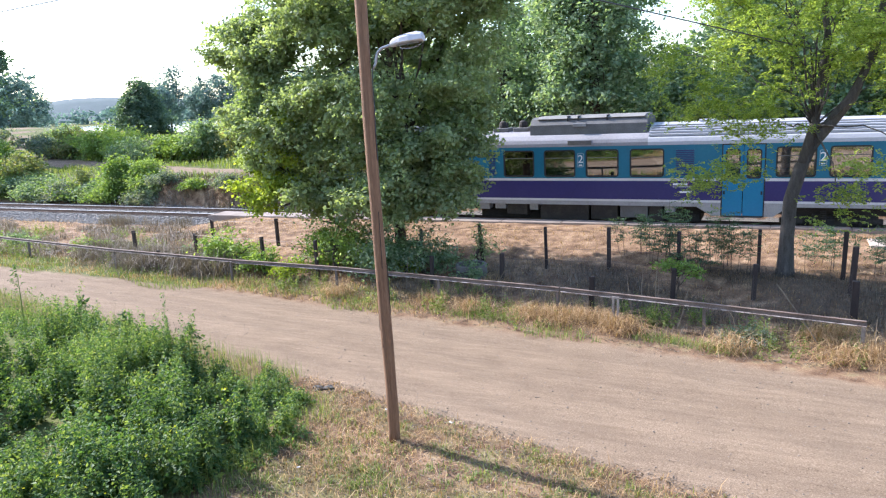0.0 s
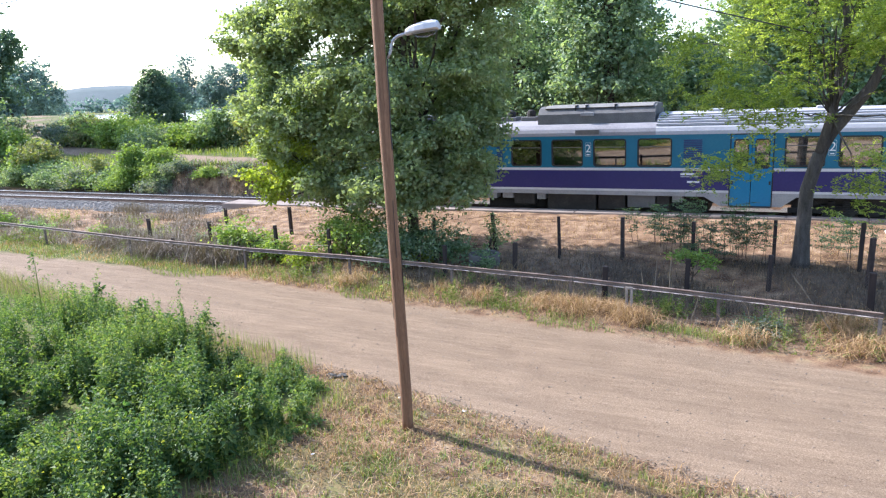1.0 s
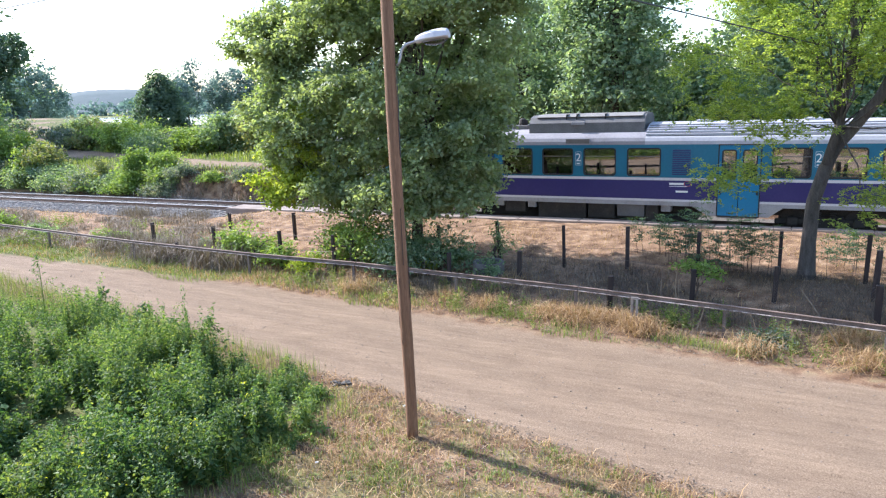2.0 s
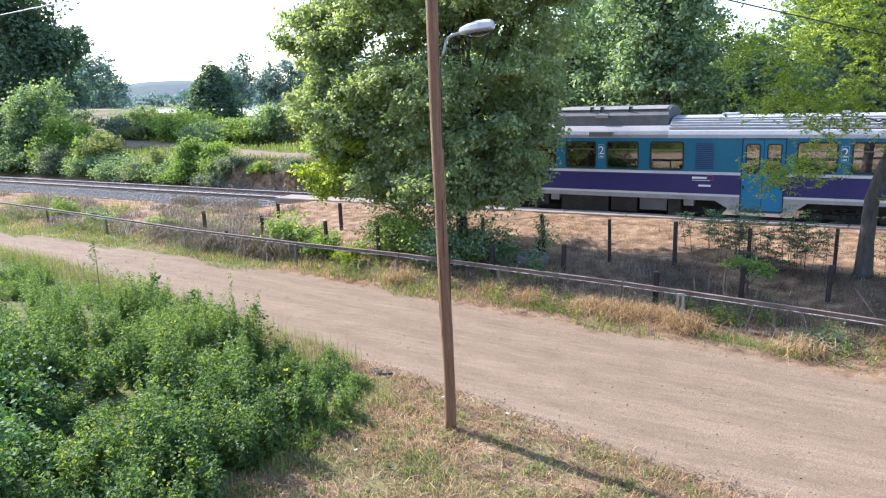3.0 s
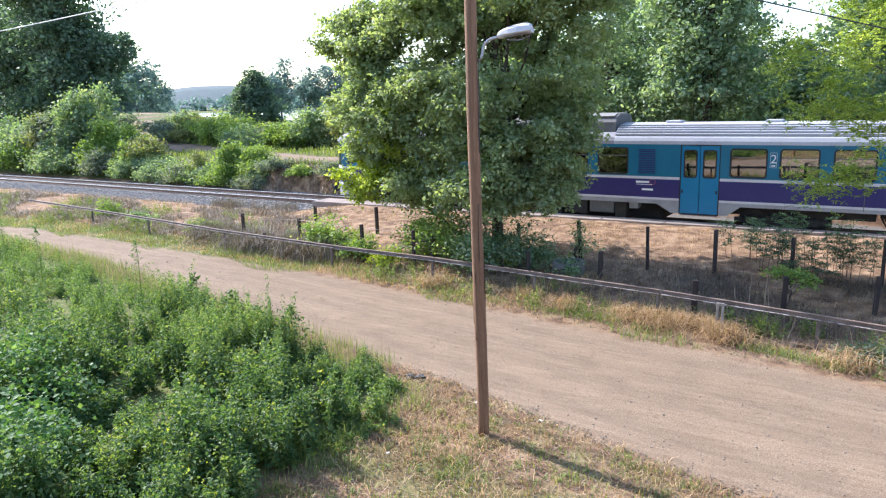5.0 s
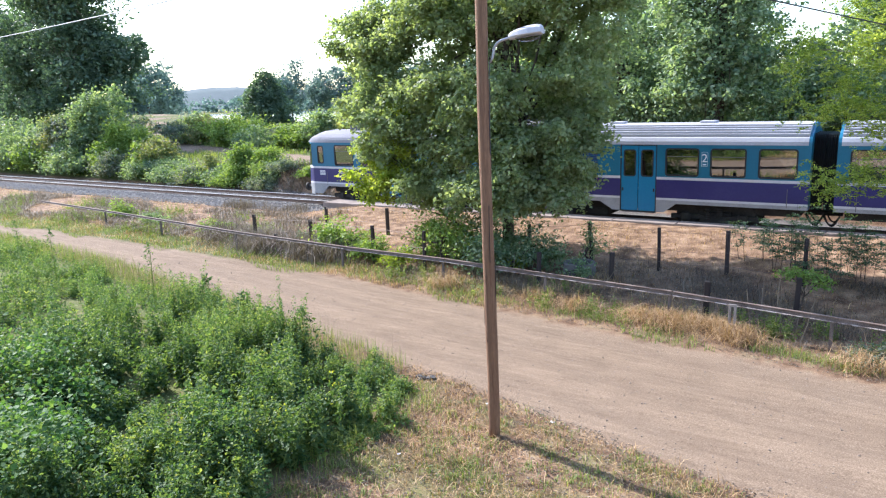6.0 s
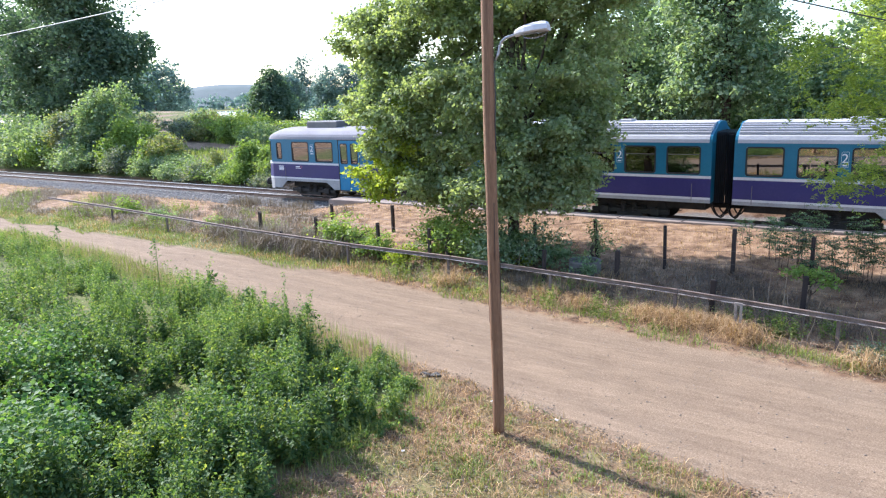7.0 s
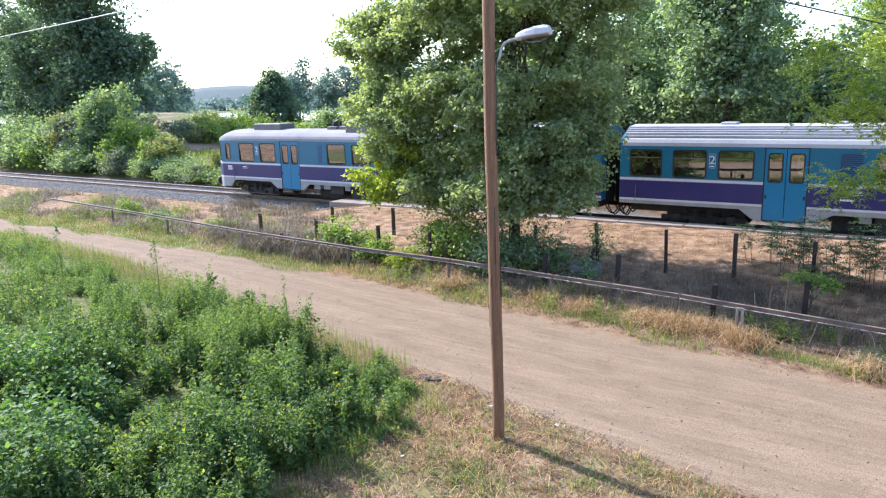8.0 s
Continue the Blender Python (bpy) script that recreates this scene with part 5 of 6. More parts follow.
# feathery tree at the platform, leaning
def build_locust():
    rng = np.random.default_rng(31)
    tree = tagged(new("locust_tree"), "leaning locust tree with feathery yellow-green leaves by the platform", "tree")
    g = gz(0.35, 20.7)
    o = np.array([0.35, 20.7, g])
    tree.location = tuple(o)
    bm = bmesh.new()
    main = [(0.35, 20.7, g - 0.15), (0.36, 20.7, g + 0.2), (0.36, 20.7, 1.2), (0.40, 20.7, 2.3), (0.62, 20.65, 3.2), (1.05, 20.6, 4.05), (1.65, 20.5, 4.9), (2.05, 20.4, 6.0), (2.2, 20.3, 7.4), (2.5, 20.2, 9.2)]
    tube(bm, [tuple(np.array(p) - o) for p in main], [0.29, 0.22, 0.18, 0.17, 0.165, 0.15, 0.13, 0.11, 0.08, 0.04], 12)
    up = [(0.62, 20.65, 3.15), (0.85, 20.6, 4.2), (0.95, 20.6, 5.3), (1.05, 20.6, 6.4), (0.85, 20.5, 7.6), (0.5, 20.4, 8.8)]
    tube(bm, [tuple(np.array(p) - o) for p in up], [0.15, 0.12, 0.10, 0.085, 0.06, 0.03], 9)
    blobs = [(0.6, 20.2, 6.6, 2.7, 2.4, 1.9), (3.4, 20.2, 6.4, 2.8, 2.6, 2.2), (-0.5, 20.2, 4.5, 1.5, 1.5, 0.9), (2.6, 20.0, 3.3, 1.7, 1.4, 0.9), (0.3, 20.0, 8.6, 2.6, 2.2, 1.4), (1.3, 19.6, 2.4, 1.0, 0.8, 0.6), (-2.2, 20.0, 6.2, 1.5, 1.4, 0.9), (-1.8, 20.0, 4.9, 1.2, 1.2, 0.6), (-1.0, 20.0, 8.0, 1.8, 1.6, 1.2), (-1.7, 20.0, 3.0, 1.2, 0.8, 0.45), (-0.7, 20.0, 3.4, 0.8, 0.8, 0.5)]
    B = np.array(blobs)
    n = 430
    w = (B[:, 3] * B[:, 4] * B[:, 5]) ** (2 / 3)
    pick = rng.choice(len(B), n, p=w / w.sum())
    c = B[pick, :3] + sphere_dirs(n, rng) * B[pick, 3:] * rng.uniform(0.3, 1.0, (n, 1))
    for i in range(0, n, 24):
        start = np.array(main[4 + i % 5] if i % 2 else up[1 + i % 4])
        limb(bm, start - o, c[i] - o, 0.03, 0.006, rng, sag=0.12)
    part("trunk", bm, "shaded_grey_bark", tree, smooth=True)
    # compound leaves: a thin midrib line of small leaflets, drooping
    P = []
    for k in range(n):
        for _ in range(rng.integers(7, 13)):
            a = rng.uniform(0, 6.28)
            d = np.array([math.cos(a), math.sin(a), rng.uniform(-0.55, 0.1)])
            start = c[k] + rng.normal(0, 0.16, 3)
            m = 9
            t = np.linspace(0.03, 0.30, m)[:, None]
            side = np.array([-d[1], d[0], 0]) * 0.035
            pts = start + d * t + np.array([0, 0, -0.5]) * t ** 2
            P.append(np.concatenate([pts + side, pts - side]))
    P = np.concatenate(P)
    V, F = leaf_mesh(P - o, 0.085, rng, 0.5, 0.2, flat=0.6)
    raw("crown", V, F, "locust_leaf", tree)


build_locust()

# trees behind the railway
build_tree("poplar_tree", "tall dark green poplar behind the train", (-8.6, 37), (-8.5, 37, 13), 0.3, [(-8.8, 37, 8.2, 2.5, 2.2, 5.8), (-9.6, 37, 5.0, 2.0, 2.0, 3.0), (-7.2, 37.3, 9.5, 1.5, 1.5, 3.6), (-10.6, 37, 10.0, 1.5, 1.5, 3.4)], 430, 38, 0.42, 0.24, "poplar_leaf", 41, 14, fill=260, bough=(70, 0.85))
build_tree("field_maple", "rounded bright green tree behind the train", (-4.2, 36.6), (-4.1, 36.6, 5.5), 0.2, [(-4.4, 36.6, 5.2, 2.6, 2.2, 2.5), (-3.0, 36.6, 4.4, 2.2, 2.0, 2.2), (-5.6, 36.4, 3.6, 1.6, 1.6, 1.9)], 330, 38, 0.36, 0.2, "shrub_leaf", 42, 10, fill=200, bough=(60, 0.7))
build_tree("background_tree", "tall green tree behind the railway", (2.2, 40), (2.2, 40, 11), 0.3, [(1.8, 40, 8.5, 4.6, 2.8, 5.0), (-1.2, 39.6, 7.4, 2.4, 2.2, 3.2), (5.2, 40, 7.2, 3.0, 2.6, 4.6), (0.8, 38.6, 4.0, 4.0, 2.0, 2.6)], 520, 38, 0.5, 0.26, "poplar_leaf", 43, 14, fill=420, bough=(90, 1.0))
build_tree("background_tree", "tall green tree behind the railway", (10.5, 38), (10.5, 38, 10), 0.3, [(10, 38, 7.5, 4.4, 2.8, 5.0), (7.4, 37.4, 4.4, 3.0, 2.2, 3.0)], 320, 38, 0.5, 0.26, "poplar_leaf", 44, 10, fill=260, bough=(70, 1.0))
build_tree("background_tree", "grey-green tree behind the broad tree", (-14.2, 38.5), (-14.1, 38.5, 9.5), 0.24, [(-14.2, 38.5, 7.4, 2.7, 2.2, 4.4), (-16.4, 38.2, 4.6, 2.4, 2.0, 3.0), (-12.0, 37.8, 4.0, 2.0, 1.8, 2.6)], 360, 38, 0.42, 0.23, "poplar_leaf", 45, 12, fill=240, bough=(70, 0.85))
build_tree("background_tree", "green tree behind the broad tree", (-21.0, 41.0), (-21.0, 41, 8.0), 0.22, [(-21.0, 41, 6.4, 3.2, 2.4, 4.0), (-24.5, 41, 4.6, 2.4, 2.0, 2.6)], 300, 36, 0.42, 0.23, "shrub_leaf", 46, 10, fill=160)

for k, (x, y, w, h) in enumerate(((-15.5, 46.5, 4.6, 13.5), (-0.5, 46, 4.6, 13), (6.5, 46.5, 5, 14), (14, 46, 5, 13), (-7.0, 45.5, 3.6, 7.0), (-11.0, 47.5, 4.2, 12.5), (3.0, 49, 5, 15), (-20.5, 48, 4.4, 10))):
    build_tree("background_tree", "tall leafy tree in the wood behind the railway", (x, y), (x, y, h * 0.75), 0.25, [(x, y, h * 0.58, w * 0.8, 2.4, h * 0.42), (x + w * 0.4, y - 0.5, h * 0.4, w * 0.55, 2.0, h * 0.28), (x - w * 0.45, y - 0.3, h * 0.36, w * 0.55, 2.0, h * 0.27)], 260, 34, 0.55, 0.32, "poplar_leaf", 470 + k, 8, fill=240, group="wood behind the railway")

# shrubs and trees along the bank and the far side
def shrub(x, y, w, h, n, leaf, material, seed, label, lift=0.0, name="shrub", per=34):
    g = gz(x, y)
    rng = random.Random(seed)
    blobs = []
    for k in range(8):
        dx, top = rng.uniform(-0.42, 0.42) * (k > 0), rng.uniform(0.55, 1.0) if k else 0.95
        half = h * rng.uniform(0.22, 0.36)
        blobs.append((x + dx * w, y + rng.uniform(-0.3, 0.3) * w, g + lift + max(h * top * (1 - 0.7 * abs(dx)) - half, half * 0.6), w * rng.uniform(0.16, 0.30), w * 0.26, half))
    build_tree(name, label, (x, y), (x, y, g + h * 0.5), 0.05 + 0.012 * h, blobs, n, per, 0.14 * max(w, h) ** 0.7, leaf, material, seed, 7, category="shrub", shell=0.5)


SHRUBS = [(-56.5, 34.0, 5.2, 6.0, 330, 0.26, "shrub_leaf"), (-60.6, 33.6, 5.4, 5.0, 300, 0.26, "dull_shrub_leaf"), (-52.6, 33.6, 4.6, 3.3, 240, 0.22, "shrub_leaf"), (-49.2, 33.2, 4.2, 2.1, 200, 0.2, "dull_shrub_leaf"), (-66.5, 33.6, 6.5, 4.0, 280, 0.28, "shrub_leaf"), (-73, 34, 6.5, 3.4, 260, 0.3, "shrub_leaf"), (-80, 34, 6.5, 4.2, 240, 0.3, "dull_shrub_leaf"),
          (-54.8, 31.7, 4.2, 2.4, 200, 0.2, "shrub_leaf"), (-51.0, 31.6, 3.8, 2.0, 180, 0.18, "dull_shrub_leaf"), (-58.6, 31.7, 4.4, 2.6, 200, 0.22, "shrub_leaf"), (-63, 31.8, 4.6, 2.8, 200, 0.24, "dull_shrub_leaf"), (-68.5, 31.9, 5, 2.6, 180, 0.26, "shrub_leaf"), (-46.0, 32.6, 4.0, 0.7, 180, 0.18, "shrub_leaf"), (-47.2, 31.4, 3.4, 1.4, 150, 0.16, "shrub_leaf"), (-42.0, 31.4, 3.6, 1.0, 150, 0.16, "shrub_leaf"), (-39.4, 32.4, 3.0, 0.6, 140, 0.15, "shrub_leaf"),
          (-37.3, 31.7, 1.7, 2.9, 130, 0.16, "fresh_leaf"), (-40.6, 31.8, 1.5, 2.0, 100, 0.15, "shrub_leaf"), (-48.2, 31.8, 1.8, 2.5, 120, 0.18, "shrub_leaf"), (-53.0, 32.0, 2.2, 3.6, 160, 0.2, "fresh_leaf"), (-57.8, 32.2, 2.4, 4.2, 170, 0.22, "shrub_leaf"), (-61.6, 32.4, 2.2, 4.6, 170, 0.22, "rusty_leaf"),
          (-30.2, 30.9, 1.8, 0.7, 80, 0.12, "dull_shrub_leaf"), (-27.6, 30.9, 1.8, 0.8, 90, 0.12, "dull_shrub_leaf"), (-25.2, 30.9, 1.8, 0.7, 80, 0.12, "shrub_leaf"), (-38.8, 31.0, 3.0, 1.3, 180, 0.15, "shrub_leaf"), (-36.8, 30.9, 2.6, 1.5, 150, 0.14, "shrub_leaf"), (-34.2, 30.7, 2.2, 1.2, 130, 0.13, "dull_shrub_leaf"), (-41.2, 30.9, 2.8, 1.4, 140, 0.14, "dull_shrub_leaf"), (-44.4, 31.0, 2.8, 1.2, 140, 0.14, "shrub_leaf"), (-57, 47, 5, 3.3, 170, 0.26, "shrub_leaf"), (-63, 49.5, 5, 3.2, 170, 0.26, "shrub_leaf"), (-69, 49, 5, 2.7, 160, 0.26, "dull_shrub_leaf"), (-76, 47, 6, 2.0, 160, 0.28, "shrub_leaf"), (-52, 44.6, 4.2, 3.0, 130, 0.22, "dull_shrub_leaf"), (-48, 42.6, 4.0, 2.4, 130, 0.2, "shrub_leaf"), (-64, 41, 5, 1.0, 150, 0.24, "shrub_leaf"), (-70, 43, 5, 2.0, 150, 0.25, "dull_shrub_leaf"), (-35.9, 31.9, 3.6, 2.4, 260, 0.15, "shrub_leaf"), (-34.2, 31.2, 2.2, 1.3, 130, 0.14, "shrub_leaf"), (-32.4, 31.0, 2.0, 0.8, 90, 0.13, "dull_shrub_leaf"),
          (-50, 46.5, 6, 2.0, 180, 0.26, "dull_shrub_leaf"), (-46, 46.0, 5, 2.2, 180, 0.25, "shrub_leaf"), (-43.4, 45.5, 4.5, 3.2, 200, 0.24, "shrub_leaf"), (-41, 45, 4.2, 4.2, 220, 0.24, "shrub_leaf"), (-38.5, 44.6, 4.2, 5.2, 240, 0.24, "shrub_leaf"), (-35.0, 43.6, 4.2, 6.0, 270, 0.24, "shrub_leaf"), (-31.6, 42.2, 4.0, 6.2, 270, 0.24, "shrub_leaf"), (-28, 41, 3.8, 5.6, 220, 0.24, "shrub_leaf"),
          (-66, 52, 6, 2.4, 190, 0.28, "dull_shrub_leaf"), (-72, 57, 6, 2.6, 180, 0.3, "shrub_leaf"), (-60, 50.5, 5.5, 2.4, 190, 0.28, "dull_shrub_leaf"), (-55, 48.5, 5.5, 2.2, 190, 0.26, "shrub_leaf"), (-84, 50, 6, 3.0, 160, 0.32, "shrub_leaf"), (-92, 52, 6, 3.2, 160, 0.32, "shrub_leaf"), (-104, 66, 8, 3.0, 160, 0.4, "dull_shrub_leaf"), (-92, 72, 8, 3.0, 160, 0.38, "shrub_leaf"), (-80, 72, 8, 2.8, 160, 0.36, "dull_shrub_leaf")]
for k, (x, y, w, h, n, lf, m) in enumerate(SHRUBS):
    shrub(x, y, w, h, n, lf, "fresh_leaf" if k % 4 == 2 else "rusty_leaf" if k % 7 == 3 else m, 100 + k, "rust-tinged shrub on the far side of the railway" if k % 7 == 3 and k % 4 != 2 else "dense green shrub on the far side of the railway")
for k, (x, y, w, h, mt) in enumerate(((-2.6, 38.6, 4.5, 3.4, "dull_shrub_leaf"), (-7.4, 39, 4.5, 3.0, "shrub_leaf"), (-11.5, 40, 4.8, 3.2, "shrub_leaf"), (2.4, 38, 4.6, 3.2, "shrub_leaf"), (7.5, 38.4, 4.8, 3.4, "shrub_leaf"), (-17.5, 41, 4.8, 3.4, "dull_shrub_leaf"), (-26, 43, 4.5, 3.0, "shrub_leaf"))):
    shrub(x, y, w, h, 150, 0.2, mt, 150 + k, "leafy undergrowth shrub behind the railway")

build_tree("dark_tree", "tall dark green tree on the far bank", (-80, 46), (-79, 46, 17), 0.5, [(-83, 46, 13, 9.5, 5, 9.5), (-75.5, 46, 10.5, 4.4, 4, 7.5), (-89, 45, 9, 6, 4, 7), (-78.5, 45, 17.5, 6, 5, 8)], 900, 40, 0.8, 0.48, "dark_shaded_leaf", 51, 18, bark="pale_bark", floor=2.2, fill=420, bough=(120, 2.0))
build_tree("dark_tree", "tall dark green tree on the far bank", (-104, 50), (-104, 50, 15), 0.5, [(-104, 50, 11, 10, 5, 9), (-95, 49, 10, 6, 5, 8)], 480, 40, 0.9, 0.52, "dark_shaded_leaf", 52, 12, bark="pale_bark", floor=2.5, fill=260, bough=(80, 2.0))
build_tree("small_dark_tree", "rounded dark green tree in the distance", (-65.3, 60.0), (-65.3, 60, 6.5), 0.2, [(-65.3, 60, 4.4, 3.7, 2.8, 2.3), (-65.7, 60, 6.3, 2.6, 2.2, 1.9), (-65.2, 60, 7.9, 1.3, 1.3, 1.4), (-66.9, 60, 7.0, 0.9, 0.9, 1.2), (-63.6, 60, 6.6, 0.9, 0.9, 1.1)], 460, 36, 0.36, 0.32, "dark_shaded_leaf", 53, 8)
FAR = [(-149, 101, 17, 19), (-160, 112, 16, 15), (-176, 122, 20, 14), (-200, 140, 20, 13), (-156, 150, 12, 15), (-163, 160, 12, 21), (-144, 152, 13, 16.5), (-130, 150, 13, 17), (-118, 148, 13, 18), (-106, 146, 13, 17), (-96, 150, 13, 18), (-84, 150, 14, 18), (-72, 150, 14, 17), (-60, 150, 14, 17), (-137, 90, 10, 7), (-48, 150, 14, 17)]
for k, (x, y, w, h) in enumerate(FAR):
    rng = random.Random(300 + k)
    g = gz(x, y)
    blobs = [(x + rng.uniform(-0.35, 0.35) * w * j, y + rng.uniform(-2, 2), g + h * rng.uniform(0.45, 0.66), w * rng.uniform(0.25, 0.4), w * 0.3, h * rng.uniform(0.25, 0.36)) for j in (0, 1, 1, 1)]
    build_tree("far_tree", "hazy green tree in the far distance", (x, y), (x, y, g + h * 0.6), 0.3, blobs, 120, 30, 1.0, 0.75, "hazy_far_leaf", 300 + k, 6, group="distant trees")


def build_house():
    """The plain house front behind the viewpoint and the balcony slab under it."""
    wall = link("wall_house", boxed(-6, 8, -1.6, -1.3, -0.2, 7.5), "concrete")
    tagged(wall, "plain rendered house wall behind the viewpoint", "wall", kind="structure")
    slab = link("balcony_floor", boxed(-4, 5, -1.3, -0.1, 3.45, 3.62), "concrete")
    tagged(slab, "plain concrete balcony floor on the house", "balcony", kind="structure")


build_house()


for k, (x, y, w, h) in enumerate(((-46, -16, 8, 9), (-36, -13, 8, 8), (-27, -15, 8, 9), (-18, -13, 7, 8), (-10, -16, 7, 9), (14, -14, 8, 9), (-56, -15, 9, 9))):
    build_tree("garden_tree", "leafy garden tree behind the viewpoint, mirrored in the train windows", (x, y), (x, y, h * 0.7), 0.2, [(x, y, h * 0.6, w * 0.45, w * 0.4, h * 0.36), (x + w * 0.3, y, h * 0.4, w * 0.35, w * 0.3, h * 0.28), (x - w * 0.3, y, h * 0.38, w * 0.35, w * 0.3, h * 0.27)], 130, 26, 0.6, 0.42, "shrub_leaf", 900 + k, 6, fill=120, group="garden trees")


def build_far_wood():
    """Woods on the river's other bank, too many trees to count."""
    rng = np.random.default_rng(70)
    pieces = []
    for _ in range(260):
        a, d = radians(rng.uniform(8, 95)), rng.uniform(690, 800)
        x, y, h = -math.sin(a) * d, math.cos(a) * d, rng.uniform(9, 17)
        P = np.array([x, y, h * 0.5 - 1]) + sphere_dirs(70, rng) * np.array([rng.uniform(6, 11), 6, h * 0.5])
        pieces.append(leaf_mesh(P, 4.0, rng, 0.8))
    V, F = joined(pieces)
    tagged(raw("far_wood", V, F, "hazy_far_leaf", kind="stuff"), "distant woods along the river", "woods")


build_far_wood()

# shrubs and vines by the fence
LOW = [(-12.7, 18.7, 2.6, 2.0, 190, 0.11, "fresh_leaf"), (-11.3, 18.7, 2.4, 1.8, 170, 0.11, "shrub_leaf"), (-9.7, 19.0, 1.9, 1.5, 120, 0.10, "shrub_leaf"), (-10.2, 18.9, 0.75, 0.75, 60, 0.06, "sunlit_leaf"), (-13.4, 19.8, 1.4, 1.2, 60, 0.10, "shrub_leaf"),
       (-17.4, 18.6, 1.7, 1.5, 80, 0.11, "fresh_leaf"), (-16.3, 18.4, 1.6, 1.15, 70, 0.11, "fresh_leaf"), (-15.0, 18.0, 1.3, 0.95, 55, 0.10, "fresh_leaf"), (-13.8, 17.7, 1.0, 0.7, 40, 0.10, "sunlit_leaf"), (-24.5, 19.2, 1.6, 0.8, 60, 0.10, "fresh_leaf"), (-29.5, 19.6, 1.6, 0.7, 60, 0.10, "shrub_leaf"), (-33.5, 20.2, 1.8, 0.9, 60, 0.11, "fresh_leaf"), (-18.8, 18.8, 1.2, 0.8, 40, 0.09, "dull_shrub_leaf"), (-8.25, 20.15, 0.55, 1.35, 26, 0.09, "linden_leaf"),
       (-8.0, 18.6, 0.8, 0.6, 30, 0.08, "shrub_leaf")]
for k, (x, y, w, h, n, lf, m) in enumerate(LOW):
    shrub(x, y, w, h, n, lf, m, 400 + k, "low leafy shrub climbing round the old fence", name="fence_shrub", per=26)
build_tree("yellow_sapling", "small sapling with bright yellow-green leaves", (-2.15, 18.2), (-2.1, 18.2, 0.85), 0.025, [(-2.35, 18.2, 0.98, 0.34, 0.25, 0.10), (-1.95, 18.2, 0.92, 0.36, 0.25, 0.12), (-1.7, 18.2, 0.84, 0.16, 0.2, 0.12)], 46, 16, 0.09, 0.085, "fresh_leaf", 431, 6, category="sapling")
def feathery(x, y, w, h, seed):
    """A thin sapling: a few stems with rows of small leaflets."""
    rng = np.random.default_rng(seed)
    sap = tagged(new("locust_sapling"), "thin feathery locust sapling growing by the fence", "sapling", group="saplings by the fence")
    g = gz(x, y)
    sap.location = (x, y, g)
    P = []
    for s in range(6):
        bm = bmesh.new()
        foot = np.array([rng.uniform(-0.35, 0.35) * w, rng.uniform(-0.25, 0.25) * w, 0.0])
        tip = np.array([rng.normal(0, 0.08), rng.normal(0, 0.08), h * rng.uniform(0.7, 1.2)])
        tube(bm, [tuple(foot - [0, 0, 0.03]), tuple(foot + tip * 0.5 + rng.normal(0, 0.02, 3)), tuple(foot + tip)], [0.006, 0.005, 0.003], 5)
        part("stem", bm, "dark_post_wood", sap)
        for k in range(16):
            t = rng.uniform(0.3, 1.0)
            a = rng.uniform(0, 6.28)
            d = np.array([math.cos(a), math.sin(a), rng.uniform(-0.2, 0.35)])
            q = foot + tip * t + d * np.linspace(0.03, 0.34, 10)[:, None]
            sd = np.array([-d[1], d[0], 0]) * 0.035
            P += [q + sd, q - sd]
    V, F = leaf_mesh(np.concatenate(P), 0.062, rng, 0.5, 0.1, flat=0.6)
    raw("leaves", V, F, "shaded_sapling_leaf", sap)


for k, (x, y, w, h) in enumerate(((-3.2, 21.0, 1.6, 1.4), (-2.3, 21.2, 1.5, 1.55), (-1.5, 21.0, 1.5, 1.5), (-0.8, 20.7, 1.3, 1.35), (1.2, 21.4, 1.5, 1.2), (2.4, 21.0, 1.4, 1.25), (-3.9, 21.8, 1.4, 1.1), (-2.0, 20.4, 1.4, 1.2))):
    feathery(x, y, w, h, 440 + k)


# ---- nettles, brambles and grass ----
def inside_patch(x, y):
    return (x < -7.25 + 0.35 * np.sin(y * 1.7)) & (y < road_near(x) - 0.95 + 0.3 * np.sin(x * 1.9) + 0.3 * smooth(-10, -8.5, x)) & (y > 2.2)


def plant_height(x, y):
    edge = smooth(0.0, 2.2, np.minimum(-7.2 - x, road_near(x) - 0.6 - y) + 0.3)
    stones = 0.45 * smooth(-8.9, -8.0, x) * smooth(8.6, 9.6, y)
    return (0.46 + 0.62 * edge + 0.34 * wave(x, y, 1.2) + 0.26 * wave(x, y, 2.9)) * (1 - stones)


def herb_mesh(x, y, h, rng, gap, size):
    """Upright herbs: crossed leaf pairs up each stem, smaller to the top, and the stem itself."""
    base = on_ground(np.stack([x, y], 1))
    tilt = rng.normal(0, 0.13, (len(x), 2))
    P, S = [], []
    for i in range(len(x)):
        m = max(4, int(h[i] / gap))
        t = np.linspace(0.12, 1.0, m)
        q = base[i] + np.stack([tilt[i, 0] * h[i] * t, tilt[i, 1] * h[i] * t, h[i] * t], 1)
        for k in range(3):
            P.append(q + rng.normal(0, 0.026, q.shape) * np.array([1, 1, 0.5]))
            S.append(size * (1.15 - 0.65 * t))
    P, S = np.concatenate(P), np.concatenate(S)
    leaves = leaf_mesh(P, S, rng, 0.52, 0.4, flat=0.3)
    top = base + np.stack([tilt[:, 0] * h, tilt[:, 1] * h, h], 1)
    w = np.array([0.004, 0.002, 0])
    V = np.stack([base - w, base + w, top], 1).reshape(-1, 3)
    stems = (V, np.arange(len(V)).reshape(-1, 3))
    return joined([leaves, stems])


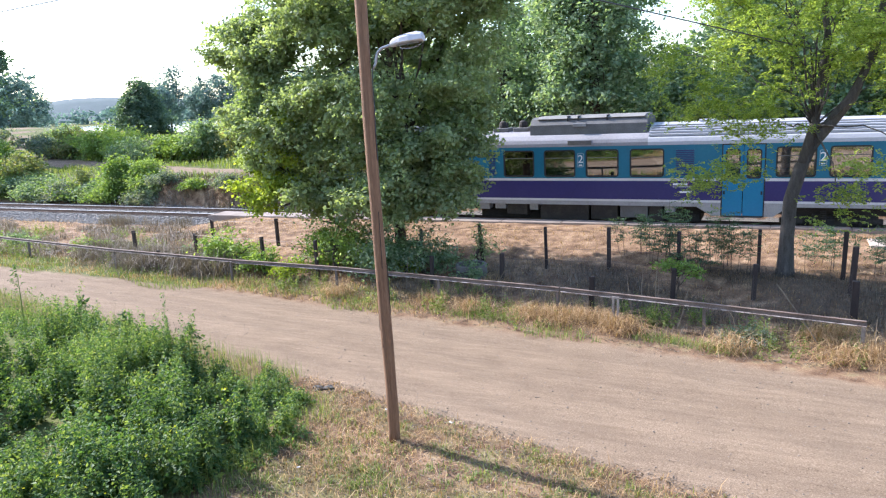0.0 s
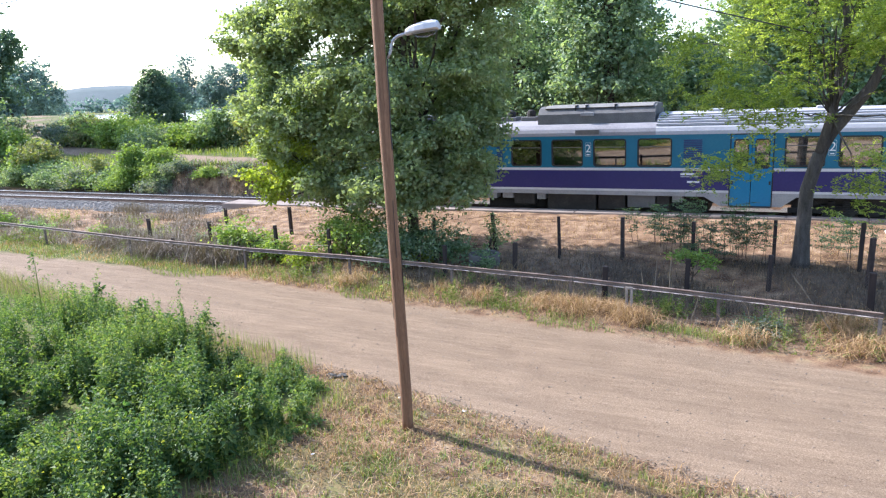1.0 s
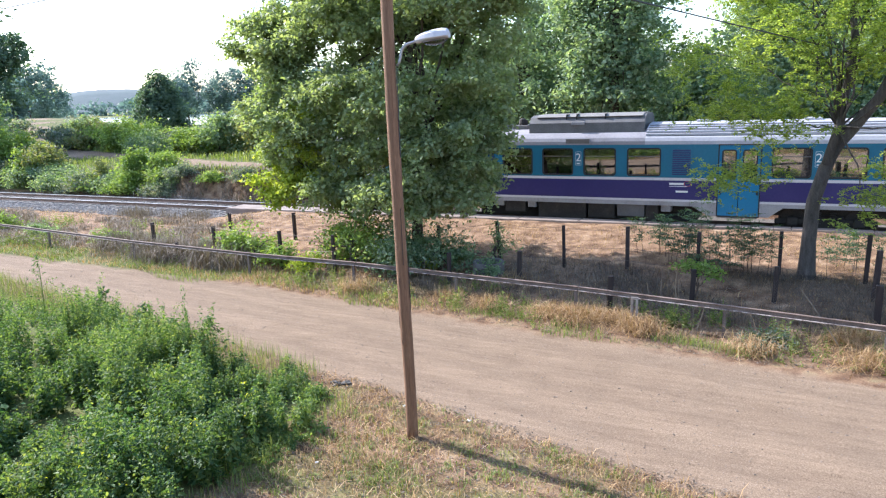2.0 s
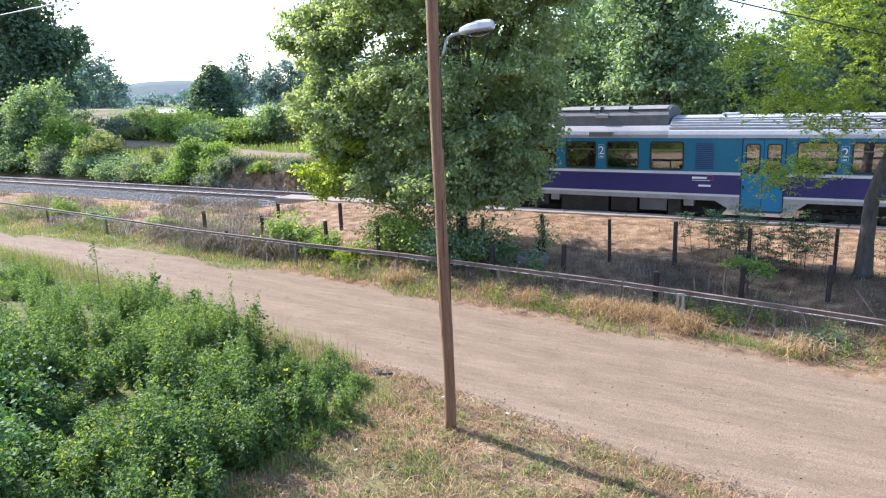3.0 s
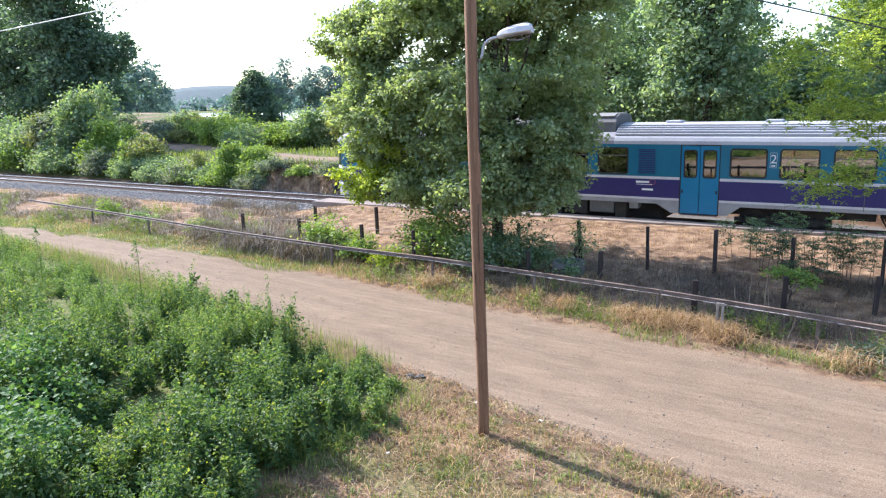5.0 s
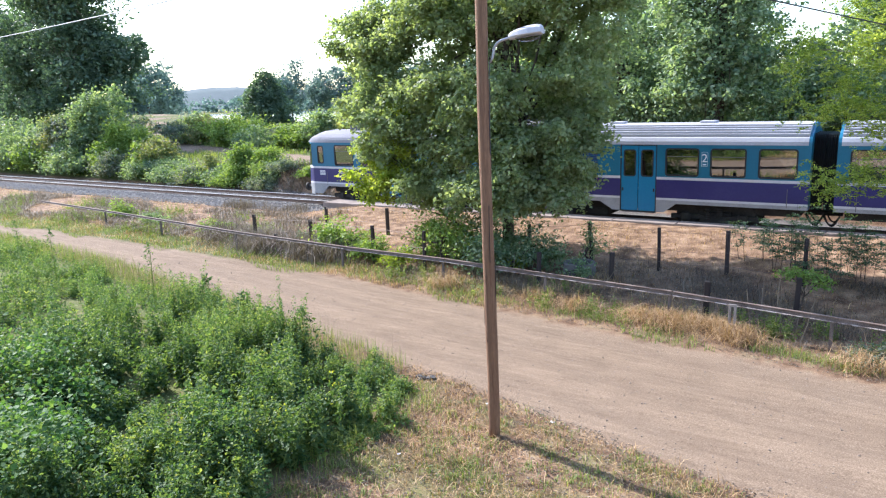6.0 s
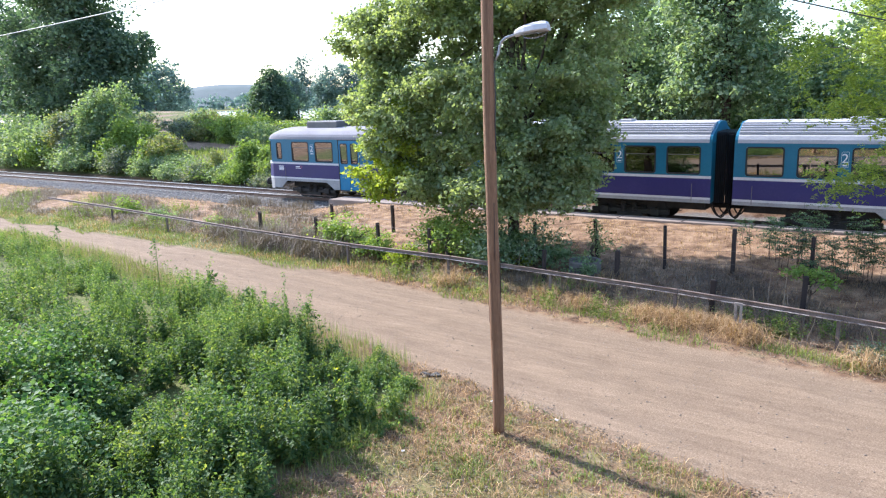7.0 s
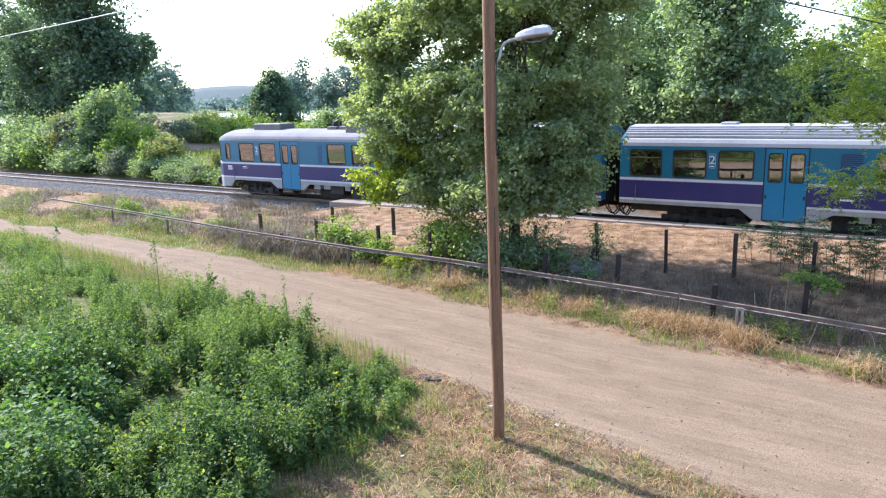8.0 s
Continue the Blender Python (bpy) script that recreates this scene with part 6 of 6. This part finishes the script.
def build_nettles():
    rng = np.random.default_rng(61)
    zones_n = (((-15, -6.8), (2.2, 11.5), 470, 14, 0.25, 0.05, 0.118), ((-33, -15), (4, 15), 580, 11, 0.40, 0.07, 0.115))
    pieces, herbs = [], []
    for (x0, x1), (y0, y1), n, per, rad, gap, size in zones_n:
        # herbs grow in domed clumps, each with its own height, with dark gaps between
        cx, cy = rng.uniform(x0, x1, n), rng.uniform(y0, y1, n)
        k = inside_patch(cx, cy)
        cx, cy = cx[k], cy[k]
        H = np.clip(plant_height(cx, cy) * rng.uniform(0.42, 1.42, len(cx)), 0.25, 1.55)
        hollow = smooth(0.05, -0.35, wave(cx, cy, 1.5) + 0.4 * wave(cx, cy, 3.7)) * smooth(road_near(cx) - 1.0, road_near(cx) - 2.0, cy)
        H = H * (1 - 0.5 * hollow) * (1 - 0.28 * smooth(-14, -20, cx))
        H = H * (1 - 0.68 * np.exp(-((cx + 9.9) / 1.35) ** 2 - ((cy - 7.0) / 0.75) ** 2))
        H = H * (1 - 0.42 * smooth(-9.2, -10.0, cx) * smooth(6.6, 5.8, cy))
        R = rad * rng.uniform(0.6, 1.25, len(cx))
        q = np.sqrt(rng.random((len(cx), per)))
        t = rng.uniform(0, 6.283, (len(cx), per))
        x, y = (cx[:, None] + R[:, None] * q * np.cos(t)).ravel(), (cy[:, None] + R[:, None] * q * np.sin(t)).ravel()
        h = (H[:, None] * (1 - 0.42 * q ** 2) * rng.uniform(0.7, 1.22, q.shape)).ravel()
        fine = y > 8.5 + 0.7 * np.sin(x * 1.3) - 0.12 * (x + 12)
        pieces.append(herb_mesh(x[~fine], y[~fine], h[~fine], rng, gap, size))
        herbs.append(herb_mesh(x[fine], y[fine], h[fine], rng, gap * 0.8, size * 0.8))
    heads = np.array([(-8.9, 6.25), (-8.45, 5.95), (-8.85, 5.5), (-8.05, 6.0), (-7.75, 6.35), (-7.45, 6.75), (-8.3, 5.45), (-8.65, 5.0), (-7.9, 5.5), (-7.5, 5.9), (-9.2, 5.3), (-7.6, 7.3), (-7.75, 8.2), (-7.4, 4.9), (-7.3, 4.3), (-7.0, 5.1), (-7.1, 5.6)])
    tall = np.repeat(np.array([1.3, 1.2, 1.15, 1.15, 1.1, 1.05, 1.1, 1.0, 1.0, 0.95, 0.9, 1.0, 1.0, 1.0, 0.95, 0.75, 0.8]), 16)
    hx = np.repeat(heads, 16, 0) + rng.normal(0, 0.12, (len(tall), 2))
    ht = tall * rng.uniform(0.65, 1.08, len(tall))
    pieces.append(herb_mesh(hx[:, 0], hx[:, 1], ht, rng, 0.05, 0.115))
    k = rng.choice(len(ht), 60)
    P = on_ground(hx[k]) + np.column_stack([rng.normal(0, 0.05, (60, 2)), ht[k] * rng.uniform(0.45, 0.95, 60)])
    V, F = leaf_mesh(np.repeat(P, 3, 0) + rng.normal(0, 0.018, (180, 3)), 0.05, rng, 0.8)
    tagged(raw("yellow_flowers", V, F, "yellow_flower", kind="stuff"), "small yellow blossoms among the nettles", "flowers")
    V, F = joined(herbs)
    tagged(raw("meadow_herbs", V, F, "herb_leaf", kind="stuff"), "yellow-green fine-leaved meadow herbs beside the road", "herbs")
    V, F = joined(pieces)
    tagged(raw("nettles", V, F, "nettle_leaf", kind="stuff"), "dense tall green nettles beside the road", "nettles")
    n = 1300
    x, y = rng.uniform(-14, -7.9, n), rng.uniform(2.5, 6.4, n)
    k = inside_patch(x, y) & (wave(x, y, 1.6) > 0.12)
    P = on_ground(np.stack([x[k], y[k]], 1))
    P[:, 2] += plant_height(x[k], y[k]) * rng.uniform(0.45, 1.0, k.sum())
    P = np.repeat(P, 14, 0) + rng.normal(0, 0.16, (len(P) * 14, 3)) * np.array([1, 1, 1.1])
    V, F = leaf_mesh(P, 0.092, rng, 0.78, 0.15, flat=0.45)
    tagged(raw("brambles", V, F, "bramble_leaf", kind="stuff"), "glossy bramble leaves over the nettles", "brambles")


build_nettles()


shrub(-0.3, 15.35, 1.2, 0.4, 60, 0.055, "dull_shrub_leaf", 438, "low grey-green weed spreading at the road's edge", name="weed_clump", per=24)


def build_tall_weed(x, y, h, seed):
    """A single tall thin weed with airy side shoots."""
    rng = np.random.default_rng(seed)
    weed = tagged(new("tall_weed"), "tall thin flowering weed standing above the nettles", "weed", group="tall weeds")
    g = gz(x, y)
    weed.location = (x, y, g)
    bm = bmesh.new()
    tube(bm, [(0, 0, -0.02), (0.02, 0.01, h * 0.5), (0.05 * rng.normal(), 0.02, h)], [0.018, 0.014, 0.006], 5)
    P = []
    for k in range(34):
        t = 0.3 + 0.7 * k / 26
        a, L = rng.uniform(0, 6.28), 0.55 * (1.2 - t)
        e = np.array([math.cos(a) * L, math.sin(a) * L, h * t + L * 0.7])
        s = np.array([0.02 * t, 0.01 * t, h * t])
        tube(bm, [tuple(s), tuple((s + e) / 2), tuple(e)], [0.003, 0.0025, 0.0015], 4)
        for j in range(4):
            P.append(s + (e - s) * rng.uniform(0.4, 1.05) + rng.normal(0, 0.02, 3))
    part("stem", bm, "grass_green", weed)
    V, F = leaf_mesh(np.array(P), 0.085 if h > 1.2 else 0.12, rng, 0.4, 0.2)
    raw("leaves", V, F, "nettle_leaf", weed)


for k, (x, y, top) in enumerate(((-17.0, 11.0, 1.55), (-22.0, 11.0, 1.6), (-24.1, 11.0, 1.65), (-12.8, 10.5, 0.95), (-10.7, 10.3, 0.9), (-14.6, 10.9, 1.0), (-11.7, 10.3, 0.8))):
    build_tall_weed(x, y, top - gz(x, y), 500 + k)


def scatter(x0, x1, y0, y1, n, keep, rng):
    x, y = rng.uniform(x0, x1, n), rng.uniform(y0, y1, n)
    k = keep(x, y)
    return on_ground(np.stack([x[k], y[k]], 1))


def build_grass():
    rng = np.random.default_rng(71)
    off_road = lambda x, y: (y < road_near(x) - 0.1) | (y > road_far(x) + 0.05)
    clear = lambda x, y: ~((x < -7.2) & (y < road_near(x) - 0.7))
    # straw lying about the pole and between road and platform
    P1 = scatter(-9, 4, 4.0, 11.2, 46000, lambda x, y: (wave(x, y, 1.7) + rng.normal(0, 0.45, len(x)) > -0.3) & (y < road_near(x) + 0.1 * np.sin(x * 9)) & clear(x, y), rng)
    a = blade_mesh(P1, 0.12, 0.009, rng, 1.6)
    P2 = scatter(-62, 6, 15, 25.2, 105000, lambda x, y: (y > road_far(x)) & ~((x > -6.5) & (y > 16.4) & (y < 20.2) & (rng.random(len(x)) < 0.86)) & (wave(x, y, 1.9) + rng.normal(0, 0.5, len(x)) > -0.25), rng)
    thin = (P2[:, 0] > -9.5) & (P2[:, 1] < 17.5) & (rng.random(len(P2)) < 0.55)
    P2 = P2[~thin]
    low = ((P2[:, 0] > -9.5) & (P2[:, 1] < 17.5)) | (P2[:, 1] > 19.6)
    b = joined([blade_mesh(P2[~low], 0.17, 0.016, rng, 1.1), blade_mesh(P2[low], 0.10, 0.011, rng, 1.6)])
    tufts = scatter(-22, 4, 14.6, 18.2, 150, lambda x, y: (y > road_far(x) + 0.1) & (wave(x, y, 1.0) > 0.05), rng)
    T = np.repeat(tufts, 46, 0)
    T[:, :2] += rng.normal(0, 0.17, (len(T), 2))
    c = blade_mesh(on_ground(T[:, :2]), 0.17, 0.010, rng, 1.3)
    heaps = np.repeat(np.array([(-4.4, 15.75), (-4.2, 15.9), (-4.7, 15.9), (-3.7, 15.9), (-8.2, 16.5), (-5.3, 15.9), (-3.2, 15.6), (1.3, 14.85), (-11.2, 16.4), (-7.0, 16.1), (1.9, 15.05), (-0.6, 15.0), (1.0, 16.0), (1.4, 16.3), (-2.9, 15.4)]), 420, 0)
    heaps = heaps + rng.normal(0, 0.24, heaps.shape)
    mound = lambda q: on_ground(q) + np.array([0, 0, 0.22]) * rng.random((len(q), 1))
    c = joined([c, blade_mesh(mound(heaps), 0.26, 0.010, rng, 2.2)])
    V, F = joined([a, b, c])
    tagged(raw("dry_grass", V, F, "grass_straw", kind="stuff"), "dry straw-coloured grass and stalks", "dry grass")
    # green grass: verge along the far edge, tufts by the pole, fringe of the nettles
    G1 = scatter(-60, 3, 14.5, 21.5, 90000, lambda x, y: (np.abs(y - road_far(x) - 0.75) < 0.75 + 0.3 * np.sin(x) + 0.25 * (x < -14)) & (wave(x, y, 1.2) > -0.25 + 0.045 * (x + 20) * (x > -20)), rng)
    g1 = blade_mesh(G1, 0.16, 0.014, rng, 0.7)
    G2 = scatter(-8, 4, 4.0, 11, 20000, lambda x, y: (y < road_near(x)) & clear(x, y) & (wave(x, y, 2.3) + 0.6 * wave(x, y, 5.7) > 0.0), rng)
    g2 = blade_mesh(G2, 0.10, 0.010, rng, 0.9)
    tg = scatter(-7.5, 3, 4.5, 10.4, 330, lambda x, y: (y < road_near(x) - 0.2) & clear(x, y), rng)
    tg = np.repeat(tg, 40, 0)
    tg[:, :2] += rng.normal(0, 0.10, (len(tg), 2))
    g2 = joined([g2, blade_mesh(on_ground(tg[:, :2]), 0.11, 0.012, rng, 0.9)])
    G3 = scatter(-34, -6.9, 6, 15.5, 60000, lambda x, y: (np.abs(y - road_near(x) + 0.55) < 0.6) | ((np.abs(x + 7.1) < 0.4) & (y < 9.6)), rng)
    G3 = G3[~((G3[:, 0] > -8.4) & (G3[:, 1] > 9.9))]
    g3 = blade_mesh(G3, 0.34, 0.008, rng, 0.45)
    G4 = scatter(-90, -16, 31.2, 62, 42000, lambda x, y: (wave(x, y, 0.5) > -0.5) & (np.abs(y - np.interp(x, [-74, -58, -54, -39.5, -34, -29.5, -20], [51, 44, 42.2, 37.2, 35.9, 34.8, 33.8])) > 2.0), rng)
    g4 = blade_mesh(G4, 0.45, 0.05, rng, 0.6)
    x, y = rng.uniform(-24, 3, 1500), rng.uniform(14.5, 18.0, 1500)
    k = (y > road_far(x) + 0.15) & (wave(x, y, 1.3) > 0.1)
    g5 = herb_mesh(x[k], y[k], rng.uniform(0.12, 0.38, k.sum()), rng, 0.035, 0.06)
    x, y = rng.uniform(-48, -21, 2600), rng.uniform(17.5, 22.5, 2600)
    k = wave(x, y, 1.1) > 0.15
    g6 = herb_mesh(x[k], y[k], rng.uniform(0.15, 0.5, k.sum()), rng, 0.06, 0.09)
    clumps = np.array([(-1.8, 15.0), (-1.4, 15.1), (-2.3, 15.2), (-6.4, 15.6), (-7.2, 15.7), (-9.0, 15.9), (-10.2, 16.0), (-12.6, 16.3), (-5.9, 15.6), (-0.9, 14.9), (-14.4, 16.4)])
    q = np.repeat(clumps, 150, 0) + rng.normal(0, 0.22, (150 * len(clumps), 2)) * np.array([1.3, 0.7])
    g7 = blade_mesh(on_ground(q), 0.17, 0.011, rng, 0.8)
    q = np.repeat(np.array([(-2.5, 16.4), (-2.2, 16.2), (-2.8, 16.3), (-1.4, 16.6), (-6.3, 15.9), (-9.6, 16.4), (-13.2, 16.6), (-0.4, 15.9), (-7.8, 15.9)]), 16, 0)
    q = q + rng.normal(0, 0.2, q.shape)
    g8 = herb_mesh(q[:, 0], q[:, 1], rng.uniform(0.2, 0.55, len(q)), rng, 0.05, 0.085)
    V, F = joined([g1, g2, g3, g4, g5, g6, g7, g8])
    tagged(raw("green_grass", V, F, "grass_green", kind="stuff"), "green grass along the verges", "grass")
    # seeding grasses standing thin above the nettles' edge
    S1 = scatter(-26, -7.9, 8, 14.5, 7000, lambda x, y: np.abs(y - road_near(x) + 0.8) < 0.55, rng)
    s1 = blade_mesh(S1, 0.72, 0.006, rng, 0.25)
    V, F = s1
    tagged(raw("seed_grass", V, F, "seed_stalk", kind="stuff"), "tall thin seeding grass at the road's edge", "grass")
    # grey dead stalks and brush by the barrier
    D = scatter(-24, 4, 15.6, 20.6, 17000, lambda x, y: (y > road_far(x) + 0.7) & (wave(x, y, 0.9) > -0.1), rng)
    d = blade_mesh(D, 0.24, 0.009, rng, 1.2)
    D2 = np.repeat(np.array([(-19.6, 17.9), (-18.6, 18.0), (-17.8, 17.6), (-20.6, 18.2), (-21.6, 18.2), (-18.0, 18.6), (-19.0, 18.8), (-22.8, 18.6), (-16.8, 17.7), (-20.0, 17.5), (-24.0, 18.7)]), 520, 0)
    D2 = D2 + rng.normal(0, 0.38, D2.shape)
    d = joined([d, blade_mesh(on_ground(D2), 0.8, 0.015, rng, 0.9)])
    stalks = np.array([(-2.35, 16.7), (-2.75, 16.6), (-2.0, 16.5), (-2.55, 16.5), (0.4, 16.2), (1.9, 15.3), (-4.9, 18.2), (-9.2, 18.2), (-9.6, 18.3), (2.1, 15.6)])
    d = joined([d, blade_mesh(on_ground(stalks), 1.25, 0.02, rng, 0.25)])
    D4 = scatter(-48, -21, 18.0, 23.8, 30000, lambda x, y: wave(x, y, 0.8) + 0.5 * wave(x, y, 2.1) > -0.15, rng)
    d = joined([d, blade_mesh(D4, 0.34, 0.016, rng, 1.1)])
    tufts = np.repeat(np.stack([rng.uniform(-30.5, -24.6, 16), rng.uniform(24.2, 24.9, 16)], 1), 60, 0)
    d = joined([d, blade_mesh(on_ground(tufts + rng.normal(0, 0.16, tufts.shape)), 0.55, 0.012, rng, 0.35)])
    D3 = scatter(-37, -14, 29.9, 33.0, 9000, lambda x, y: wave(x, y, 1.3) > -0.3, rng)
    d = joined([d, blade_mesh(D3, 0.34, 0.03, rng, 1.0)])
    V, F = d
    tagged(raw("dead_brush", V, F, "dead_brush", kind="stuff"), "grey brown dead stalks and twigs by the barrier", "dead brush")


build_grass()


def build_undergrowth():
    """Tangled dead stems under the trees between barrier and platform, darkened to deepen shade."""
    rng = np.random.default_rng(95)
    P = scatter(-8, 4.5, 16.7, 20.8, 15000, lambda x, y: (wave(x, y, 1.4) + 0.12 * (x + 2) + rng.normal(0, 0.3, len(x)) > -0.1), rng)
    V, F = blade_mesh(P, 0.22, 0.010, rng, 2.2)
    tagged(raw("undergrowth", V, F, "shaded_brush", kind="stuff"), "tangle of dead stems under the trees, darkened with shade", "undergrowth")


build_undergrowth()


def build_litter():
    """Dry brown leaves and broken stalks lying on the bare earth."""
    rng = np.random.default_rng(91)
    A = scatter(-8.5, 4, 4.0, 11.0, 26000, lambda x, y: (y < road_near(x) + 0.15) & ~((x < -7.4) & (y < road_near(x) - 0.9)), rng)
    B = scatter(-14, 5, 14.4, 20.5, 26000, lambda x, y: y > road_far(x) + 0.1, rng)
    P = np.concatenate([A, B])
    P[:, 2] += 0.008 + 0.012 * rng.random(len(P))
    V, F = leaf_mesh(P, 0.05, rng, 0.4, 0.0, flat=0.75, fold=0.2)
    tagged(raw("leaf_litter", V, F, "dead_brush", kind="stuff"), "dry brown leaf litter on bare earth", "leaf litter")


build_litter()


def build_pebbles():
    rng = np.random.default_rng(81)
    Q = scatter(-16, 3, 8.4, 13, 16000, lambda x, y: (y > road_near(x) - 0.35) & (y < road_near(x) + 1.2 * rng.random(len(x)) ** 2), rng)
    P = scatter(-22, 3, 8.8, 17, 15000, lambda x, y: (y > road_near(x) - 0.4) & (y < road_far(x) + 0.3), rng)
    P = np.concatenate([P, Q])
    n = len(P)
    o = np.array([(1, 0, 0), (-1, 0, 0), (0, 1, 0), (0, -1, 0), (0, 0, 0.7), (0, 0, -0.7)], float)
    f = np.array([(0, 2, 4), (2, 1, 4), (1, 3, 4), (3, 0, 4), (2, 0, 5), (1, 2, 5), (3, 1, 5), (0, 3, 5)])
    s = (0.006 + 0.018 * rng.random((n, 1, 1)) ** 6) * rng.uniform(0.7, 1.3, (n, 1, 3))
    V = P[:, None] + o[None] * s
    tagged(raw("pebbles", V.reshape(-1, 3), (np.arange(n)[:, None, None] * 6 + f[None]).reshape(-1, 3), "pebble", kind="stuff"), "small loose pebbles on the dirt road", "pebbles")


build_pebbles()


motions()
